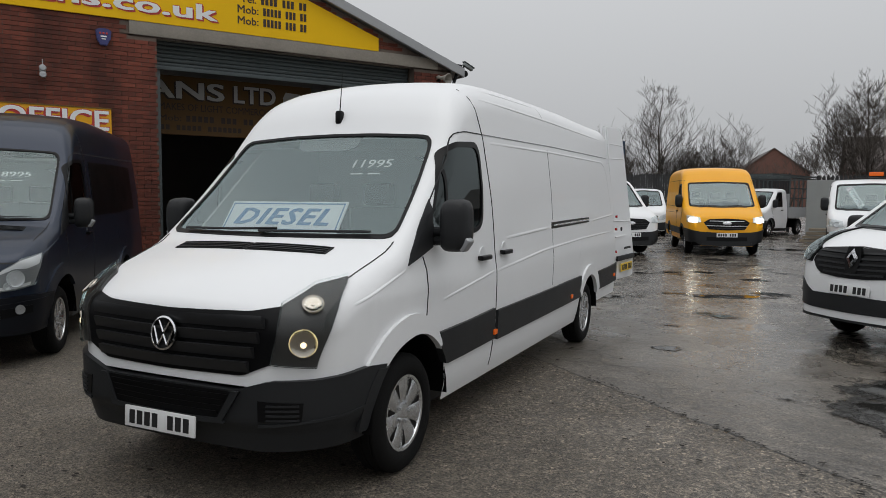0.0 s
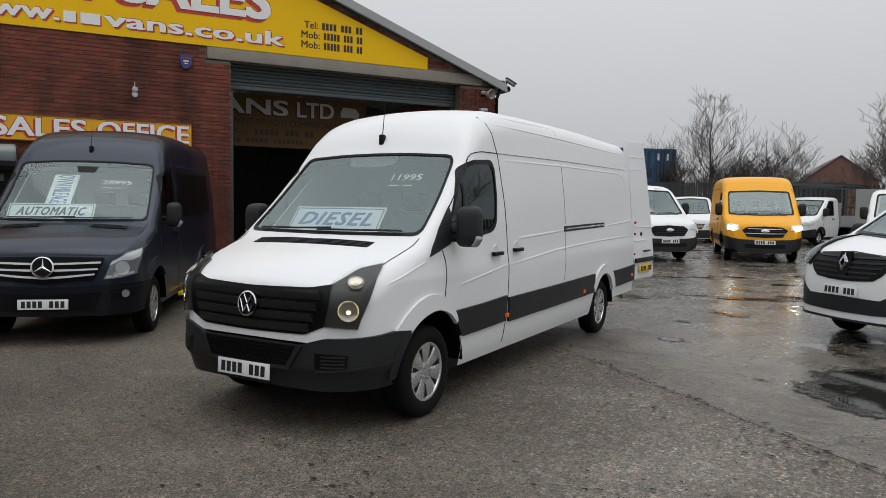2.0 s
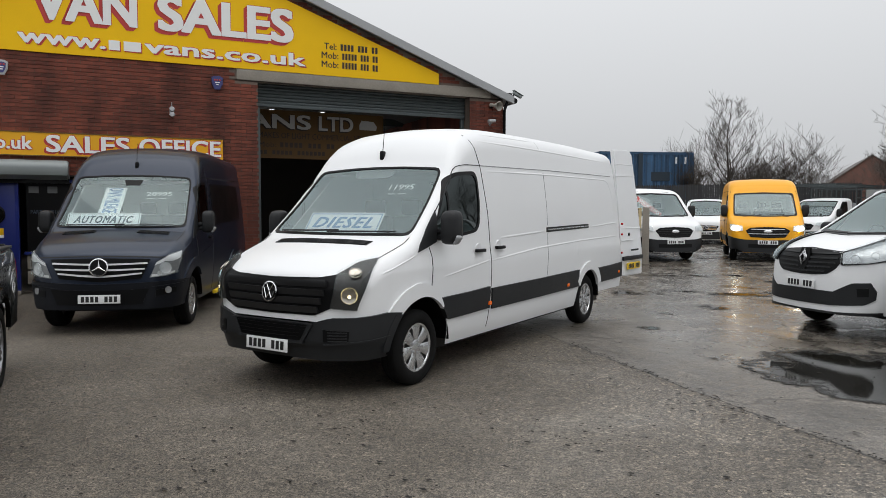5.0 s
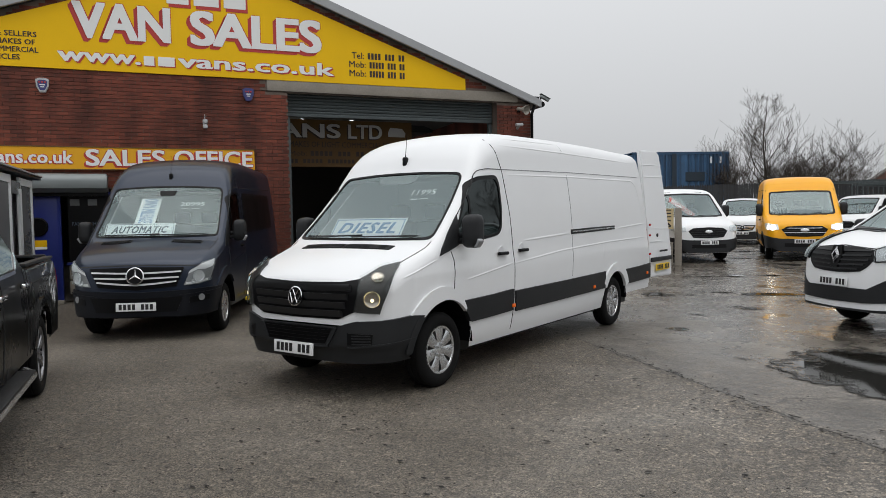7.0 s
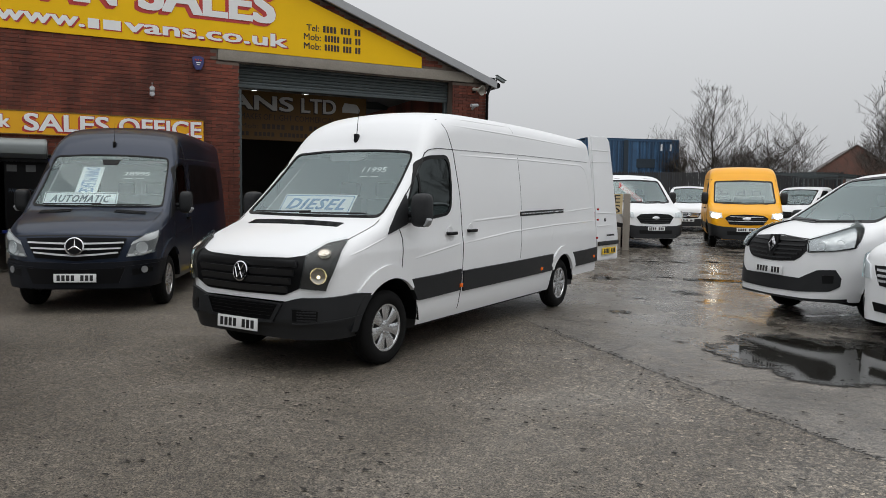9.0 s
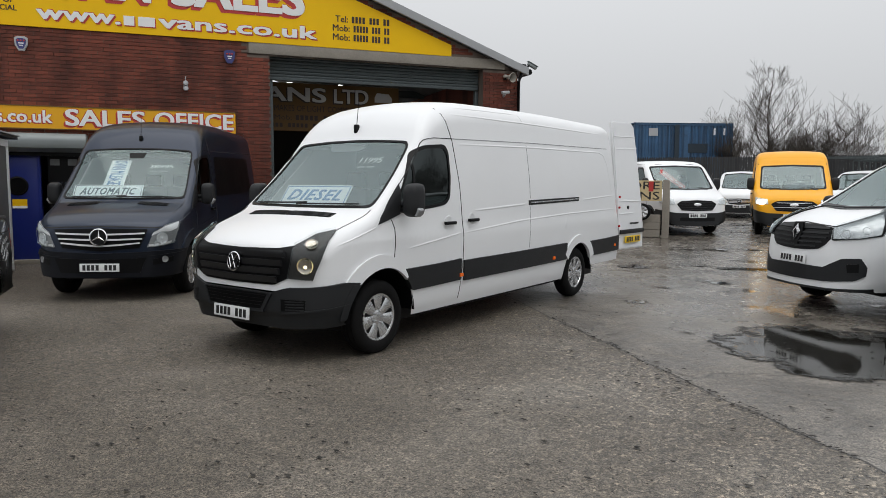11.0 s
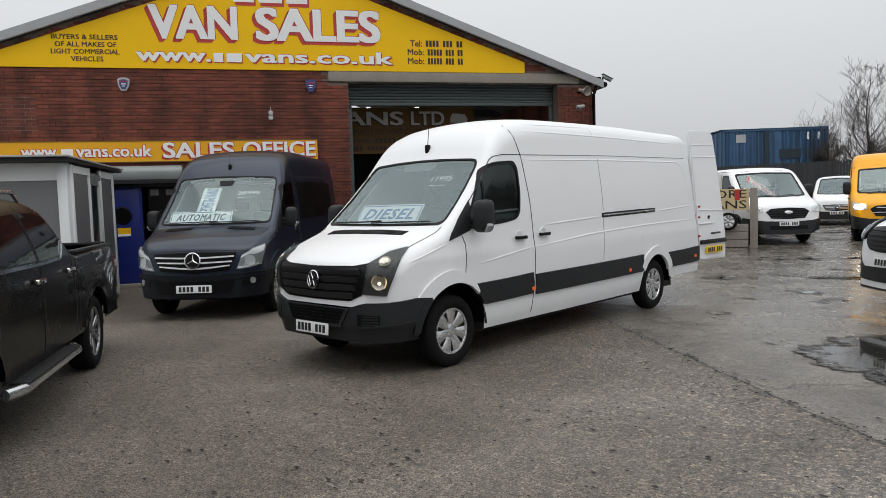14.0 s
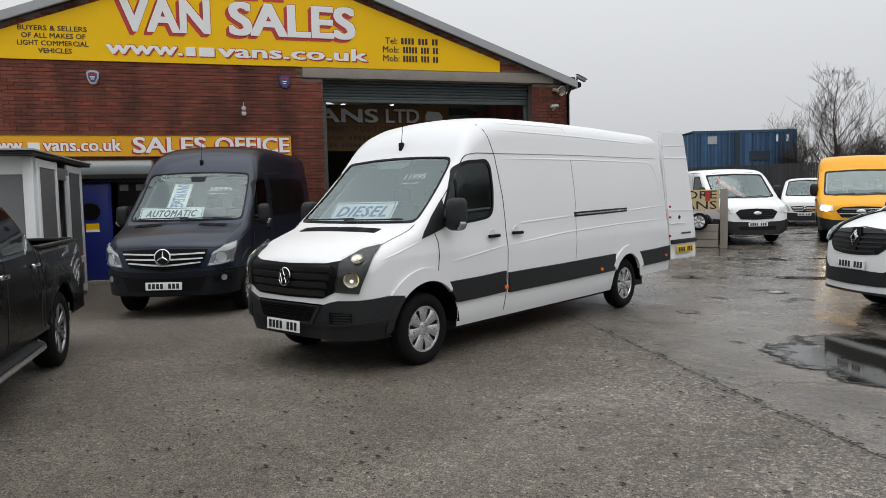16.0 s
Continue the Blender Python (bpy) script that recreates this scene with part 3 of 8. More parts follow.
def resample(pts, n):
    p = np.array(pts, float)
    s = np.r_[0, np.cumsum(np.linalg.norm(np.diff(p, axis=0), axis=1))]
    t = np.linspace(0, s[-1], n)
    return np.c_[np.interp(t, s, p[:, 0]), np.interp(t, s, p[:, 1])]


def patch(shell, view, low, high, off=0.006, thick=0.02, nu=16, nv=6, mirror=False):
    """A panel that lies on the skin between two lines of the view, proud by off, with edges going thick deep."""
    a, b = resample(low, nu), resample(high, nu)
    verts, faces = [], []
    for j in range(nv):
        for i in range(nu):
            u, v = a[i] + (b[i] - a[i]) * j / (nv - 1)
            p, n = shell.cast(view, u, v)
            verts.append((p, n))
    top = [p + n * off for p, n in verts]
    rim = [j * nu + i for j, i in [(0, i) for i in range(nu)] + [(j, nu - 1) for j in range(1, nv)] + [(nv - 1, i) for i in range(nu - 2, -1, -1)] + [(j, 0) for j in range(nv - 2, 0, -1)]]
    low_ = [verts[k][0] + verts[k][1] * (off - thick) for k in rim]
    faces = [(j * nu + i, j * nu + i + 1, (j + 1) * nu + i + 1, (j + 1) * nu + i) for j in range(nv - 1) for i in range(nu - 1)]
    base = len(top)
    faces += [(rim[k], base + k, base + (k + 1) % len(rim), rim[(k + 1) % len(rim)]) for k in range(len(rim))]
    out = [tuple(p) for p in top + low_]
    if mirror:
        out = [(-x, y, z) for x, y, z in out]
        faces = [f[::-1] for f in faces]
    bm = bmesh.new()
    vs = [bm.verts.new(p) for p in out]
    for f in faces:
        try:
            bm.faces.new([vs[k] for k in f])
        except ValueError:
            pass
    bmesh.ops.recalc_face_normals(bm, faces=bm.faces[:])
    return bm


def ring(shell, view, outline, inner, off=0.005, thick=0.02, n=64, mirror=False):
    """A closed border on the skin between an outline and a smaller one."""
    return patch(shell, view, list(outline) + [outline[0]], list(inner) + [inner[0]], off, thick, n, 3, mirror)


def shrink(poly, k):
    p = np.array(poly, float)
    c = p.mean(0)
    d = p - c
    s = np.maximum(np.abs(d).max(0) - k, 0.01) / np.abs(d).max(0)
    return (c + d * s).tolist()


def rounded(poly, k=1, r=0.06):
    """The polygon with its corners cut round, by r metres at most."""
    p = [np.array(v, float) for v in poly]
    q = []
    for i, b in enumerate(p):
        a, c = p[i - 1], p[(i + 1) % len(p)]
        s = b + (a - b) * min(0.4, r / np.linalg.norm(a - b))
        e = b + (c - b) * min(0.4, r / np.linalg.norm(c - b))
        for t in (0, 0.33, 0.67, 1):
            q.append(((1 - t) ** 2 * s + 2 * t * (1 - t) * b + t * t * e).tolist())
    return q


def seam(shell, view, pts, width=0.009, off=0.004, n=30, mirror=False):
    p = resample(pts, n)
    d = np.gradient(p, axis=0)
    nrm = np.c_[-d[:, 1], d[:, 0]] / np.maximum(np.linalg.norm(d, axis=1)[:, None], 1e-6)
    if view == "wrap":
        nrm[:, 0] *= 60
    return patch(shell, view, p - nrm * width / 2, p + nrm * width / 2, off, 0.006, n, 2, mirror)


def crease(shell, view, pts, width, high, mat, parent, mirror=False, n=30, steep=0.3):
    """A pressed ridge that rises out of the skin and falls back into it, steeper on its lower flank."""
    p = resample(pts, n)
    d = np.gradient(p, axis=0)
    nrm = np.c_[-d[:, 1], d[:, 0]] / np.maximum(np.linalg.norm(d, axis=1)[:, None], 1e-6)
    if nrm[:, 1].mean() < 0:
        nrm = -nrm
    rows = ((-0.5, -0.004), (-0.5 + 0.5 * steep, 0.45), (-0.5 + steep, 1.0), (0.05, 0.75), (0.3, 0.28), (0.5, -0.004))
    verts = []
    for k, (c, q) in enumerate(zip(p, nrm)):
        fade = min(1.0, 6 * k / n, 6 * (n - 1 - k) / n)
        for s, h in rows:
            u, v = c + q * width * s
            hit, nn = shell.cast(view, u, v)
            w = hit + nn * (0.0006 + max(h, 0) * high * fade if h > 0 else -0.002)
            verts.append((-w.x if mirror else w.x, w.y, w.z))
    m = len(rows)
    faces = [(i * m + j, (i + 1) * m + j, (i + 1) * m + j + 1, i * m + j + 1) for i in range(n - 1) for j in range(m - 1)]
    if mirror:
        faces = [f[::-1] for f in faces]
    return place("pressed_line", mesh_data("pressed_line", verts, faces, mat, angle=180), parent)


def inside(poly, x, y):
    c, n = False, len(poly)
    for i in range(n):
        (x1, y1), (x2, y2) = poly[i], poly[i - 1]
        if (y1 > y) != (y2 > y) and x < (x2 - x1) * (y - y1) / (y2 - y1) + x1:
            c = not c
    return c


def body_part(shell, mat, parent, holes=(), label=""):
    """The skin with openings: holes are (view, polygon) with view front or side."""
    keep, cut = [], {}
    for f in shell.faces:
        c = shell.verts[list(f)].mean(0)
        a, b, d = (shell.verts[k] for k in f[:3])
        nrm = np.cross(b - a, d - a)
        nrm = nrm / max(np.linalg.norm(nrm), 1e-9)
        gone = False
        for view, poly in holes:
            if view == "front" and abs(nrm[1]) > 0.25 and c[1] < 2.2 and inside(poly, c[0], c[2]):
                gone = True
                cut.update({k: (0, poly) for k in f})
            if view == "side" and abs(nrm[0]) > 0.6 and inside(poly, c[1], c[2]):
                gone = True
                cut.update({k: (1, poly) for k in f})
            if view == "nose" and c[1] < -0.25 and abs(c[0]) < 1.2 and inside(poly, c[0], c[2]):
                gone = True
            if view == "rear" and abs(nrm[1]) > 0.5 and c[1] > 3 and inside(poly, c[0], c[2]):
                gone = True
        if not gone:
            keep.append(f)
    # the rims of the openings are drawn onto their outlines
    verts = shell.verts.copy()
    used = {k for f in keep for k in f}
    for k, (ax, poly) in cut.items():
        if k not in used:
            continue
        p = verts[k][[ax, 2]]
        a = np.array(poly)
        b = np.roll(a, -1, 0)
        ab = b - a
        t = np.clip(((p - a) * ab).sum(1) / (ab ** 2).sum(1), 0, 1)
        q = a + t[:, None] * ab
        q = q[np.linalg.norm(q - p, axis=1).argmin()]
        if np.linalg.norm(q - p) > 0.09:
            continue
        hit, _ = shell.cast("front" if ax == 0 else "side", q[0] if ax == 0 else q[0], q[1])
        verts[k] = (hit.x if ax == 0 or verts[k][0] > 0 else -hit.x, hit.y, hit.z)
    me = mesh_data("body", verts, keep, mat, angle=60)
    return place("body", me, parent, None, label)


# ---- wheels ----
def wheel_set(r, width, style, rim_r=0.215, metal=None):
    """Meshes of hub, tyre and rim; the outside faces +x, the middle of the tread is at the origin."""
    w = width / 2
    tyre = lathe_x([(rim_r, w * 0.78), (rim_r + 0.015, w * 0.93), (r - 0.075, w), (r - 0.03, w * 0.93), (r - 0.006, w * 0.72), (r, w * 0.6), (r - 0.008, w * 0.56), (r - 0.008, w * 0.5), (r, w * 0.46), (r, w * 0.04), (r - 0.008, w * 0.02), (r - 0.008, -w * 0.05), (r, -w * 0.08),
                    (r, -w * 0.5), (r - 0.02, -w * 0.8), (r - 0.08, -w), (rim_r, -w * 0.8)], 44)
    well = lathe_x([(0.001, -w * 0.2), (rim_r * 0.9, -w * 0.2), (rim_r * 0.94, w * 0.6), (rim_r + 0.002, w * 0.82)], 36)
    rim = bmesh.new()
    slots = bmesh.new()
    lathe_x([(rim_r * 0.02, w * 0.79), (rim_r * 0.16, w * 0.81), (rim_r * 0.2, w * 0.78)], 16, slots)
    if style == "cap":
        lathe_x([(0.001, w * 0.72), (rim_r * 0.3, w * 0.70), (rim_r * 0.6, w * 0.74), (rim_r * 0.92, w * 0.72)], 40, rim)
        slots.free()
        slots = bmesh.new()
        slots.faces.new([slots.verts.new((w * (0.75 if r_ < 0.7 else 0.77), rim_r * r_ * math.sin(da), rim_r * r_ * math.cos(da))) for r_, da in ((0.46, -0.045), (0.80, -0.115), (0.88, -0.10), (0.90, 0.0), (0.88, 0.10), (0.80, 0.115), (0.46, 0.045))])
    lathe_x([(rim_r * 0.90, w * 0.70), (rim_r * 0.93, w * 0.84), (rim_r * 1.0, w * 0.86), (rim_r * 1.01, w * 0.78)], 44, rim)
    if style == "cap":
        n, wid0, wid1, hub = 7, 0.34, 0.38, 0.34
    elif style == "five":
        n, wid0, wid1, hub = 5, 0.20, 0.20, 0.25
    else:
        n, wid0, wid1, hub = 6, 0.16, 0.13, 0.22
    lathe_x([(0.001, w * 0.80), (rim_r * hub * 0.6, w * 0.80), (rim_r * hub, w * 0.70), (rim_r * hub, w * 0.4)], 30, rim)
    for k in range(n):
        for a0 in ((0,) if style != "split" else (-0.13, 0.13)):
            a = 2 * math.pi * k / n + a0
            ca, sa = math.cos(a), math.sin(a)
            rows = []
            for q, hw, x in ((0.25, wid0 * 0.75, 0.70), (0.5, wid0, 0.76), (0.78, wid1 * 1.1, 0.80), (0.95, wid1, 0.78)):
                rr = rim_r * q
                hw_ = hw * rim_r * (0.5 if style == "split" else 0.82)
                rows.append([(x * w - 0.012, -hw_, rr), (x * w, -hw_ * 0.72, rr), (x * w + 0.003, 0, rr), (x * w, hw_ * 0.72, rr), (x * w - 0.012, hw_, rr)])
            vs = [[rim.verts.new((x, y * ca + z * sa, -y * sa + z * ca)) for x, y, z in row] for row in rows]
            for p, q in zip(vs, vs[1:]):
                for i in range(4):
                    rim.faces.new((p[i], p[i + 1], q[i + 1], q[i]))
    for k in range(5):
        a = 2 * math.pi * k / 5 + 0.3
        box_bm(0.016, 0.020, 0.020, (w * 0.84, 0.058 * math.sin(a), 0.058 * math.cos(a)), 0.004, bm=rim)
    return (finish(well, DARK_ALLOY), finish(tyre, RUBBER), finish(rim, metal or SILVER)) + ((finish(slots, GLOSS_BLACK),) if style == "cap" else ())


def finish(bm, mat, angle=40):
    bmesh.ops.recalc_face_normals(bm, faces=bm.faces[:])
    me = bpy.data.meshes.new("part")
    bm.to_mesh(me)
    bm.free()
    me.materials.append(mat)
    me.shade_smooth()
    me.set_sharp_from_angle(angle=radians(angle))
    return me


def put_wheel(parent, meshes, x, y, r, turn=0):
    flip = 180 if x < 0 else 0
    w = place("wheel", meshes[0], parent, pose(x, y, r, 0, 0, flip + turn))
    place("tyre", meshes[1], w)
    rim = place("rim", meshes[2], w)
    if len(meshes) > 3:
        for k in range(7):
            place("vent_slot", meshes[3], w, Matrix.Rotation(2 * math.pi * (k + 0.5) / 7, 4, "X"))
    return w


def arch_liner(parent, y, z, r, half):
    """Dark housings over one axle, both sides."""
    for s in (1, -1):
        bm = bmesh.new()
        a = np.linspace(0, math.pi, 15)
        ra = [[bm.verts.new((s * x, y + (r + 0.005) * math.cos(t), max(z + (r + 0.005) * math.sin(t), z - 0.1))) for t in a] for x in (half, half - 0.38)]
        for k in range(14):
            bm.faces.new((ra[0][k], ra[0][k + 1], ra[1][k + 1], ra[1][k]))
        bm.faces.new(ra[1])
        part("wheel_housing", bm, GLOSS_BLACK, parent)


def number_plate(parent, m, mat, w=0.52, h=0.111, chars=(1, 1, 1, 1, 0, 1, 1, 1)):
    """A plate whose characters are plain bars."""
    p = part("number_plate", box_bm(w, 0.012, h, (0, 0, 0), 0.004), mat, parent, m=m)
    n = len(chars)
    step = (w - 0.06) / n
    for k, c in enumerate(chars):
        if c:
            part("character_bar", box_bm(step * 0.68, 0.004, h * 0.66, (-w / 2 + 0.03 + step * (k + 0.5), -0.007, 0)), INK, p, smooth=False)
    return p


def mirror_arm(parent, s, y, z, x, w=0.19, h=0.33, lamp=True):
    """A door mirror: a rounded housing that narrows to its foot, two stubby arms, glass and a clear indicator."""
    for dz in (-0.30, -0.12):
        arm = tube_bm([(s * (x - 0.07), y + 0.03, z + h * dz), (s * (x + 0.03), y - 0.01, z + h * dz), (s * (x + 0.11), y - 0.02, z + h * (dz + 0.04))], [0.034, 0.028, 0.03], 10)
        part("mirror_arm", arm, PLASTIC, parent)
    out = rounded([(0.05, -0.5 * h), (0.05 + 0.80 * w, -0.5 * h), (0.05 + 1.0 * w, -0.28 * h), (0.05 + 1.0 * w, 0.34 * h), (0.05 + 0.84 * w, 0.5 * h), (0.05 + 0.18 * w, 0.5 * h), (0.05, 0.36 * h)], 1, 0.05)
    c = np.array(out).mean(0)
    bm = bmesh.new()
    rings = []
    for dy, k in ((0.065, 0.90), (0.06, 0.97), (0.03, 1.0), (-0.02, 0.985), (-0.055, 0.92), (-0.078, 0.76), (-0.088, 0.45)):
        rings.append([bm.verts.new((s * (x + c[0] + (u - c[0]) * k), y + dy, z + c[1] + (v - c[1]) * k)) for u, v in out])
    n = len(out)
    for a, b in zip(rings, rings[1:]):
        for i in range(n):
            bm.faces.new((a[i], a[(i + 1) % n], b[(i + 1) % n], b[i]))
    bm.faces.new(rings[0][::-1])
    bm.faces.new(rings[-1])
    bmesh.ops.recalc_face_normals(bm, faces=bm.faces[:])
    house = part("mirror", bm, PLASTIC, parent, angle=50)
    part("mirror_glass", box_bm(w * 0.72, 0.006, h - 0.09, (s * (x + 0.05 + w / 2), y + 0.066, z), 0.002), CHROME, house)
    if lamp:
        bm = box_bm(0.05, 0.08, 0.09, (s * (x + 0.03 + w), y - 0.012, z - h * 0.35), 0.02, 3, rot=Matrix.Rotation(radians(s * 35), 3, "Y"))
        part("indicator", bm, LAMP_MID, house, "clear mirror indicator")


def wiper(parent, shell, pts):
    line = []
    for u, v in pts:
        p, n = shell.cast("front", u, v)
        line.append(p + n * 0.025)
    part("wiper", tube_bm(line, 0.009, 6), PLASTIC, parent)


def cab(parent, width, y_dash, z_dash, y_back, z_roof, back=True, z_floor=0.5):
    """What shows through the windscreen: dashboard, steering wheel, seats, bulkhead."""
    part("dashboard", box_bm(width * 2 - 0.16, 0.62, 0.42, (0, y_dash + 0.22, z_dash - 0.25), 0.05), CABIN, parent)
    for x in (-0.5, 0.02, 0.45):
        s = box_bm(0.46, 0.14, 0.62, (x, y_back - 0.32, z_dash - 0.05), 0.05)
        box_bm(0.26, 0.10, 0.18, (x, y_back - 0.30, z_dash + 0.36), 0.04, bm=s)
        part("seat", s, SEAT, parent)
    ringp = [(-0.5 + 0.19 * math.cos(a), y_dash + 0.62, z_dash - 0.02 + 0.19 * math.sin(a)) for a in np.linspace(0, 2 * math.pi, 18)]
    part("steering_wheel", tube_bm(ringp, 0.014, 6), GLOSS_BLACK, parent)
    if back:
        for s in (1, -1):
            ya, yb = y_dash + 0.09, y_dash + 0.14 + (z_roof - 0.1 - z_dash) * 0.98
            lin = prism_bm([(ya, z_floor), (y_back, z_floor), (y_back, z_roof - 0.03), (yb, z_roof - 0.1), (ya, z_dash)], 0.02)
            bmesh.ops.rotate(lin, verts=lin.verts, matrix=Matrix.Rotation(radians(90), 3, "Z"))
            for v in lin.verts:
                v.co.x = s * (width - 0.03 - 0.09 * max(0, v.co.z - 1.2) - abs(v.co.x))
            part("door_lining", lin, CABIN_LIGHT, parent, smooth=False)
        part("headliner", box_bm(width * 2 - 0.30, y_back - yb - 0.12, 0.03, (0, (y_back + yb + 0.12) / 2, z_roof - 0.05)), CABIN_LIGHT, parent, smooth=False)
        part("bulkhead", box_bm(width * 2 - 0.12, 0.03, z_roof - z_floor, (0, y_back, (z_roof + z_floor) / 2)), CABIN_LIGHT, parent)


def underbody(parent, shell, half, y0, y1, z0, z1):
    part("underbody", box_bm(half * 2, y1 - y0, z1 - z0, (0, (y0 + y1) / 2, (z0 + z1) / 2)), GLOSS_BLACK, parent, smooth=False)


def sales_card(name, text, w, h, m, ink, label, border=True, mat=None):
    """A printed card with a raised border line and its words."""
    card = root(name, m, label, "sign")
    part("card", box_bm(w, 0.008, h, (0, 0, h / 2), 0.002), mat or CARD, card)
    if border:
        for sx, sz, x, z in ((w - 0.03, 0.008, 0, 0.02), (w - 0.03, 0.008, 0, h - 0.02), (0.008, h - 0.04, -w / 2 + 0.02, h / 2), (0.008, h - 0.04, w / 2 - 0.02, h / 2)):
            part("border_line", box_bm(sx, 0.003, sz, (x, -0.006, z)), ink, card, smooth=False)
    if text:
        lettering("lettering", text, w * 0.80, h * 0.52, ink, card, pose(-w * 0.40, -0.0045, h * 0.24), 0.003, bold=0.026, shear=0.3, spread=1.14)
    return card

# ---- the vehicles ----
def arc(yc, zc, r, a0, a1, n=15):
    return [(yc + r * math.cos(radians(a)), zc + r * math.sin(radians(a))) for a in np.linspace(a0, a1, n)]


def eased(bm, nu, nv, rounds=2):
    """The inner points of a panel drawn smooth."""
    bm.verts.ensure_lookup_table()
    inner = [bm.verts[j * nu + i] for j in range(1, nv - 1) for i in range(1, nu - 1)]
    for _ in range(rounds):
        bmesh.ops.smooth_vert(bm, verts=inner, factor=0.5, use_axis_x=True, use_axis_y=True, use_axis_z=True)
    return bm


def headlight(parent, shell, low, high, bezel, bowls, mirror, lens=LENS, label="", bulb=None):
    """Bezel on the skin, round bowls on it with bulbs, and a clear lens over all."""
    b = part("headlight", eased(patch(shell, "wrap", low, high, 0.018, 0.04, 22, 8, mirror), 22, 8), bezel, parent, label, angle=75)
    s = -1 if mirror else 1
    for deg, z, r, mat in bowls:
        p, n = shell.cast("wrap", deg, z)
        q = n.to_track_quat("X", "Z").to_matrix().to_4x4()
        if mirror:
            p = Vector((-p.x, p.y, p.z))
            n = Vector((-n.x, n.y, n.z))
            q = n.to_track_quat("X", "Z").to_matrix().to_4x4()
        bm = lathe_x([(r, 0.024), (r * 0.97, 0.031), (r * 0.9, 0.027), (r * 0.7, 0.023), (r * 0.4, 0.021), (r * 0.16, 0.021), (r * 0.14, 0.027), (0.001, 0.029)], 20)
        part("reflector", bm, mat, b, m=Matrix.Translation(p) @ q)
    if bulb:
        p, n = shell.cast("wrap", *bulb)
        if mirror:
            p, n = Vector((-p.x, p.y, p.z)), Vector((-n.x, n.y, n.z))
        part("bulb", lathe_x([(0.015, 0.022), (0.015, 0.029), (0.010, 0.034), (0.001, 0.035)], 14), LAMP_WARM, b, "glowing warm side light", m=Matrix.Translation(p) @ n.to_track_quat("X", "Z").to_matrix().to_4x4())
    part("lens", eased(patch(shell, "wrap", low, high, 0.038, 0.012, 22, 8, mirror), 22, 8), lens, b, angle=75).visible_shadow = False
    return b


def door_handle(parent, shell, y, z, mat, paint=None):
    p, n = shell.cast("side", y, z)
    for s in (1, -1):
        cup = lathe_x([(0.060, -0.002), (0.056, 0.0045), (0.050, 0.0045), (0.040, 0.0015), (0.001, 0.0008)], 22)
        part("handle_cup", cup, paint or PLASTIC, parent, m=pose(s * (p.x + 0.001), y, z + 0.02, 0, 0, 0 if s > 0 else 180))
        bm = box_bm(0.035, 0.19, 0.035, (s * (p.x + 0.03), y, z), 0.012, 3)
        box_bm(0.03, 0.03, 0.03, (s * (p.x + 0.01), y - 0.06, z), 0.004, bm=bm)
        box_bm(0.03, 0.03, 0.03, (s * (p.x + 0.01), y + 0.06, z), 0.004, bm=bm)
        part("door_handle", bm, mat, parent)


def badge(parent, m, r, style):
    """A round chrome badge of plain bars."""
    b = part("badge", lathe_x([(r, 0.0), (r * 1.02, 0.012), (r * 0.9, 0.018), (r * 0.86, 0.008), (r * 0.8, 0.006), (0.001, 0.006)], 32), CHROME if style == "star" else GLOSS_BLACK, parent, "round chrome badge", m=m)
    part("badge_ring", lathe_x([(r * 1.0, 0.004), (r * 1.03, 0.018), (r * 0.92, 0.022), (r * 0.87, 0.01)], 32), CHROME, b)
    if style == "star":
        part("badge_disc", lathe_x([(r * 0.86, 0.009), (0.001, 0.009)], 28), GLOSS_BLACK, b)
        for k in range(3):
            a = radians(90 + 120 * k)
            bm = bmesh.new()
            tip = bm.verts.new((0.014, r * 0.9 * math.cos(a), r * 0.9 * math.sin(a)))
            l_ = bm.verts.new((0.012, r * 0.13 * math.cos(a + 1.57), r * 0.13 * math.sin(a + 1.57)))
            r_ = bm.verts.new((0.012, r * 0.13 * math.cos(a - 1.57), r * 0.13 * math.sin(a - 1.57)))
            c_ = bm.verts.new((0.022, 0, 0))
            bm.faces.new((tip, l_, c_))
            bm.faces.new((tip, c_, r_))
            part("badge_bar", bm, CHROME, b, smooth=False)
    else:
        for y0, z0, y1, z1 in ((-0.42, 0.72, -0.02, 0.05), (0.42, 0.72, 0.02, 0.05), (-0.78, 0.35, -0.36, -0.7), (-0.36, -0.7, 0.0, -0.08), (0.0, -0.08, 0.36, -0.7), (0.36, -0.7, 0.78, 0.35)):
            part("badge_bar", tube_bm([(0.014, y0 * r, z0 * r), (0.014, y1 * r, z1 * r)], r * 0.085, 6), CHROME, b)
    return b


BIG_PROFILE = [(-0.838, 0.335, 0.26), (-0.824, 0.62, 0.26), (-0.81, 0.93, 0.21), (-0.79, 1.01, 0.18), (-0.745, 1.06, 0.15), (-0.5, 1.19, 0.13), (-0.22, 1.285, 0.11), (-0.08, 1.335, 0.10),
               (0.3, 1.66, 0.10), (0.60, 1.965, 0.10), (0.68, 2.07, 0.11), (0.78, 2.22, 0.14), (0.93, 2.37, 0.19), (1.2, 2.49, 0.22), (1.6, 2.54, 0.22), (3.5, 2.575, 0.22), (5.0, 2.56, 0.22), (5.56, 2.53, 0.10), (5.66, 2.33, 0.08), (5.75, 1.4, 0.08), (5.85, 0.8, 0.08), (5.87, 0.36, 0.08)]
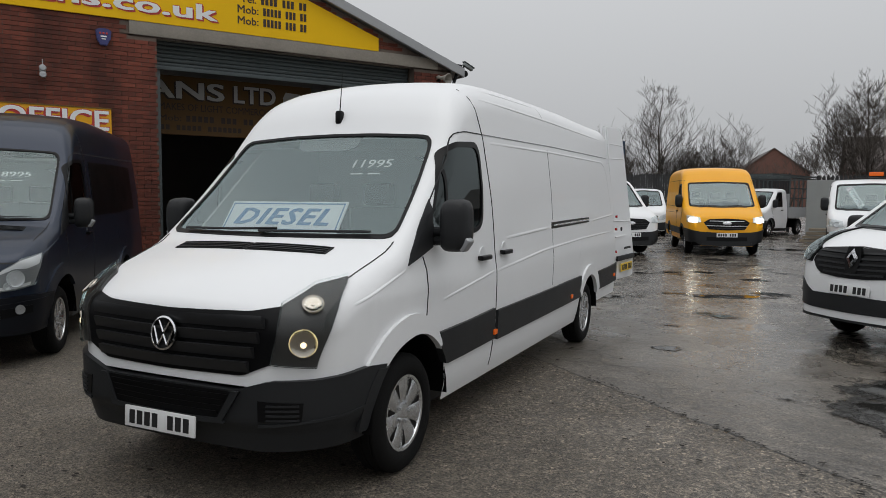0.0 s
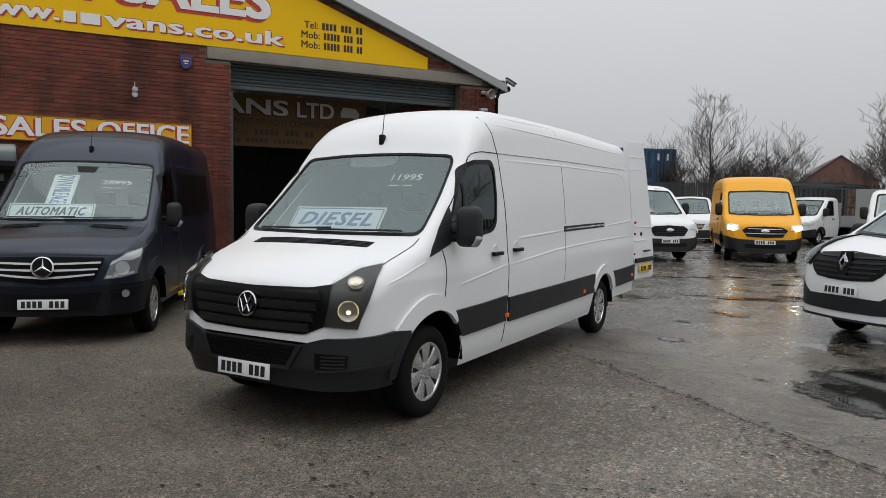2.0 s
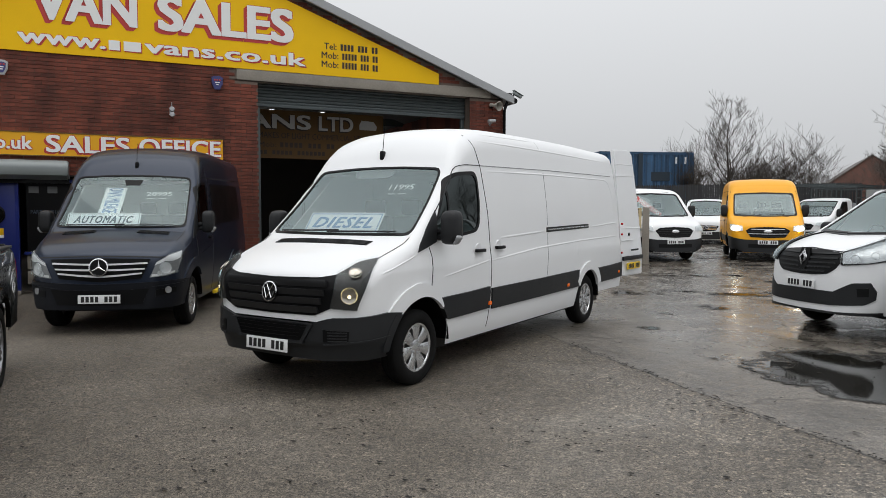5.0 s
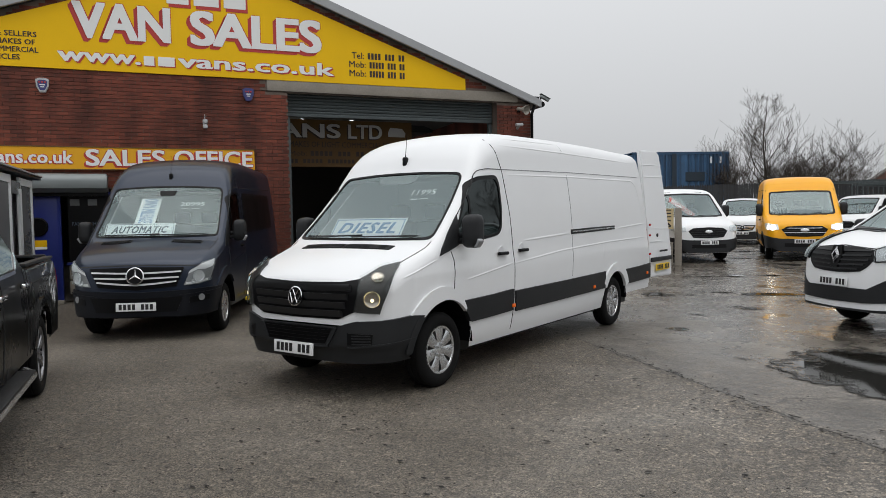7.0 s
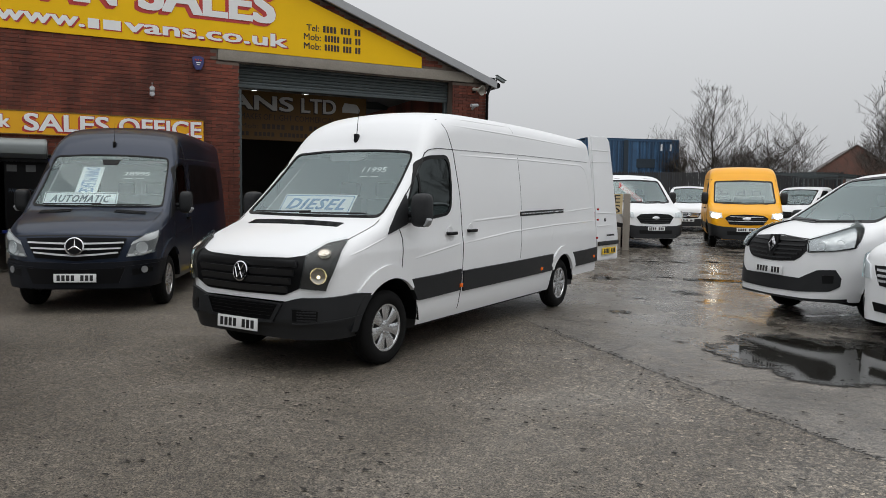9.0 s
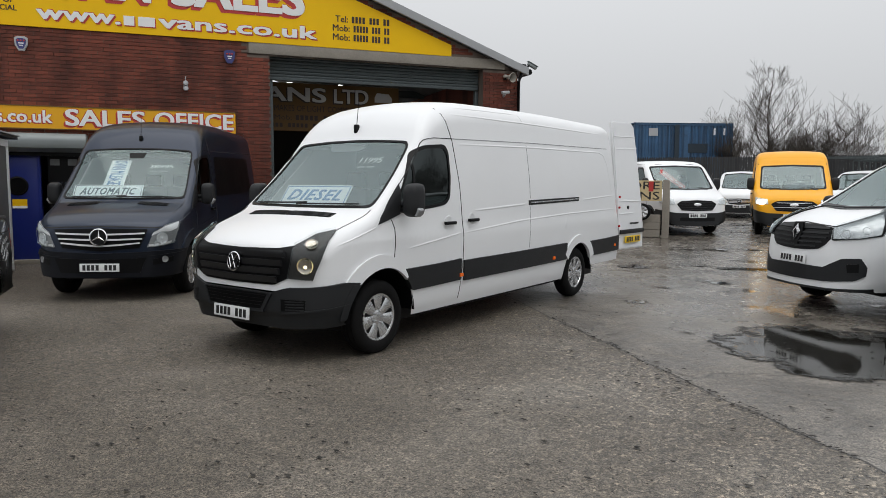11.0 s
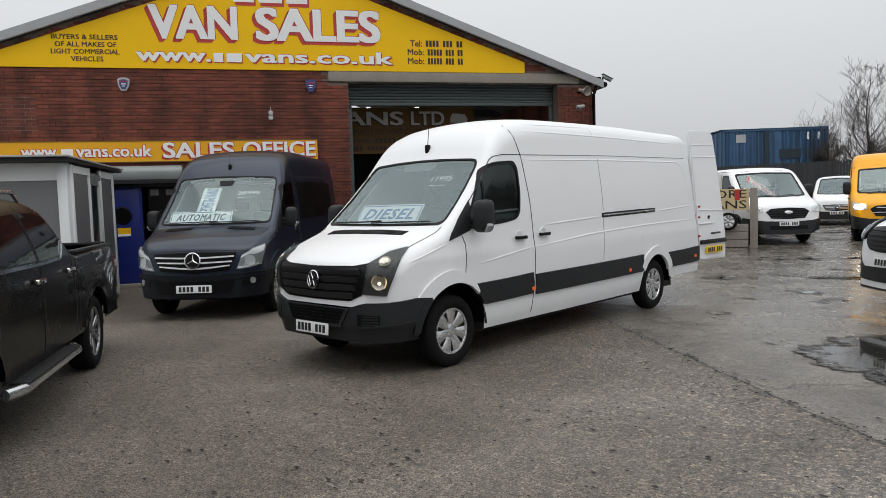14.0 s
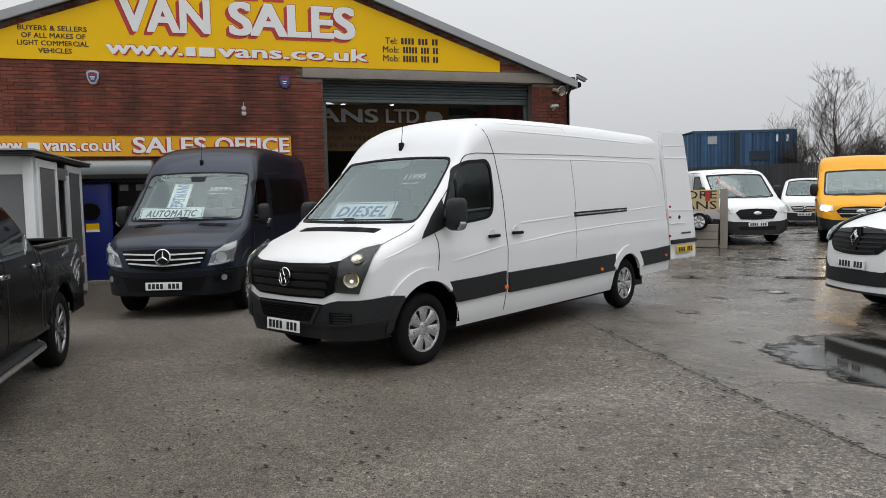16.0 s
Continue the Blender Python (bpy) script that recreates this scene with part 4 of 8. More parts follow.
BIG_WIDTHS = [(0.30, 0.93), (0.40, 0.965), (0.57, 0.985), (0.8, 0.995), (1.08, 1.0), (1.2, 0.985), (1.42, 0.975), (1.7, 0.955), (2.05, 0.92), (2.15, 0.905), (2.3, 0.885), (2.5, 0.86)]
BIG_NOSE = [(-1.0, 0.80), (-0.8, 0.85), (-0.62, 0.93), (-0.42, 0.97), (-0.1, 1.0), (6, 1.0)]


def stretch(profile, y_from, cut):
    return [(y - cut if y > y_from else y, z, r) for y, z, r in profile]


def big_van(m, paint, label, kind, cut=0.0, fine=1.0):
    """A high-roof panel van; kind 'plain' has a black grille and bumpers, 'star' a chrome-barred grille and painted bumper."""
    plain = kind == "plain"
    van = root("panel_van" if plain else "minibus", m, label, "van")
    wb = 4.325 - cut
    arches = [(0.015, 0.36, 0.465), (wb, 0.36, 0.425)]
    # the minibus stands taller above the waist
    k_up = 1.0 if plain else 1.06

    def up(pts):
        return [(p[0], p[1] if p[1] < 1.4 else 1.4 + (p[1] - 1.4) * k_up, *p[2:]) for p in pts]

    sh = Shell(up(stretch(BIG_PROFILE, 2.0, cut)), [(b[1], b[0]) for b in up([(w_, z_) for z_, w_ in BIG_WIDTHS])], BIG_NOSE, 0.30, arches, bow=0.08, crown=0.035, fine=fine, chin=0.42)
    screen = [(-0.88, 1.385), (-0.4, 1.38), (0, 1.378), (0.4, 1.38), (0.88, 1.385), (0.845, 1.7), (0.805, 2.00), (0.765, 2.052), (0.35, 2.075), (0, 2.08), (-0.35, 2.075), (-0.765, 2.052), (-0.805, 2.00), (-0.845, 1.7)]
    side = [(0.16, 1.36), (0.30, 1.56), (0.46, 1.80), (0.58, 1.95), (0.72, 2.01), (1.08, 2.035), (1.14, 1.96), (1.15, 1.7), (1.12, 1.47), (1.04, 1.40), (0.80, 1.37), (0.40, 1.345)]
    screen, side = up(screen), up(side)
    if not plain:
        screen = [(x * (1.0 if z < 1.9 else 1.02), z + (0.035 if z > 1.9 else 0)) for x, z in screen]
    holes = [("front", rounded(shrink(screen, 0.01), 1)), ("side", rounded(shrink(side, 0.015), 1))]
    if plain:
        holes.append(("nose", [(-1.2, 0.1), (1.2, 0.1), (1.2, 0.60), (-1.2, 0.60)]))
        holes.append(("rear", [(-0.02, 0.6), (0.8, 0.6), (0.76, 2.2), (-0.02, 2.25)]))
    body = body_part(sh, paint, van, holes)
    low, high = screen[:5], screen[5:][::-1]
    part("screen_border", ring(sh, "front", rounded(screen, 1), rounded(shrink(screen, 0.022), 1), 0.006, 0.02, 110), GLOSS_BLACK, van)
    ws = part("windscreen", patch(sh, "front", [(-0.86, 1.392), (0, 1.388), (0.86, 1.392)], [(x, z + (0 if plain else 0.045)) for x, z in up([(-0.79, 2.035), (0, 2.07), (0.79, 2.035)])], -0.002, 0.001, 20, 14), GLASS if plain else SCREEN_DEEP, van)
    ws.visible_shadow = False
    for mir in (False, True):
        part("window_border", ring(sh, "side", rounded(side, 1), rounded(shrink(side, 0.04), 1), 0.004, 0.02, 90, mir), GLOSS_BLACK, van)
        g = part("side_window", patch(sh, "side", [(0.18, 1.365), (0.5, 1.36), (1.125, 1.42)], up([(0.52, 1.90), (0.74, 2.0), (1.12, 2.02)]), -0.003, 0.001, 14, 8, mir), DARK_GLASS, van)
        g.visible_shadow = False
        # black corner in front of the side window, and the pillar between the panes
        part("corner_trim", patch(sh, "side", [(-0.055, 1.235), (0.1, 1.275), (0.27, 1.325)], [(-0.02, 1.29), (0.12, 1.45), (0.30, 1.62)], 0.008, 0.02, 8, 6, mir), PLASTIC, van)
        part("window_post", patch(sh, "side", [(0.50, 1.36), (0.50, 1.80)], [(0.53, 1.36), (0.53, 1.82)], 0.004, 0.01, 10, 2, mir), GLOSS_BLACK, van)
        # shut lines of the cab door
        for line in ([(0.30, 0.74), (0.16, 0.89), (0.175, 1.05), (0.18, 1.19), (0.135, 1.275)], up([(-0.02, 1.29), (0.13, 1.45), (0.31, 1.62), (0.60, 1.90), (0.68, 2.02), (0.75, 2.07), (0.9, 2.093), (1.22, 2.10)]), [*up([(1.10, 2.42), (1.16, 2.25), (1.22, 2.10), (1.31, 1.6)]), (1.345, 1.03), (1.34, 0.8), (1.29, 0.37)],
                     up([(1.22, 2.10), (3.0, 2.14), (5.45 - cut, 2.17)])):
            # the white van's gutter strip is grey to paint its ledge's soft shade
            part("shut_line", seam(sh, "side", line, 0.007, mirror=mir), SEAM if line[0][0] < 1.2 or not plain else SEAM_SOFT, van)
        # pressed swages
        for line, w in (([(1.34, 1.085), (2.6, 1.17), (4.0, 1.215), (5.66 - cut, 1.24)], 0.014), ([(0.40, 0.985), (1.30, 1.09)], 0.012), ([(-0.545, 1.069), (-0.083, 1.211)], 0.010), ([(1.60, 1.325), (2.75, 1.37)], 0.016), ([(4.45 - cut, 1.40), (5.6 - cut, 1.45)], 0.014),
                        ([(1.38, 2.05), (3.0, 2.085), (5.15 - cut, 2.105), (5.28 - cut, 2.08), (5.4 - cut, 1.95), (5.55 - cut, 1.5)], 0.014), ([(1.28, 2.37), (3.0, 2.385), (5.2 - cut, 2.385)], 0.014), ([(2.80, 2.49), (2.83, 2.39)], 0.012), ([(1.4, 2.455), (2.78, 2.49)], 0.012)):
            if plain or line[0][0] < 1:
                crease(sh, "side", line, w * 2.0, 0.0042, paint, van, mir)
        if plain:
            for line in (up([(2.86, 2.10), (2.885, 1.70)]) + [(2.885, 1.44)], [(2.875, 1.345), (2.865, 1.10), (2.84, 0.82)]):
                part("panel_joint", seam(sh, "side", line, 0.005, 0.003, mirror=mir), SEAM_SOFT, van)
        for yw in (0, wb):
            lip = [(yw + r_ * math.cos(radians(a)), 0.36 + r_ * math.sin(radians(a))) for a, r_ in ((q, float(np.interp(q, (44, 65, 98, 146), (0.503, 0.560, 0.602, 0.602)))) for q in range(146, 43, -6))]
            part("wheel_arch_lip", patch(sh, "side", arc(yw + (0.015 if yw == 0 else 0), 0.36, 0.458 if yw == 0 else 0.418, 140 if yw == 0 else 150, 43 if yw == 0 else 24), lip if yw == 0 else arc(yw, 0.36, 0.545, 148, 24), 0.022, 0.04, 26, 5, mir), paint if plain else paint, van)
        if plain:
            for a, b, da in ((0.415, 1.29, 0.085), (1.35, wb - 0.42, 0), (wb + 0.435, 5.80 - cut, 0.06)):
                part("side_moulding", patch(sh, "side", [(a, 0.562), ((a + b) / 2, 0.568), (b, 0.578)], [(a - da, 0.785), ((a + b) / 2, 0.793), (b, 0.81)], 0.022, 0.04, 20, 4, mir), PLASTIC, van)
            # the moulding turns down behind the front wheel
            part("arch_trim", patch(sh, "side", arc(0.015, 0.36, 0.456, 46, 29), arc(0.015, 0.36, 0.515, 42, 27), 0.024, 0.05, 14, 3, mir), PLASTIC, van)
            for y, z in ((1.285, 0.63), (3.50, 0.63), (5.62, 0.665)):
                p, n = sh.cast("side", y, z)
                s = -1 if mir else 1
                part("side_marker", box_bm(0.02, 0.06, 0.04, (s * (p.x + 0.026), y, z), 0.006), AMBER, van, "amber side marker")
        else:
            glass_ = [(1.42, 1.40), (2.9, 1.42), (4.6 - cut + 0.6, 1.46)], up([(1.44, 2.02), (2.9, 2.05), (4.5 - cut + 0.6, 2.06)])
            part("dark_side_glass", patch(sh, "side", *glass_, 0.004, 0.01, 24, 8, mir), GLOSS_BLACK, van)
    for yw in (0, wb):
        arch_liner(van, yw + (0.015 if yw == 0 else 0), 0.36, 0.465 if yw == 0 else 0.425, 0.985)
    underbody(van, sh, 0.80, -0.30, 5.2 - cut, 0.24, 0.42)
    # bonnet shut line, vents, wipers
    if not plain:
        part("bonnet_line", seam(sh, "front", [(-0.80, 1.005), (-0.4, 1.02), (0, 1.025), (0.4, 1.02), (0.80, 1.005)], 0.012), SEAM, van)
    for s in (1, -1):
        part("bonnet_line", seam(sh, "top", [(s * 0.85, -0.47), (s * 0.872, -0.25), (s * 0.885, -0.05)], 0.0055), SEAM, van)
    vents = (((-0.60, -0.015), (-0.005, 0.56)) if plain else ((-0.70, -0.28), (0.28, 0.70)))
    for a, b in vents:
        v = part("bonnet_vent", patch(sh, "top", [(a, -0.27 - 0.03 * (abs(a) < 0.1)), ((a + b) / 2, -0.292), (b, -0.27 - 0.03 * (abs(b) < 0.1))], [(a, -0.175 - 0.025 * (abs(a) < 0.1)), ((a + b) / 2, -0.195), (b, -0.175 - 0.025 * (abs(b) < 0.1))], 0.006, 0.012, 12, 3), GLOSS_BLACK, van)
        for k in range(4):
            y = -0.268 + 0.024 * k
            bend = -0.022 if plain else 0.0
            rib = patch(sh, "top", [(a + 0.015, y + bend * (abs(a) < 0.1)), (b - 0.015, y + bend * (abs(b) < 0.1))], [(a + 0.015, y + 0.008 + bend * (abs(a) < 0.1)), (b - 0.015, y + 0.008 + bend * (abs(b) < 0.1))], 0.012, 0.008, 10, 2)
            part("vent_rib", rib, PLASTIC, v)
    wiper(van, sh, [(-0.72, 1.40), (-0.3, 1.402), (0.06, 1.412)])
    wiper(van, sh, [(-0.06, 1.395), (0.35, 1.40), (0.72, 1.405)])
    p, n = sh.cast("front", 0.0, 2.21 if plain else 2.31)
    ae = part("aerial", box_bm(0.05, 0.06, 0.10, (p.x, p.y - 0.01, p.z), 0.02), GLOSS_BLACK, van)
    part("aerial_mast", tube_bm([(p.x, p.y - 0.01, p.z + 0.03), (p.x, p.y + 0.03, p.z + 0.33)], [0.005, 0.002], 5), GLOSS_BLACK, ae)
    for s in (1, -1):
        mirror_arm(van, s, 0.30, 1.46, 0.985, 0.185, 0.325)
    door_handle(van, sh, 1.075, 1.205, GLOSS_BLACK, paint)
    if plain:
        door_handle(van, sh, 1.525, 1.22, GLOSS_BLACK, paint)
        rail = part("slide_rail", patch(sh, "side", [(2.84, 1.355), (3.6, 1.37), (4.33, 1.385)], [(2.84, 1.415), (3.6, 1.43), (4.33, 1.44)], 0.004, 0.02, 16, 3), GLOSS_BLACK, van)
        part("rail_bar", patch(sh, "side", [(2.88, 1.378), (4.31, 1.405)], [(2.88, 1.395), (4.31, 1.42)], 0.012, 0.01, 16, 2), SILVER, rail)
    # front end
    if plain:
        bmp = part("bumper", patch(sh, "wrap", [(-64, 0.352), (-50, 0.342), (-32, 0.338), (0, 0.337), (32, 0.338), (50, 0.342), (64, 0.352)], [(-72, 0.722), (-64, 0.738), (-48, 0.713), (-37, 0.71), (-27.5, 0.65), (0, 0.655), (27.5, 0.65), (37, 0.71), (48, 0.713), (64, 0.738), (72, 0.722)], 0.03, 0.06, 60, 14), PLASTIC, van)
        for v in bmp.data.vertices:
            k = min(max((0.49 - v.co.z) / 0.05, 0), 1) * 0.022 + min(max((0.49 - v.co.z) / 0.16, 0), 1) * 0.035
            d = Vector((v.co.x, v.co.y - 0.2, 0)).normalized()
            v.co -= Vector((d.x * k * 0.6, d.y * k, 0))
        part("bumper_intake", patch(sh, "front", [(-0.36, 0.50), (0, 0.495), (0.36, 0.50)], [(-0.445, 0.642), (0, 0.645), (0.445, 0.642)], 0.033, 0.02, 24, 4), GLOSS_BLACK, van)
        for k in range(4):
            z, a = 0.525 + 0.030 * k, 0.36 + 0.018 * k
            part("intake_bar", patch(sh, "front", [(-a, z), (0, z - 0.003), (a, z)], [(-a, z + 0.010), (0, z + 0.007), (a, z + 0.010)], 0.038, 0.008, 20, 2), GLOSS_BLACK, van)
        part("intake_rim", patch(sh, "front", [(-0.40, 0.478), (-0.2, 0.470), (0.2, 0.470), (0.40, 0.478)], [(-0.385, 0.502), (-0.2, 0.496), (0.2, 0.496), (0.385, 0.502)], 0.046, 0.03, 26, 3), PLASTIC, van)
        for s in (1, -1):
            part("intake_rim", patch(sh, "front", [(s * 0.385, 0.478), (s * 0.49, 0.648)], [(s * 0.355, 0.490), (s * 0.445, 0.648)], 0.046, 0.03, 14, 3), PLASTIC, van)
        for s in (1, -1):
            v = part("bumper_grille", patch(sh, "wrap", [(s * 34, 0.505), (s * 44.5, 0.51)], [(s * 34, 0.61), (s * 45, 0.60)], 0.034, 0.01, 8, 3), GLOSS_BLACK, van)
            for k in range(4):
                z = 0.51 + 0.024 * k
                part("grille_rib", patch(sh, "wrap", [(s * 36, z), (s * 44, z)], [(s * 36, z + 0.010), (s * 44, z + 0.010)], 0.040, 0.01, 8, 2), PLASTIC, v)
        part("bumper_ridge", patch(sh, "wrap", [(-66, 0.532), (-51, 0.503), (-34, 0.475)], [(-66, 0.546), (-51, 0.517), (-34, 0.489)], 0.036, 0.02, 20, 2), PLASTIC, van)
        part("bumper_ridge", patch(sh, "wrap", [(34, 0.475), (51, 0.503), (66, 0.532)], [(34, 0.489), (51, 0.517), (66, 0.546)], 0.036, 0.02, 20, 2), PLASTIC, van)
        gl = part("grille", patch(sh, "wrap", [(-36.8, 0.788), (-28.8, 0.722), (0, 0.716), (28.8, 0.722), (36.8, 0.788)], [(-40.2, 1.068), (-31, 1.042), (0, 1.032), (31, 1.042), (40.2, 1.068)], 0.008, 0.03, 50, 8), GLOSS_BLACK, van)
        for k in range(4):
            z, a = 0.742 + 0.074 * k, 31.0 + 1.5 * k
            bm = patch(sh, "wrap", [(-a, z), (0, z - 0.006), (a, z)], [(-a, z + 0.056), (0, z + 0.050), (a, z + 0.056)], 0.030, 0.030, 30, 4)
            for v in bm.verts:
                # each bar leans out towards its upper lip
                v.co.y -= 0.024 * min(max((v.co.z - z) / 0.05, 0), 1) - 0.012
            part("slat", bm, SLAT_GREY, gl)
        c, n = sh.cast("front", 0, 0.90)
        badge(gl, Matrix.Translation((0, c.y - 0.03, 0.905)) @ pose(0, 0, 0, 0, -8, -90), 0.088, "chevron")
        for mir in (False, True):
            headlight(van, sh, [(37.2, 0.792), (48.3, 0.775), (49, 0.889), (50.8, 1.03)], [(40.4, 1.068), (50.7, 1.158), (60.9, 1.196)], LAMP_DARK, [(45.1, 0.903, 0.074, LAMP_DIM), (48.0, 1.072, 0.058, LAMP_DIM)], mir, bulb=(45.1, 0.893), label="smoked headlight with two round bowls")
        c, n = sh.cast("front", 0, 0.45)
        number_plate(van, pose(0, c.y - 0.062, 0.447, -3), PLATE_W, 0.50)
        part("sensor_cover", patch(sh, "front", [(-0.26, 1.99), (-0.2, 1.965), (0.17, 1.965), (0.23, 1.99)], [(-0.28, 2.055), (0.25, 2.055)], -0.012, 0.006, 12, 3), CABIN, van)
        for mir in (False, True):
            part("bumper_end", patch(sh, "side", arc(0.015, 0.36, 0.455, 176, 132), arc(0.015, 0.36, 0.54, 176, 140), 0.034, 0.06, 16, 4, mir), PLASTIC, van)
        # left rear door, swung open
        hinge = pose(0.985, 5.86, 0, 0, 0, OPEN_DOOR) @ Matrix.Diagonal((1.1, 1, 1, 1))
        prof = [(0.0, 0.56), (0.84, 0.55), (0.85, 0.95), (0.845, 1.4), (0.82, 2.05), (0.77, 2.60), (0.68, 2.67), (0.05, 2.64), (0.02, 2.0), (0.0, 1.4)]
        bm = prism_bm([(-x, z) for x, z in prof], -0.07, bevel=0.02)
        for v in bm.verts:
            v.co.y -= max(0, v.co.z - 0.9) * 0.11
        dr = part("rear_door", bm, paint, van, "open white rear door", m=hinge)
        for a, b in (((-0.03, 2.40), (-0.78, 2.42)), ((-0.04, 2.20), (-0.80, 2.23)), ((-0.03, 1.36), (-0.82, 1.34)), ((-0.05, 1.14), (-0.5, 1.15))):
            line = tube_bm([(a[0], 0.0 - max(0, a[1] - 0.9) * 0.11, a[1]), (b[0], 0.0 - max(0, b[1] - 0.9) * 0.11, b[1])], 0.007, 6)
            part("door_crease", line, paint, dr)
        part("lock", lathe_x([(0.03, 0), (0.03, 0.02), (0.001, 0.024)], 16), GLOSS_BLACK, dr, m=pose(-0.36, -0.055, 1.24, 0, 0, 90))
        part("door_moulding", box_bm(0.80, 0.03, 0.07, (-0.42, 0.01, 0.85), 0.01), PLASTIC, dr)
        number_plate(dr, pose(-0.42, 0.025, 0.72, 0, 0, 180), PLATE_Y)
        for k in range(7):
            part("name_bar", box_bm(0.032, 0.006, 0.03, (-0.62 + 0.045 * k, 0.012, 0.98)), INK, dr, smooth=False)
        for z in (0.95, 1.25, 1.42):
            part("hinge", box_bm(0.03, 0.03, 0.035, (0.0, -0.005, z), 0.01), RED_LENS, dr)
        # tail lamp on the corner
        part("tail_lamp", box_bm(0.05, 0.05, 0.55, (0.935, 5.80, 1.12), 0.018, rot=Matrix.Rotation(radians(13), 3, "X")), RED_LENS, van, "tall red tail lamp")
    else:
        part("bumper", patch(sh, "wrap", [(-64, 0.36), (-50, 0.345), (-30, 0.338), (0, 0.337), (30, 0.338), (50, 0.345), (64, 0.36)], [(-70, 0.70), (-48, 0.70), (-30, 0.68), (0, 0.66), (30, 0.68), (48, 0.70), (70, 0.70)], 0.03, 0.06, 60, 10), NAVY_DULL, van, "dark bumper")
        part("bumper_intake", patch(sh, "front", [(-0.52, 0.40), (0, 0.39), (0.52, 0.40)], [(-0.60, 0.60), (0, 0.58), (0.60, 0.60)], 0.034, 0.02, 24, 4), GLOSS_BLACK, van)
        gl = part("grille", patch(sh, "wrap", [(-30, 0.735), (0, 0.69), (30, 0.735)], [(-36, 0.985), (0, 1.0), (36, 0.985)], 0.012, 0.03, 40, 8), GLOSS_BLACK, van)
        for k in range(3):
            z, a = 0.765 + 0.073 * k, 30.5 + 1.8 * k
            d = 0.028 if k == 0 else 0.012
            part("slat", patch(sh, "wrap", [(-a, z + d), (-a / 2, z), (0, z - d * 0.6), (a / 2, z), (a, z + d)], [(-a, z + d + 0.020), (-a / 2, z + 0.023), (0, z + 0.025 - d * 0.6), (a / 2, z + 0.023), (a, z + d + 0.020)], 0.034, 0.02, 30, 3), BRIGHT, gl, "bright chrome grille bar")
        c, n = sh.cast("front", 0, 0.88)
        badge(gl, Matrix.Translation((0, c.y - 0.05, 0.885)) @ pose(0, 0, 0, 0, -8, -90), 0.115, "star")
        for mir in (False, True):
            headlight(van, sh, [(35, 0.745), (44, 0.76), (53, 0.80)], [(39.5, 0.95), (47, 1.03), (60, 1.085)], LAMP_MID, [(44.5, 0.865, 0.08, LAMP_BODY), (41, 0.80, 0.035, LAMP_BODY)], mir, label="clear headlight with silver brow")
            part("headlight_brow", patch(sh, "wrap", [(38, 0.90), (44, 0.955), (50, 0.955), (56, 0.99)], [(39.2, 0.94), (47, 1.02), (59, 1.075)], 0.022, 0.008, 14, 4, mir), BRIGHT, van)
            part("headlight_strip", patch(sh, "wrap", [(36, 0.755), (44, 0.77), (51, 0.80)], [(36.3, 0.785), (44, 0.795), (51.5, 0.83)], 0.022, 0.008, 14, 3, mir), BRIGHT, van)
            s = -1 if mir else 1
            fog = part("fog_recess", patch(sh, "wrap", [(s * 38, 0.50), (s * 52, 0.54)], [(s * 38, 0.585), (s * 52, 0.61)], 0.034, 0.012, 12, 4), GLOSS_BLACK, van)
            c, n = sh.cast("wrap", s * 46, 0.575)
            part("fog_lamp", lathe_x([(0.045, 0.030), (0.043, 0.042), (0.034, 0.040), (0.001, 0.036)], 18), LAMP_MID, fog, m=Matrix.Translation(c) @ n.to_track_quat("X", "Z").to_matrix().to_4x4())
            part("bumper_ridge", patch(sh, "wrap", [(s * 30, 0.60), (s * 48, 0.635), (s * 64, 0.655)], [(s * 30, 0.615), (s * 48, 0.65), (s * 64, 0.67)], 0.042, 0.02, 18, 3), NAVY_DULL, van)
        c, n = sh.cast("front", 0, 0.47)
        number_plate(van, pose(0, c.y - 0.045, 0.475, -3), PLATE_W)
        part("sun_sensor", patch(sh, "front", [(-0.10, 2.0), (0.10, 2.0)], [(-0.13, 2.075), (0.13, 2.075)], 0.004, 0.01, 8, 3), GLOSS_BLACK, van)
    ws_ = wheel_set(0.352, 0.22, "cap", 0.225)
    for yw in (0, wb):
        for x in (0.845, -0.845):
            put_wheel(van, ws_, x, yw, 0.352)
    cab(van, 0.88, -0.02, 1.30, 1.55, 2.1, z_floor=0.92)
    return van, sh


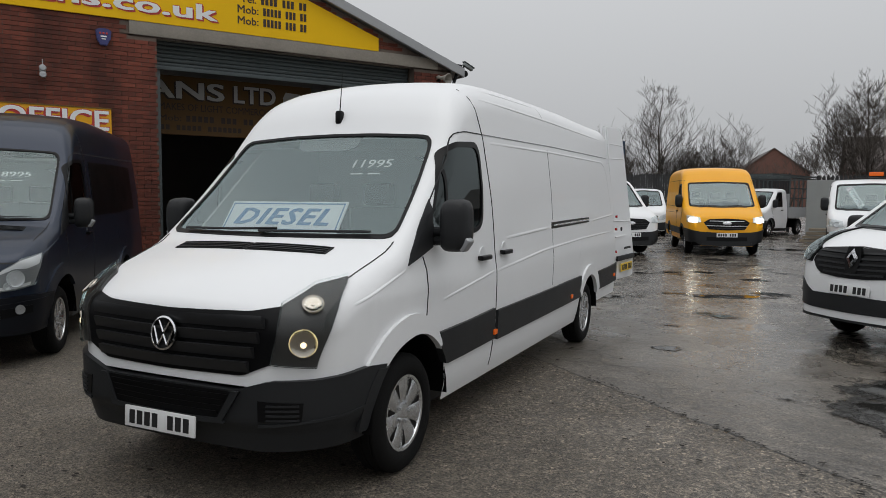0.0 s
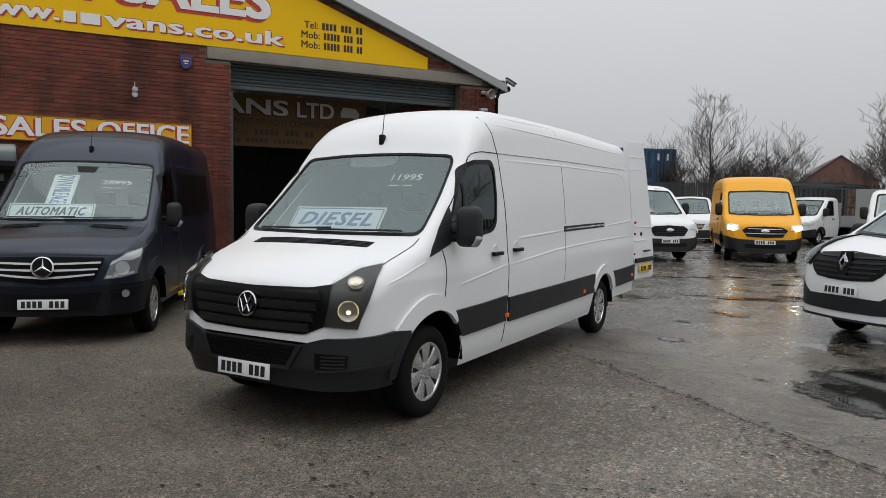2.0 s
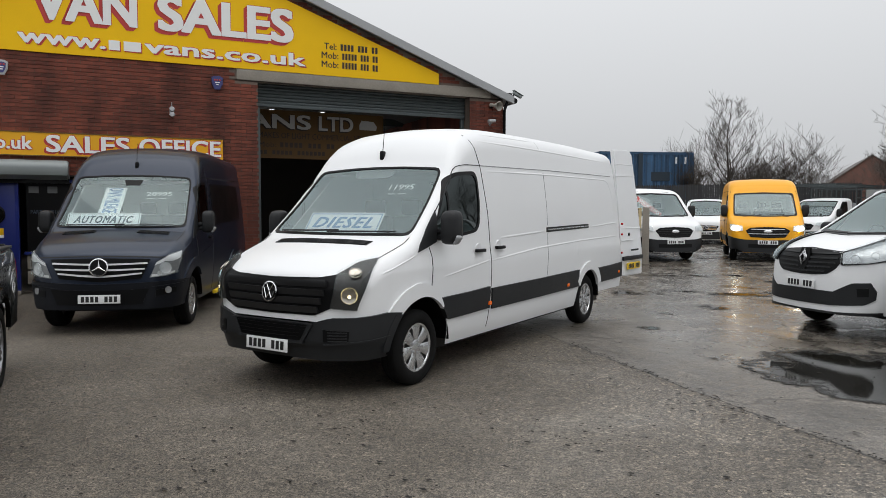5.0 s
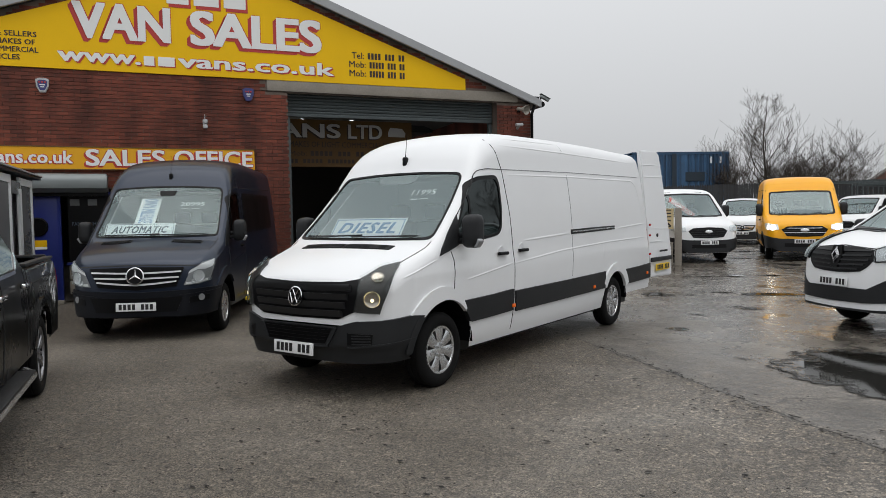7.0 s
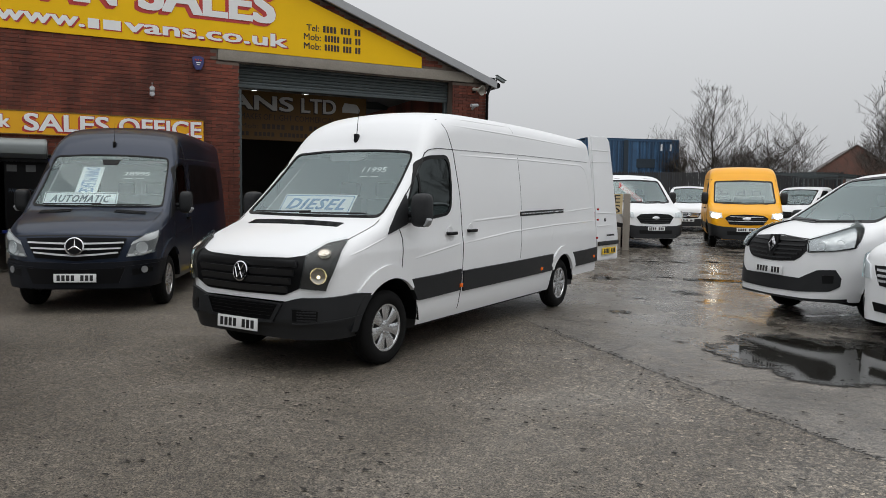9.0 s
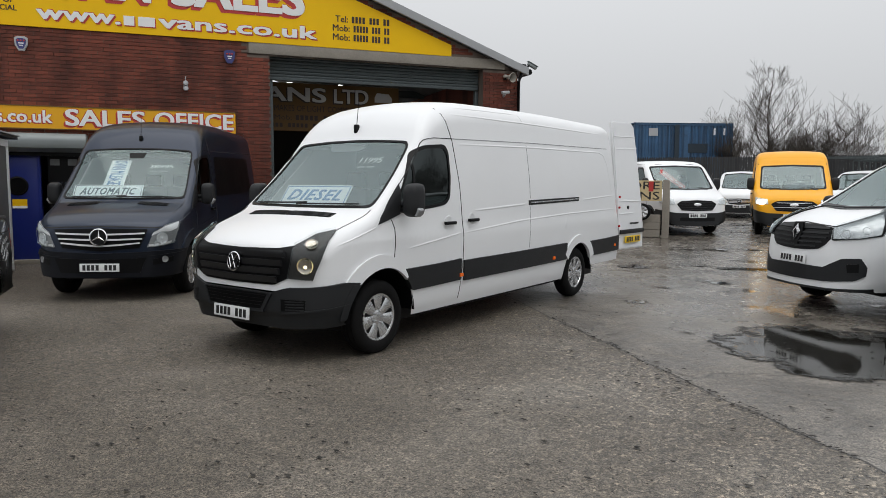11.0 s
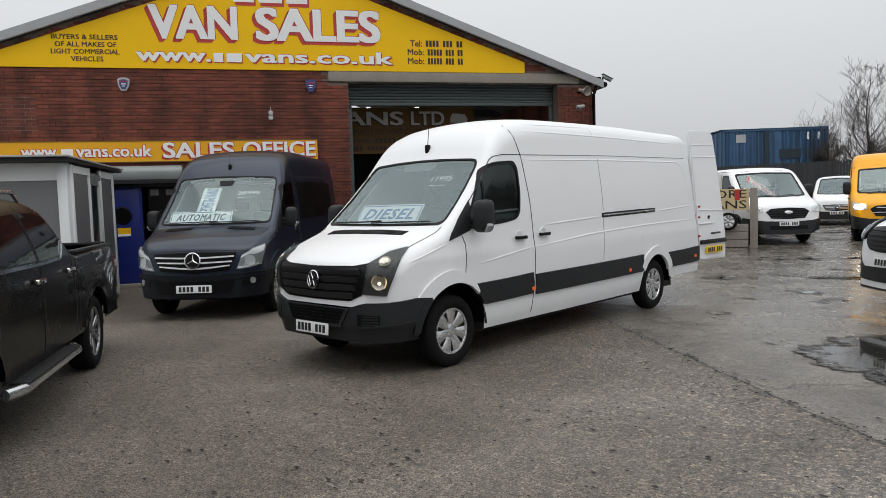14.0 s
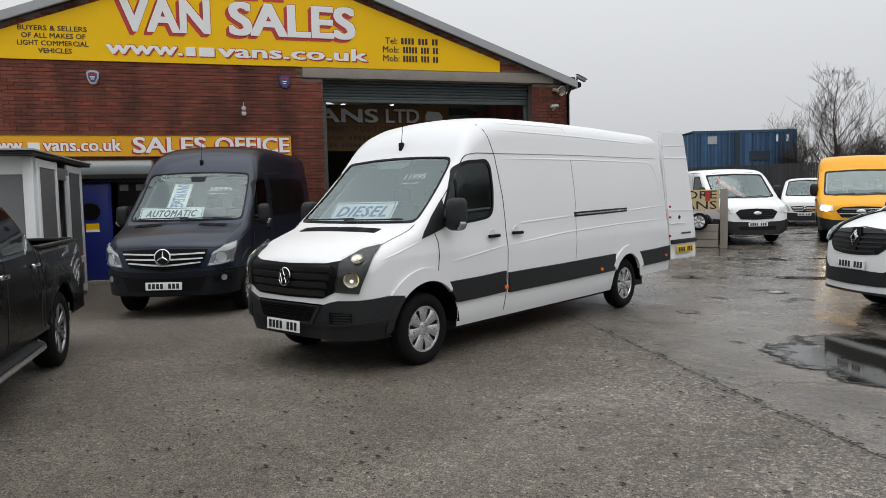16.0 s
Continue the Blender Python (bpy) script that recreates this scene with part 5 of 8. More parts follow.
def small_van(name, m, paint, label, spec, front, fine=0.8):
    """A van by its numbers: profile, widths, wheelbase, screen and side window outlines, and its face."""
    van = root(name, m, label, "van")
    wb, r = spec["wb"], spec["r"]
    sh = Shell(spec["profile"], spec["widths"], spec["nose"], spec["sill"], [(0, r, spec["arch"]), (wb, r, spec["arch"])], spec.get("bow", 0.1), 0.03, fine)
    screen, side = spec["screen"], spec["side"]
    body = body_part(sh, paint, van, [("front", rounded(shrink(screen, 0.012), 1)), ("side", rounded(shrink(side, 0.015), 1))])
    h = len(screen) // 2
    part("screen_border", ring(sh, "front", rounded(screen, 1), rounded(shrink(screen, 0.04), 1), 0.004, 0.015, 80), GLOSS_BLACK, van)
    ins = shrink(screen, 0.015)
    part("windscreen", patch(sh, "front", ins[:h], ins[h:][::-1], -0.002, 0.001, 16, 12), GLASS, van).visible_shadow = False
    for mir in (False, True):
        part("window_border", ring(sh, "side", rounded(side, 1), rounded(shrink(side, 0.045), 1), 0.004, 0.02, 70, mir), GLOSS_BLACK, van)
        ins = shrink(side, 0.02)
        k = len(ins) // 2
        part("side_window", patch(sh, "side", ins[:k], ins[k:][::-1], -0.003, 0.001, 12, 8, mir), DARK_GLASS, van).visible_shadow = False
        for line in spec["seams"]:
            part("shut_line", seam(sh, "side", line, 0.010, mirror=mir), SEAM, van)
        for yw in (0, wb):
            part("wheel_arch_lip", patch(sh, "side", arc(yw, r, spec["arch"] - 0.01, 170, 10), arc(yw, r, spec["arch"] + spec.get("lip", 0.05), 170, 10), 0.012, 0.03, 24, 3, mir), spec.get("lip_mat", paint), van)
        if "moulding" in spec:
            z0, z1 = spec["moulding"]
            for a, b in ((spec["arch"] + 0.03, wb - spec["arch"] - 0.03), (wb + spec["arch"] + 0.03, spec["profile"][-1][0] - 0.08)):
                part("side_moulding", patch(sh, "side", [(a, z0), (b, z0)], [(a, z1), (b, z1)], 0.02, 0.04, 16, 3, mir), PLASTIC, van)
    for yw in (0, wb):
        arch_liner(van, yw, r, spec["arch"], 0.92)
    underbody(van, sh, 0.80, -0.4, spec["profile"][-1][0] - 0.15, 0.24, 0.42)
    front(van, sh)
    y, z, x, h_ = spec["mirror"]
    for s in (1, -1):
        mirror_arm(van, s, y, z, x, 0.2, h_, False)
    door_handle(van, sh, *spec["handle"], spec.get("handle_mat", GLOSS_BLACK), paint)
    wiper(van, sh, spec["wipers"][0])
    wiper(van, sh, spec["wipers"][1])
    wset = wheel_set(r, 0.215, spec["wheel"], spec.get("rim", 0.2))
    for yw in (0, wb):
        for xx in (0.84, -0.84):
            put_wheel(van, wset, xx, yw, r)
    cab(van, 0.86, spec["dash"][0], spec["dash"][1], spec["dash"][2], spec["dash"][3], spec.get("bulkhead", True))
    return van, sh


def shield_front(lit):
    def build(van, sh):
        part("bumper", patch(sh, "wrap", [(-67, 0.33), (-40, 0.27), (0, 0.26), (40, 0.27), (67, 0.33)], [(-66, 0.72), (-50, 0.70), (-32, 0.63), (0, 0.61), (32, 0.63), (50, 0.70), (66, 0.72)], 0.03, 0.06, 50, 8), PLASTIC, van)
        part("lower_intake", patch(sh, "front", [(-0.5, 0.40), (0, 0.39), (0.5, 0.40)], [(-0.5, 0.50), (0, 0.50), (0.5, 0.50)], 0.034, 0.02, 20, 3), GLOSS_BLACK, van)
        gl = part("grille", patch(sh, "wrap", [(-24, 0.70), (0, 0.68), (24, 0.70)], [(-31, 0.88), (-25, 0.965), (0, 0.985), (25, 0.965), (31, 0.88)], 0.012, 0.03, 30, 8), GLOSS_BLACK, van)
        for k in range(4):
            z, a = 0.725 + 0.062 * k, (25, 27.5, 28, 24)[k]
            part("slat", patch(sh, "wrap", [(-a, z), (0, z - 0.008), (a, z)], [(-a, z + 0.016), (0, z + 0.010), (a, z + 0.016)], 0.024, 0.02, 20, 2), SILVER if lit and k in (1, 3) else PLASTIC, gl)
        c, n = sh.cast("front", 0, 0.86)
        part("badge", lathe_x([(0.11, 0), (0.11, 0.02), (0.09, 0.026), (0.001, 0.026)], 26), SILVER, gl, "oval badge", m=Matrix.Translation((0, c.y - 0.02, 0.86)) @ pose(0, 0, 0, 0, -10, -90) @ Matrix.Diagonal((1, 1, 0.42, 1)))
        for mir in (False, True):
            bowls = [(41, 0.93, 0.07, LAMP_ON if lit else LAMP_BODY), (47, 0.95, 0.05, LAMP_ON if lit else LAMP_BODY)]
            headlight(van, sh, [(34, 0.88), (44, 0.86), (54, 0.90)], [(36, 1.0), (46, 1.03), (58, 1.06)], LAMP_BODY, bowls, mir, label="lit headlight" if lit else "clear headlight")
        for a, b in ((-0.62, -0.22), (0.22, 0.62)):
            part("bonnet_vent", patch(sh, "top", [(a, -0.30), (b, -0.30)], [(a, -0.25), (b, -0.25)], 0.006, 0.012, 8, 2), GLOSS_BLACK, van)
        c, n = sh.cast("front", 0, 0.56)
        number_plate(van, pose(0, c.y - 0.04, 0.555, -3), PLATE_W)
    return build


SHIELD = dict(
    profile=[(-0.955, 0.26, 0.22), (-0.935, 0.60, 0.22), (-0.89, 0.92, 0.18), (-0.84, 1.02, 0.16), (-0.7, 1.11, 0.14), (-0.3, 1.25, 0.12), (-0.12, 1.30, 0.1), (0.3, 1.66, 0.1), (0.66, 1.97, 0.12), (0.8, 2.12, 0.14), (0.95, 2.27, 0.15), (1.2, 2.38, 0.16), (1.7, 2.43, 0.16), (3.5, 2.45, 0.16), (4.3, 2.42, 0.16), (4.5, 2.34, 0.15), (4.6, 1.9, 0.12), (4.66, 0.8, 0.1), (4.67, 0.36, 0.1)],
    widths=[(0.26, 0.94), (0.45, 1.0), (0.75, 1.03), (1.1, 1.03), (1.4, 1.01), (1.8, 0.985), (2.1, 0.96), (2.45, 0.92)],
    nose=[(-1, 0.88), (-0.7, 0.92), (-0.4, 0.97), (0, 1.0), (6, 1.0)], wb=3.30, r=0.345, arch=0.42, sill=0.36,
    screen=[(-0.86, 1.30), (0, 1.27), (0.86, 1.30), (0.825, 1.98), (0, 2.01), (-0.825, 1.98)],
    side=[(0.10, 1.30), (0.6, 1.30), (1.2, 1.30), (1.18, 1.96), (0.74, 1.95), (0.42, 1.62)],
    seams=[[(0.0, 1.24), (0.14, 1.0), (0.2, 0.8)], [(1.28, 2.05), (1.3, 1.2), (1.26, 0.38)], [(0.62, 2.04), (1.28, 2.06), (4.4, 2.1)], [(1.30, 1.30), (4.5, 1.33)], [(1.35, 1.12), (4.55, 1.12)]],
    moulding=(0.52, 0.70), mirror=(0.18, 1.45, 0.95, 0.36), handle=(1.08, 1.16), wheel="five", rim=0.2, wipers=([(-0.6, 1.30), (-0.1, 1.31)], [(0.0, 1.30), (0.5, 1.32)]), dash=(-0.05, 1.27, 1.5, 2.05), lip=0.07, lip_mat=PLASTIC)


def low_roof(spec, z_top, y_end=None):
    """The same van with its roof pressed down to z_top."""
    s = dict(spec)
    out = []
    for y, z, r in spec["profile"]:
        if z > 2.0 and y > 0.6:
            z = 2.0 + (z - 2.0) * (z_top - 2.0) / 0.45
        out.append((y, z, r))
    s["profile"] = out
    return s


def diamond_front(van, sh):
    """A rounded nose with a black grille, diamond badge, swept headlights and a black lower bumper."""
    part("bumper_band", patch(sh, "wrap", [(-51, 0.50), (-45, 0.435), (-25, 0.405), (0, 0.40), (25, 0.405), (45, 0.435), (51, 0.50)], [(-51.5, 0.60), (-48, 0.705), (-38, 0.695), (-27, 0.575), (0, 0.58), (27, 0.575), (38, 0.695), (48, 0.705), (51.5, 0.60)], 0.012, 0.03, 60, 6), PLASTIC, van)
    part("under_lip", patch(sh, "wrap", [(-56, 0.29), (0, 0.285), (56, 0.29)], [(-56, 0.345), (-30, 0.33), (0, 0.325), (30, 0.33), (56, 0.345)], 0.008, 0.02, 40, 3), PLASTIC, van)
    for s in (1, -1):
        part("fog_recess", patch(sh, "wrap", [(s * 41, 0.53), (s * 47, 0.54)], [(s * 40.5, 0.63), (s * 47, 0.64)], 0.016, 0.01, 8, 5), GLOSS_BLACK, van)
    gl = part("grille", patch(sh, "wrap", [(-30.2, 0.92), (-27, 0.845), (-22, 0.785), (-11, 0.765), (0, 0.76), (11, 0.765), (22, 0.785), (27, 0.845), (30.2, 0.92)], [(-29.8, 1.045), (-16, 1.068), (0, 1.08), (16, 1.068), (29.8, 1.045)], 0.010, 0.03, 44, 8), GLOSS_BLACK, van)
    for k in range(5):
        z = 0.795 + 0.054 * k
        a = (20, 24.5, 27.5, 28.8, 28.4)[k]
        part("slat", patch(sh, "wrap", [(-a, z + 0.01), (0, z), (a, z + 0.01)], [(-a, z + 0.03), (0, z + 0.02), (a, z + 0.03)], 0.022, 0.02, 24, 2), PLASTIC, gl)
    c, n = sh.cast("front", 0, 0.99)
    tilt = Matrix.Translation((0, c.y - 0.035, 0.975)) @ pose(0, 0, 0, -14)
    part("badge_surround", prism_bm([(-0.11, 0), (-0.065, -0.16), (0.065, -0.16), (0.11, 0), (0.085, 0.13), (-0.085, 0.13)], 0.03, bevel=0.008), GLOSS_BLACK, gl, m=tilt)
    bm = bmesh.new()
    o = [bm.verts.new(p) for p in ((-0.075, -0.012, 0), (0, -0.012, -0.11), (0.075, -0.012, 0), (0, -0.012, 0.11))]
    i = [bm.verts.new(p) for p in ((-0.032, -0.028, 0), (0, -0.028, -0.05), (0.032, -0.028, 0), (0, -0.028, 0.05))]
    for k in range(4):
        bm.faces.new((o[k], o[(k + 1) % 4], i[(k + 1) % 4], i[k]))
    bmesh.ops.solidify(bm, geom=bm.faces[:], thickness=0.012)
    part("badge", bm, CHROME, gl, "chrome diamond badge", smooth=False, m=tilt)
    for mir in (False, True):
        headlight(van, sh, [(31.5, 0.90), (48, 0.93), (59, 0.965)], [(30.5, 1.050), (49, 1.16), (64, 1.23), (71, 1.275)], GLOSS_BLACK, [(39.5, 0.975, 0.055, LAMP_BODY), (50, 1.015, 0.048, LAMP_BODY)], mir, label="swept clear headlight with black brow")
        part("headlight_shell", patch(sh, "wrap", [(33, 0.912), (48.5, 0.943), (58, 0.98)], [(31.6, 1.03), (48, 1.128), (62, 1.195)], 0.030, 0.015, 16, 6, mir), LAMP_SILVER, van)
    c, n = sh.cast("front", 0, 0.645)
    number_plate(van, pose(0, c.y - 0.022, 0.645, -4), PLATE_W)
    part("bonnet_line", seam(sh, "wrap", [(-30, 1.06), (0, 1.095), (30, 1.06)], 0.010), SEAM, van)


DIAMOND = dict(
    profile=[(-0.925, 0.225, 0.28), (-0.915, 0.50, 0.30), (-0.89, 0.80, 0.28), (-0.84, 0.98, 0.24), (-0.74, 1.06, 0.2), (-0.45, 1.16, 0.16), (-0.15, 1.24, 0.13), (-0.03, 1.275, 0.11), (0.4, 1.52, 0.11), (0.8, 1.76, 0.12), (1.0, 1.85, 0.15), (1.3, 1.91, 0.18), (2.4, 1.94, 0.2), (3.6, 1.92, 0.2), (3.95, 1.85, 0.16), (4.1, 1.3, 0.12), (4.15, 0.35, 0.1)],
    widths=[(0.19, 0.90), (0.4, 0.95), (0.7, 0.975), (1.05, 0.975), (1.3, 0.945), (1.6, 0.89), (1.95, 0.82)],
    nose=[(-1, 0.86), (-0.7, 0.92), (-0.4, 0.97), (0, 1.0), (6, 1.0)], wb=3.10, r=0.335, arch=0.40, sill=0.22,
    screen=[(-0.80, 1.265), (0, 1.235), (0.80, 1.265), (0.69, 1.83), (0, 1.875), (-0.69, 1.83)],
    side=[(0.22, 1.19), (0.7, 1.17), (1.35, 1.18), (1.33, 1.74), (0.95, 1.74), (0.55, 1.50)],
    seams=[[(0.08, 1.16), (0.16, 0.9), (0.22, 0.6)], [(1.45, 1.82), (1.47, 1.1), (1.42, 0.34)], [(0.9, 1.83), (1.45, 1.85), (3.8, 1.86)], [(0.4, 0.95), (3.6, 1.0)]],
    mirror=(0.32, 1.27, 0.92, 0.26), handle=(1.25, 1.03), wheel="split", rim=0.205, wipers=([(-0.55, 1.25), (0.0, 1.245)], [(0.05, 1.235), (0.62, 1.26)]), dash=(0.05, 1.19, 1.7, 1.8), bow=0.16, lip=0.02, bulkhead=True)


# the same body with its skirts cut higher
RAISED = dict(DIAMOND, sill=0.30, profile=[(-0.925, 0.30, 0.28)] + DIAMOND["profile"][1:])


def heighten(spec, z0, k):
    """The same van drawn taller above z0."""
    def z_(v):
        return v if v < z0 else z0 + (v - z0) * k
    s = dict(spec)
    s["profile"] = [(y, z_(z), r) for y, z, r in spec["profile"]]
    s["widths"] = [(z_(z), w) for z, w in spec["widths"]]
    for key in ("screen", "side"):
        s[key] = [(u, z_(v)) for u, v in spec[key]]
    s["seams"] = [[(u, z_(v)) for u, v in line] for line in spec["seams"]]
    s["wipers"] = tuple([(u, z_(v)) for u, v in line] for line in spec["wipers"])
    y, z, x, h = spec["mirror"]
    s["mirror"] = (y, z_(z), x, h)
    s["handle"] = (spec["handle"][0], z_(spec["handle"][1]))
    a, b, c, d = spec["dash"]
    s["dash"] = (a, z_(b), c, z_(d))
    return s

# ---- ground ----
def rise(x, y):
    t = min(max((y - 9.0) / 9.0, 0), 1)
    return 0.16 * t * t * (3 - 2 * t)


def ground_sheet():
    xs = np.unique(np.r_[np.linspace(-14, 16, 61), np.linspace(-60, 60, 25), [-900, -300, 300, 900]])
    ys = np.unique(np.r_[np.linspace(-10, 34, 89), np.linspace(-60, 90, 31), [-900, -300, 300, 900]])
    verts = [(x, y, rise(x, y) + (0.004 * noise.noise(Vector((x * 0.6, y * 0.6, 3))) if abs(x) < 20 and -10 < y < 34 else 0)) for y in ys for x in xs]
    n = len(xs)
    faces = [(j * n + i, j * n + i + 1, (j + 1) * n + i + 1, (j + 1) * n + i) for j in range(len(ys) - 1) for i in range(n - 1)]
    g = place("ground", mesh_data("ground", verts, faces, TARMAC, angle=180))
    return tagged(g, "wet worn tarmac yard with cracks and pale chips", "yard", kind="structure")


ground_sheet()


def puddle(x, y, rx, ry, turn, h=0.007):
    """A sheet of water lying in a dip of the tarmac; its ragged shore is in the material."""
    bm = bmesh.new()
    n = 48
    rim = [bm.verts.new((1.5 * math.cos(2 * math.pi * k / n), 1.5 * math.sin(2 * math.pi * k / n), 0)) for k in range(n)]
    bm.faces.new(rim)
    p = part("puddle", bm, WATER_WIDE if rx > 0.75 else WATER, None, m=pose(x, y, rise(x, y) + h, 0, 0, turn) @ Matrix.Diagonal((rx, ry, 1, 1)), smooth=False)
    tagged(p, "shallow rain puddle reflecting the grey sky", "puddle", "puddles in the yard", "structure")


for row in PUDDLES:
    puddle(*row)

def leaf_litter():
    """Small dark scraps of leaf and grit lying about the yard."""
    rnd = random.Random(12)
    verts, faces = [], []
    spots = [(rnd.uniform(-3, 6), rnd.uniform(-4.5, 4)) for _ in range(900)]
    spots += [(rnd.gauss(cx, 0.25), rnd.gauss(cy, 0.22)) for cx, cy in ((1.2, -1.5), (2.3, -2.3), (0.9, -2.6), (2.9, -0.8), (3.6, -1.9), (3.3, 0.6)) for _ in range(40)]
    # more of it along the joint between the old and the newer surface
    spots += [(1.4 + 3.6 * u + rnd.gauss(0, 0.03), 2.64 - 3.03 * u + rnd.gauss(0, 0.03)) for u in (rnd.random() for _ in range(220))]
    spots += [(rnd.uniform(0, 3.0), rnd.uniform(5, 15)) for _ in range(90)]
    for x, y in spots:
        s, a, n = rnd.choice((0.004, 0.005, 0.006, 0.008, 0.011, 0.017)), rnd.uniform(0, 6.28), len(verts)
        k = rnd.randint(4, 6)
        z = rise(x, y) + 0.010
        for i in range(k):
            q = a + 6.283 * i / k
            rr = s * rnd.uniform(0.5, 1.2)
            verts.append((x + rr * 1.7 * math.cos(q), y + rr * 0.9 * math.sin(q), z + rnd.uniform(0, 0.004)))
        verts.append((x, y, z + 0.006))
        faces += [(n + i, n + (i + 1) % k, n + k) for i in range(k)]
    litter = place("leaf_litter", mesh_data("leaf_litter", verts, faces, LITTER, False))
    tagged(litter, "dark scraps of leaf and grit on the tarmac", "litter", kind="stuff")


LITTER = material("dark_leaf_scraps", (0.018, 0.015, 0.012), 0.8, island=0.6)
leaf_litter()

# ---- the garage building ----
BRICK = material("red_brown_brick", (0.158, 0.040, 0.023), 0.85, streak=0.5, grain=0.3, scale=60, bump=0.4, island=0.3)
BRICK_PART = material("red_brown_brick_single", (0.158, 0.040, 0.023), 0.85, streak=0.5, grain=0.3, scale=60, bump=0.4, objrand=0.3)
MORTAR = material("old_mortar", (0.155, 0.122, 0.10), 0.95, streak=0.45, grain=0.25, scale=90, bump=0.3, big=0.35)
SIGN_YELLOW = material("yellow_sign_board", (0.86, 0.51, 0.004), 0.55, big=0.06, grain=0.04, spec=0.2)
SIGN_GOLD = material("amber_sign_board", (0.76, 0.38, 0.02), 0.55, big=0.08, spec=0.2)
# dark yellow for hall board and edge strips, well below the outdoor yellows
SIGN_BROWN = material("dark_yellow_board", (0.14, 0.072, 0.017), 0.7, big=0.15)
SIGN_WHITE = material("white_sign_letter", (0.80, 0.80, 0.79), 0.5)
SIGN_GREY = material("grey_sign_letter", (0.58, 0.58, 0.57), 0.6, big=0.1)
SIGN_RED = material("red_letter_shade", (0.48, 0.035, 0.03), 0.5)
SIGN_DARK = material("dark_sign_lettering", (0.035, 0.02, 0.015), 0.6)
CONCRETE = material("weathered_concrete", (0.26, 0.235, 0.20), 0.9, grain=0.2, scale=30, bump=0.3, big=0.3)
STEEL_SLAT = material("galvanised_shutter", (0.075, 0.09, 0.093), 0.5, metal=0.4, big=0.15)
FASCIA = material("grey_roof_edge", (0.33, 0.34, 0.35), 0.6, big=0.12)
ROOFING = material("corrugated_roof", (0.22, 0.22, 0.22), 0.8, big=0.2)
# blue darkened in its base colour for the shade over the entrance
BLUE_DOOR = material("shaded_royal_blue_paint", (0.006, 0.018, 0.17), 0.35, big=0.1)
# inner walls get a dark base colour that deepens the dim hall
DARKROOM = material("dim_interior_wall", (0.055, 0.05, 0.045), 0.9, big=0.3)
GALV = material("grey_shutter_box", (0.20, 0.22, 0.22), 0.4, metal=0.4, big=0.15)
FM = pose(-8.8 * math.sin(radians(56)), 8.8 * math.cos(radians(56)), 0, 0, 0, 56)
APEX_X, APEX_Z, SLOPE = -0.86, 7.17, 0.368
EAVE_R, EAVE_L = 6.66, -8.38


def gable_z(x):
    return APEX_Z - SLOPE * abs(x - APEX_X)


garage = root("garage_building", FM, "red-brown brick vehicle garage with gabled front and roller shutter", "building")
# brick fields as (x0, x1, z0, z1-function)
openings = [(0.64, 5.74, 0.0, 4.44), (-4.50, -2.90, 0.0, 2.30)]


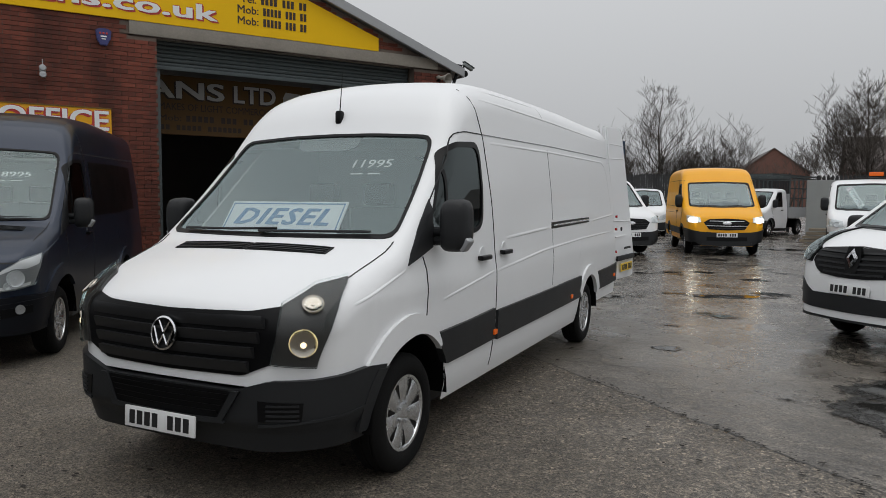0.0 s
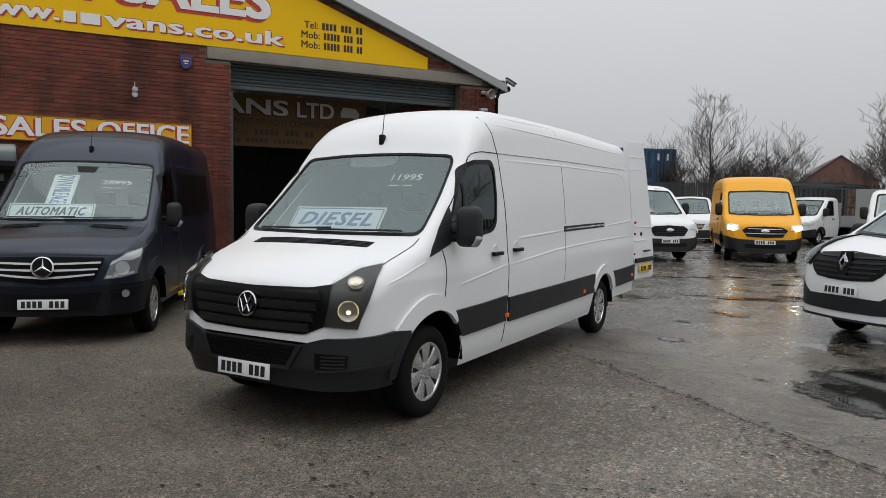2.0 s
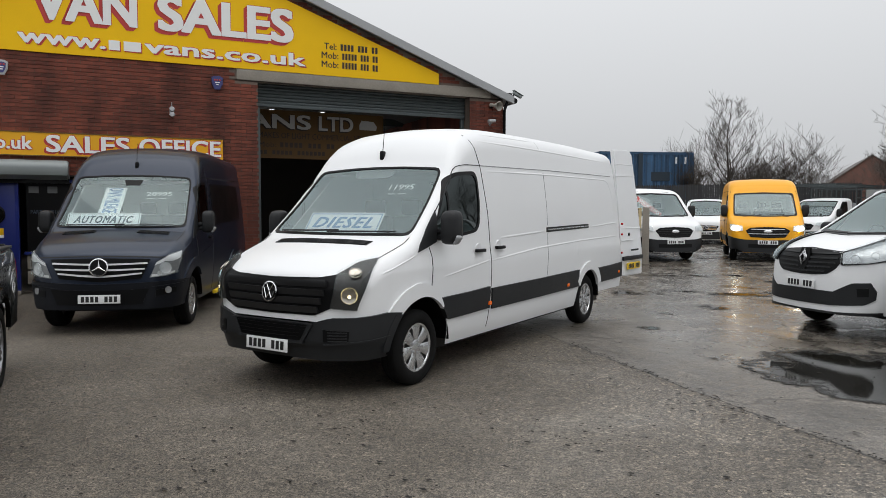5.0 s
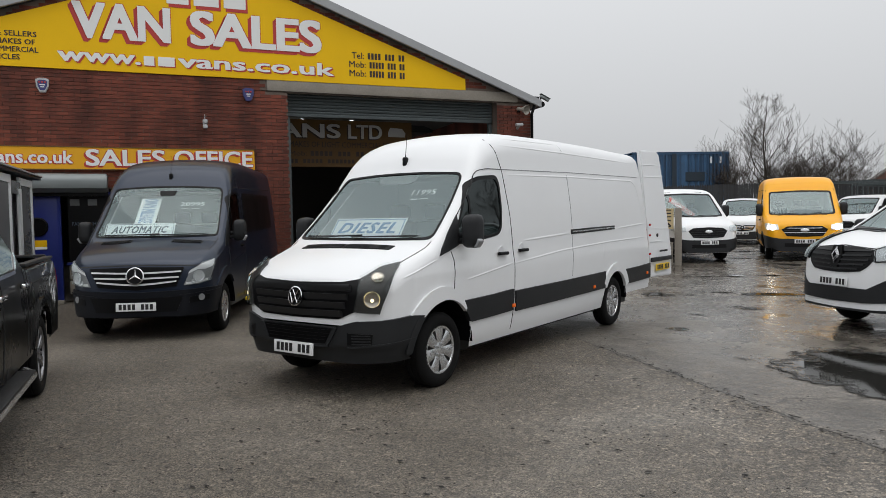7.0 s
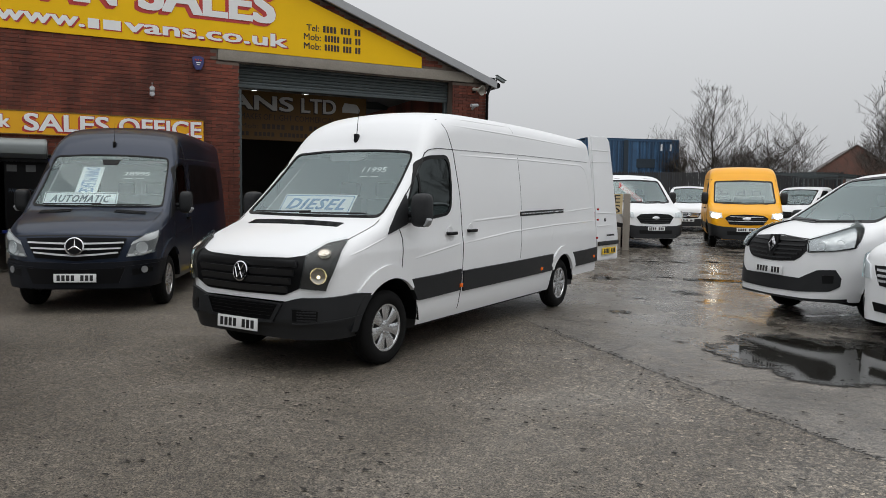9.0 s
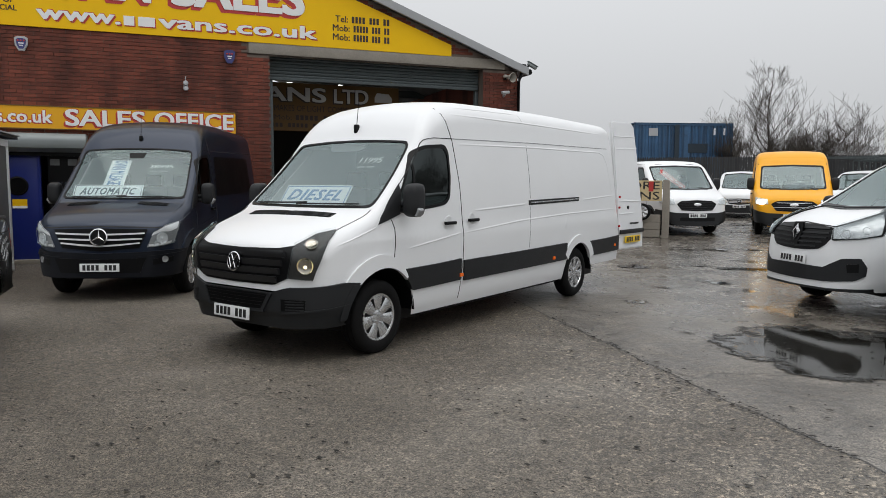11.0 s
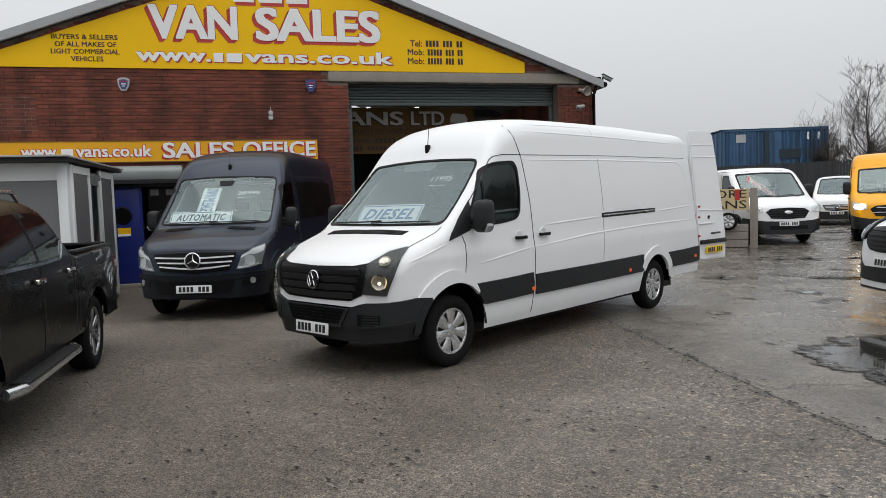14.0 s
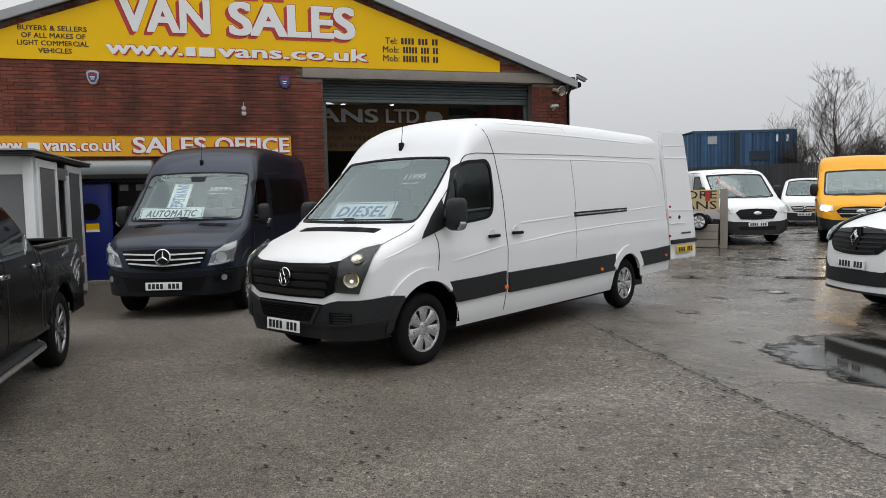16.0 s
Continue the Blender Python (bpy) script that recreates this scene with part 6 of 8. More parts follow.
def brick_front():
    """Courses of single bricks over a mortar bed, following the openings and the gable."""
    for x0, x1, z0, z1 in ((EAVE_L, -4.50, -0.1, 4.44), (-4.50, -2.90, 2.30, 4.44), (-2.90, 0.64, -0.1, 4.44), (5.74, EAVE_R, -0.1, 4.44)):
        part("wall_pier", box_bm(x1 - x0, 0.30, z1 - z0, ((x0 + x1) / 2, 0.165, (z0 + z1) / 2)), MORTAR, garage, smooth=False)
    g = [(EAVE_L, 4.44), (EAVE_R, 4.44), (EAVE_R, gable_z(EAVE_R)), (APEX_X, APEX_Z), (EAVE_L, gable_z(EAVE_L))]
    t = prism_bm(g, 0.30)
    bmesh.ops.translate(t, verts=t.verts, vec=(0, 0.015, 0))
    wall = part("front_wall", t, MORTAR, garage, smooth=False)
    L, H, gap = 0.215, 0.065, 0.010
    one = mesh_data("brick", [(x, y, z) for x in (0, L) for y in (0, 0.03) for z in (0, H)], [(0, 1, 5, 4), (4, 5, 7, 6), (0, 2, 3, 1), (1, 3, 7, 5), (0, 4, 6, 2)], BRICK_PART, False)
    rnd = random.Random(4)
    verts, faces, singles = [], [], 0
    rows = int(7.2 / (H + gap))
    for k in range(rows):
        z = k * (H + gap)
        x = EAVE_L - (0.11 if k % 2 else 0)
        while x < EAVE_R:
            a, b = max(x, EAVE_L), min(x + L, EAVE_R)
            x += L + gap
            if z + H > 4.44 and gable_z(a) < z + H or z + H > 4.44 and gable_z(b) < z + H:
                continue
            if 4.62 < z < 7 and inside([(-6.4, 4.68), (4.8, 4.68), (4.8, 4.9), (-0.86, 6.9), (-6.4, 4.9)], (a + b) / 2, z):
                continue
            cut = False
            for x0, x1, z0, z1 in openings:
                if z + H > z0 and z < z1:
                    if a >= x0 and b <= x1:
                        cut = True
                    elif a < x0 < b:
                        b = x0
                    elif a < x1 < b:
                        a = x1
            if z + H > 4.40 and z < 4.68 and b > 0.2:
                cut = True
            if cut or b - a < 0.03:
                continue
            d = rnd.uniform(-0.003, 0.004)
            if 2.0 < z < 4.4 and -2.9 <= a and b <= 0.64 and b - a > 0.2 and singles < 290 and z > 3.2:
                place("brick", one, wall, pose(a, -d, z))
                singles += 1
                continue
            n = len(verts)
            verts += [(p, y - d, q) for p in (a, b) for y in (0, 0.03) for q in (z, z + H)]
            faces += [tuple(n + i for i in f) for f in ((0, 1, 5, 4), (4, 5, 7, 6), (0, 2, 3, 1), (1, 3, 7, 5), (0, 4, 6, 2))]
    rest = place("brickwork", mesh_data("brickwork", verts, faces, BRICK, False), wall)
    tagged(rest, kind="stuff")
    return wall


brick_front()
PALE_MORTAR = material("pale_repointing", (0.26, 0.235, 0.205), 0.95, grain=0.25, scale=60, big=0.2)
part("repointed_mortar", box_bm(1.7, 0.02, 0.76, (-6.65, 0.016, 3.68)), PALE_MORTAR, garage, smooth=False)
# other walls, floor slab, roof
part("side_wall", box_bm(0.3, 14, 4.5, (EAVE_R - 0.15, 7.32, 2.25)), BRICK, garage, smooth=False)
part("side_wall", box_bm(0.3, 14, 4.5, (EAVE_L + 0.15, 7.32, 2.25)), BRICK, garage, smooth=False)
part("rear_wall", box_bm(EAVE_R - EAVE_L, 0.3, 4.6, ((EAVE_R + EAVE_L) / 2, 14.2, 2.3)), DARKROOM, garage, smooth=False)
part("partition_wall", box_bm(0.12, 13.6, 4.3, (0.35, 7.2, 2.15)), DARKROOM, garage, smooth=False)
part("floor_slab", box_bm(EAVE_R - EAVE_L - 0.7, 13.6, 0.06, ((EAVE_R + EAVE_L) / 2, 7.2, 0.0)), CONCRETE, garage, smooth=False)
for s in (1, -1):
    xe = (EAVE_R if s > 0 else EAVE_L) + s * 0.22
    pts = [(APEX_X, gable_z(APEX_X) + 0.03), (xe, gable_z(xe) + 0.03), (xe, gable_z(xe) + 0.15), (APEX_X, gable_z(APEX_X) + 0.15)]
    sheet = prism_bm(pts, 14.8)
    bmesh.ops.translate(sheet, verts=sheet.verts, vec=(0, -0.12, 0))
    part("roof", sheet, ROOFING, garage, smooth=False)
    pts = [(APEX_X, gable_z(APEX_X) - 0.02), (xe, gable_z(xe) - 0.02), (xe, gable_z(xe) + 0.17), (APEX_X, gable_z(APEX_X) + 0.17)]
    board = prism_bm(pts, 0.06, bevel=0.008)
    bmesh.ops.translate(board, verts=board.verts, vec=(0, -0.19, 0))
    part("barge_board", board, FASCIA, garage, "grey metal roof edge", smooth=False)
part("lintel", box_bm(6.1, 0.34, 0.235, (3.25, 0.15, 4.545), 0.012), CONCRETE, garage, "stained concrete lintel")
# roller shutter, partly lowered
for k in range(6):
    z = 4.40 - 0.075 * k
    bm = tube_bm([(0.66, 0.30, z), (5.72, 0.30, z)], 0.040, 8)
    part("shutter_slat", bm, STEEL_SLAT, garage)
part("shutter_rail", box_bm(5.06, 0.05, 0.07, (3.19, 0.28, 3.96), 0.01), STEEL_SLAT, garage)
for x in (0.69, 5.69):
    part("shutter_guide", box_bm(0.09, 0.10, 4.4, (x, 0.36, 2.2), 0.01), STEEL_SLAT, garage)


def sign_text(sign, text, x0, x1, z0, z1, face, shade=None, off=0.035, y=-0.004, bold=0.025, lean=1.0):
    if shade:
        for dx, dz in ((-off * lean, -off), (-off * lean * 0.66, -off * 0.66), (-off * lean * 0.33, -off * 0.33), (0.012, 0.012)):
            lettering("letter_shade", text, (x1 - x0), z1 - z0, shade, sign, pose(x0 + dx, y, z0 + dz), 0.002, bold=bold)
    lettering("lettering", text, x1 - x0, z1 - z0, face, sign, pose(x0, y - 0.004, z0), 0.004, bold=bold)


def bars(sign, x0, x1, z0, z1, n, mat, y=-0.004, skip=()):
    w = (x1 - x0) / n
    for k in range(n):
        if k not in skip:
            part("character_bar", box_bm(w * 0.68, 0.006, z1 - z0, (x0 + w * (k + 0.5), y - 0.002, (z0 + z1) / 2)), mat, sign, smooth=False)


def gable_sign():
    s = root("gable_sign", FM @ pose(0, -0.03, 0), "large yellow painted sign board filling the brick gable", "sign")
    pts = [(-6.62, 4.66), (4.89, 4.66), (4.89, 4.92), (-0.86, 6.98), (-6.62, 4.92)]
    part("board", prism_bm(pts, 0.04, bevel=0.004), SIGN_YELLOW, s, smooth=False)
    sign_text(s, "VAN", -3.50, -1.75, 5.31, 5.99, SIGN_WHITE, SIGN_RED, 0.07, bold=0.036)
    sign_text(s, "SALES", -1.30, 1.38, 5.31, 5.99, SIGN_WHITE, SIGN_RED, 0.07, bold=0.036)
    # the firm's initials stay plain blocks
    for x0, x1 in ((-1.78, -1.35), (-1.25, -0.75), (-0.65, -0.2)):
        part("initial_shade", box_bm(x1 - x0, 0.004, 0.52, ((x0 + x1) / 2 + 0.04, -0.005, 6.30), 0.001), SIGN_RED, s, smooth=False)
        part("initial_block", box_bm(x1 - x0, 0.008, 0.50, ((x0 + x1) / 2, -0.008, 6.36), 0.001), SIGN_WHITE, s, smooth=False)
    sign_text(s, "www.", -3.80, -2.32, 4.82, 5.0, SIGN_WHITE, SIGN_RED, 0.028, lean=-1.0)
    for x0, x1 in ((-2.25, -2.05), (-1.98, -1.66)):
        part("initial_shade", box_bm(x1 - x0, 0.004, 0.19, ((x0 + x1) / 2 + 0.02, -0.005, 4.89)), SIGN_RED, s, smooth=False)
        part("initial_block", box_bm(x1 - x0, 0.008, 0.19, ((x0 + x1) / 2, -0.008, 4.91)), SIGN_WHITE, s, smooth=False)
    sign_text(s, "vans.co.uk", -1.58, 1.66, 4.82, 5.08, SIGN_WHITE, SIGN_RED, 0.028, lean=-1.0)
    for t, x0, x1, z, w in (("Tel:", 2.10, 2.38, 5.24, 11), ("Mob:", 2.04, 2.42, 5.04, 12), ("Mob:", 2.04, 2.42, 4.84, 12)):
        lettering("lettering", t, x1 - x0, 0.14, SIGN_DARK, s, pose(x0, -0.003, z), 0.003, bold=0.014)
        bars(s, x1 + 0.08, 3.36, z, z + 0.14, w, SIGN_DARK, skip=(4 if w == 11 else 5, 8 if w == 11 else 9))
    for t, x0, x1, z in (("BUYERS & SELLERS", -5.43, -4.16, 5.24), ("OF ALL MAKES OF", -5.37, -4.19, 5.09), ("LIGHT COMMERCIAL", -5.45, -4.14, 4.94), ("VEHICLES", -5.08, -4.46, 4.79)):
        lettering("lettering", t, x1 - x0, 0.10, SIGN_DARK, s, pose(x0, -0.003, z), 0.003, bold=0.018)


gable_sign()


def office_sign():
    s = root("office_sign", FM @ pose(0, -0.05, 0), "long amber sign board over the office entrance", "sign")
    part("board", box_bm(6.9, 0.06, 0.46, (-3.56, 0.02, 2.905), 0.006), SIGN_GOLD, s, smooth=False)
    for z in (2.68, 3.13):
        part("edge_strip", box_bm(6.9, 0.012, 0.02, (-3.56, -0.016, z)), SIGN_BROWN, s, smooth=False)
    sign_text(s, "SALES", -3.37, -1.92, 2.76, 3.08, SIGN_WHITE, SIGN_RED, 0.035, -0.012)
    sign_text(s, "OFFICE", -1.72, -0.16, 2.76, 3.08, SIGN_WHITE, SIGN_RED, 0.035, -0.012)
    sign_text(s, "www.", -6.12, -5.42, 2.80, 2.96, SIGN_WHITE, SIGN_RED, 0.02, -0.012)
    part("initial_block", box_bm(0.22, 0.008, 0.2, (-5.26, -0.016, 2.87)), SIGN_WHITE, s, smooth=False)
    sign_text(s, "vans.co.uk", -5.08, -3.62, 2.80, 3.04, SIGN_WHITE, SIGN_RED, 0.02, -0.012)


office_sign()


def hall_sign():
    s = root("hall_sign", FM @ pose(0, 1.9, 0), "dark yellow sign board hung inside the dim garage", "sign")
    part("board", box_bm(4.4, 0.05, 1.18, (1.95, 0.03, 3.52), 0.006), SIGN_BROWN, s, smooth=False)
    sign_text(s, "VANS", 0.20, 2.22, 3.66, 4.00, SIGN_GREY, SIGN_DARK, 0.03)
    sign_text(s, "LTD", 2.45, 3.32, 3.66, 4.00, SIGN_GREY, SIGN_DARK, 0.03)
    lettering("lettering", "MAKES OF LIGHT COMMERCIAL VEHICLES", 3.1, 0.14, SIGN_DARK, s, pose(0.95, -0.003, 3.42), 0.003)
    lettering("lettering", "Mob:", 0.42, 0.12, SIGN_DARK, s, pose(0.95, -0.003, 3.20), 0.003)
    bars(s, 1.45, 2.85, 3.20, 3.32, 12, SIGN_DARK, skip=(5, 9))
    bars(s, 0.85, 2.6, 3.02, 3.12, 17, SIGN_DARK, skip=(3, 9))
    van_mark = [(3.5, 3.72), (3.95, 3.72), (3.97, 3.82), (3.88, 3.94), (3.56, 3.96), (3.5, 3.84)]
    part("van_picture", prism_bm(van_mark, -0.006), SIGN_GREY, s, smooth=False)


hall_sign()

# ---- the yard's vehicles ----
white_van, white_shell = big_van(pose(0, 0, 0), WHITE, "long white high-roof panel van with black bumpers, rear door open", "plain")
dark_van, dark_shell = big_van(pose(*SPRINTER, 0, 0, 0, SPRINTER_TURN), NAVY, "dark blue high-roof minibus with chrome grille parked by the office", "star", cut=1.07)
yellow_van, yellow_shell = small_van("panel_van", pose(*YELLOW_AT, rise(0, 18), 0, 0, YELLOW_TURN) @ Matrix.Scale(1.04, 4), YELLOW, "bright yellow panel van with lit headlights and black bumper", SHIELD, shield_front(True))
shield_van, shield_shell = small_van("panel_van", pose(*SHIELD_AT, rise(0, 18), 0, 0, SHIELD_TURN) @ Matrix.Scale(1.03, 4), WHITE, "white low-roof van with black grille beside the notice board", low_roof(SHIELD, 2.16), shield_front(False))
diamond_van, diamond_shell = small_van("delivery_van", pose(*DIAMOND_AT, 0, 0, 0, DIAMOND_TURN) @ Matrix.Diagonal((0.985, 0.985, 1.04, 1)), WHITE, "white compact van with black grille and chrome diamond badge", heighten(RAISED, 0.85, 1.035), diamond_front)


def star_front(van, sh):
    """A compact van's face with a painted bumper and a small chrome-barred grille."""
    gl = part("grille", patch(sh, "wrap", [(-22, 0.64), (0, 0.60), (22, 0.64)], [(-29, 0.86), (0, 0.88), (29, 0.86)], 0.010, 0.03, 30, 6), GLOSS_BLACK, van)
    for k in range(3):
        z = 0.68 + 0.06 * k
        part("slat", patch(sh, "wrap", [(-23 - k, z), (0, z - 0.01), (23 + k, z)], [(-23 - k, z + 0.028), (0, z + 0.02), (23 + k, z + 0.028)], 0.024, 0.02, 24, 2), SILVER, gl)
    c, n = sh.cast("front", 0, 0.75)
    badge(gl, Matrix.Translation((0, c.y - 0.045, 0.76)) @ pose(0, 0, 0, 0, -10, -90), 0.1, "star")
    for mir in (False, True):
        headlight(van, sh, [(29, 0.70), (40, 0.71), (52, 0.80)], [(33, 0.87), (44, 0.94), (60, 1.02)], LAMP_BODY, [(40, 0.80, 0.06, LAMP_BODY)], mir, label="clear headlight")
    lower = part("lower_grille", patch(sh, "front", [(-0.45, 0.34), (0, 0.33), (0.45, 0.34)], [(-0.5, 0.44), (0, 0.43), (0.5, 0.44)], 0.012, 0.02, 20, 3), GLOSS_BLACK, van)
    for s in (1, -1):
        part("fog_grille", patch(sh, "wrap", [(s * 36, 0.36), (s * 48, 0.38)], [(s * 36, 0.46), (s * 50, 0.50)], 0.012, 0.02, 10, 4), PLASTIC, van)
    c, n = sh.cast("front", 0, 0.52)
    number_plate(van, pose(0, c.y - 0.040, 0.52, -4), PLATE_W)


def dark_bumper_front(van, sh):
    """The same face above a black moulded bumper."""
    star_front(van, sh)
    part("bumper", patch(sh, "wrap", [(-66, 0.26), (0, 0.24), (66, 0.26)], [(-66, 0.62), (-40, 0.60), (0, 0.57), (40, 0.60), (66, 0.62)], 0.022, 0.04, 40, 6), PLASTIC, van)


small_van("delivery_van", pose(*VITO_AT, 0, 0, 0, DIAMOND_TURN), WHITE, "white compact van with silver-barred grille beside another white van", DIAMOND, star_front, 0.7)
small_van("delivery_van", pose(*FAR_AT, rise(0, 26), 0, 0, 12), WHITE, "white van with barred grille by the palisade fence", heighten(DIAMOND, 0.9, 1.16), dark_bumper_front, 0.6)


def open_truck(m, label, load):
    """A white cab with an open or caged body behind it."""
    spec = low_roof(SHIELD, 2.12)
    cut = [(y, z, r) for y, z, r in spec["profile"] if y < 1.5] + [(1.62, 2.12, 0.14), (1.72, 2.0, 0.1), (1.78, 0.8, 0.08), (1.79, 0.4, 0.08)]
    spec = dict(spec, profile=cut, seams=spec["seams"][:1])
    spec.pop("moulding")
    truck, sh = small_van("tipper_truck", m, WHITE, label, spec, shield_front(False), 0.6)
    part("chassis_rail", box_bm(0.8, 3.2, 0.2, (0, 3.3, 0.62)), GLOSS_BLACK, truck, smooth=False)
    part("load_bed", box_bm(2.05, 3.1, 0.10, (0, 3.45, 0.86), 0.01), FASCIA, truck, smooth=False)
    for s in (1, -1):
        part("drop_side", box_bm(0.04, 3.1, 0.40, (s * 1.02, 3.45, 1.10), 0.008), FASCIA, truck, smooth=False)
    part("tail_board", box_bm(2.0, 0.04, 0.40, (0, 4.98, 1.10), 0.008), FASCIA, truck, smooth=False)
    part("head_board", box_bm(2.05, 0.05, 1.0, (0, 1.93, 1.4), 0.008), FASCIA, truck, smooth=False)
    if load == "cage":
        for x in (-1.05, 1.05):
            part("cage_roof_rail", box_bm(0.07, 5.2, 0.08, (x, 2.4, 2.72)), STEEL_SLAT, truck, smooth=False)
        for y in np.linspace(-0.15, 4.95, 9):
            part("cage_roof_bar", box_bm(2.1, 0.05, 0.05, (0, y, 2.72)), STEEL_SLAT, truck, smooth=False)
        for x in (-1.02, 1.02):
            for y in np.linspace(1.95, 4.95, 7):
                part("cage_post", box_bm(0.05, 0.05, 1.35, (x, y, 1.95)), STEEL_SLAT, truck, smooth=False)
            for z in (1.7, 2.15, 2.62):
                part("cage_rail", box_bm(0.04, 3.05, 0.05, (x, 3.45, z)), STEEL_SLAT, truck, smooth=False)
        for y in (1.95, 4.95):
            part("cage_rail", box_bm(2.05, 0.05, 0.06, (0, y, 2.62)), STEEL_SLAT, truck, smooth=False)
    else:
        bar = part("beacon_bar", box_bm(0.9, 0.10, 0.04, (0, 1.25, 2.2), 0.01), GLOSS_BLACK, truck)
        part("beacon", box_bm(0.34, 0.16, 0.11, (0.1, 1.25, 2.275), 0.02), AMBER, bar, "amber roof beacon")
    return truck


open_truck(pose(*CAGE_AT, rise(0, 25), 0, 0, -22), "white tipper truck with a caged steel body", "cage")
open_truck(pose(*TIPPER_AT, rise(0, 18), 0, 0, -4), "white tipper truck with an amber roof beacon", "open")


# ---- pickup truck ----
def pickup(m):
    truck = root("pickup_truck", m, "dark grey double-cab pickup truck with chrome trim and side steps", "pickup truck")
    prof = [(-0.90, 0.35, 0.2), (-0.88, 0.75, 0.2), (-0.82, 1.02, 0.18), (-0.6, 1.12, 0.14), (0.1, 1.18, 0.12), (0.25, 1.22, 0.1), (0.95, 1.70, 0.12), (1.12, 1.735, 0.14), (1.6, 1.755, 0.16), (2.02, 1.705, 0.14), (2.14, 1.63, 0.12), (2.36, 1.30, 0.08), (2.45, 1.235, 0.05), (2.6, 1.225, 0.04), (3.6, 1.235, 0.04), (4.10, 1.25, 0.05), (4.2, 1.20, 0.08), (4.27, 0.95, 0.1), (4.30, 0.55, 0.08)]
    widths = [(0.35, 0.90), (0.55, 0.93), (0.85, 0.945), (1.1, 0.935), (1.25, 0.915), (1.5, 0.83), (1.8, 0.72)]
    sh = Shell(prof, widths, [(-1, 0.9), (-0.5, 0.97), (0, 1.0), (6, 1.0)], 0.46, [(0, 0.39, 0.46), (3.15, 0.39, 0.47)], 0.09, 0.02, 0.9)
    keep = []
    for f in sh.faces:
        c = sh.verts[list(f)].mean(0)
        if 2.55 < c[1] < 4.1 and abs(c[0]) < 0.845 and c[2] > 1.19:
            continue
        keep.append(f)
    place("body", mesh_data("body", sh.verts, keep, GREY_PAINT, angle=60), truck)
    for sx, sy, sz, x, y, z in ((1.66, 1.46, 0.04, 0, 3.38, 0.78), (0.04, 1.46, 0.42, 0.83, 3.38, 0.99), (0.04, 1.46, 0.42, -0.83, 3.38, 0.99), (1.66, 0.04, 0.46, 0, 2.64, 0.99), (1.66, 0.04, 0.42, 0, 4.10, 0.99)):
        part("bed_liner", box_bm(sx, sy, sz, (x, y, z)), PLASTIC, truck, smooth=False)
    for s in (1, -1):
        part("bed_rail", box_bm(0.08, 1.62, 0.03, (s * 0.865, 3.40, 1.245), 0.01), PLASTIC, truck)
    part("bed_rail", box_bm(1.7, 0.07, 0.03, (0, 4.13, 1.262), 0.01), PLASTIC, truck)
    for mir in (False, True):
        part("side_window", patch(sh, "side", [(0.50, 1.25), (1.36, 1.24)], [(1.00, 1.60), (1.36, 1.62)], 0.003, 0.01, 14, 6, mir), TRUCK_GLASS, truck)
        part("side_window", patch(sh, "side", [(1.43, 1.24), (2.0, 1.25), (2.16, 1.36)], [(1.43, 1.62), (1.8, 1.62), (1.98, 1.585)], 0.003, 0.01, 14, 6, mir), TRUCK_GLASS, truck)
        part("chrome_strip", seam(sh, "side", [(0.4, 1.222), (1.4, 1.215), (1.99, 1.225), (2.20, 1.36)], 0.028, 0.012, 30, mir), CHROME, truck)
        for line in ([(1.41, 1.68), (1.42, 1.1), (1.40, 0.5)], [(2.26, 1.38), (2.34, 1.15), (2.39, 0.8), (2.38, 0.5)], [(0.42, 1.2), (0.40, 0.8), (0.46, 0.5)], [(2.46, 1.24), (2.50, 0.9), (2.52, 0.5)], [(2.6, 1.08), (4.1, 1.10)]):
            part("shut_line", seam(sh, "side", line, 0.009, mirror=mir), SEAM, truck)
        for yw in (0, 3.15):
            part("wheel_arch_lip", patch(sh, "side", arc(yw, 0.39, 0.455, 168, 12), arc(yw, 0.39, 0.54, 166, 14), 0.02, 0.04, 24, 4, mir), GREY_PAINT, truck)
        s = -1 if mir else 1
        step = tube_bm([(s * 0.93, 0.45, 0.40), (s * 1.00, 0.60, 0.40), (s * 1.00, 2.05, 0.40), (s * 0.93, 2.2, 0.40)], 0.04, 10)
        part("side_step", step, SILVER, truck)
        part("step_pad", box_bm(0.13, 1.4, 0.02, (s * 0.97, 1.32, 0.435), 0.006), PLASTIC, truck)
        part("tail_lamp", patch(sh, "side", [(4.20, 0.92), (4.25, 0.92)], [(4.15, 1.12), (4.19, 1.12)], 0.004, 0.02, 6, 6, mir), RED_LENS, truck)
        for y, z in ((1.26, 1.09), (2.16, 1.105)):
            p, n = sh.cast("side", y, z)
            part("door_handle", box_bm(0.04, 0.21, 0.042, (s * (p.x + 0.03), y, z), 0.016, 3), CHROME, truck, "chrome handle")
        p, n = sh.cast("side", 2.63, 1.0)
        part("fuel_flap", lathe_x([(0.095, -0.004), (0.093, 0.004), (0.084, 0.006), (0.001, 0.006)], 24), GREY_PAINT, truck, m=pose(s * p.x, 2.63, 1.0, 0, 0, 0 if s > 0 else 180))
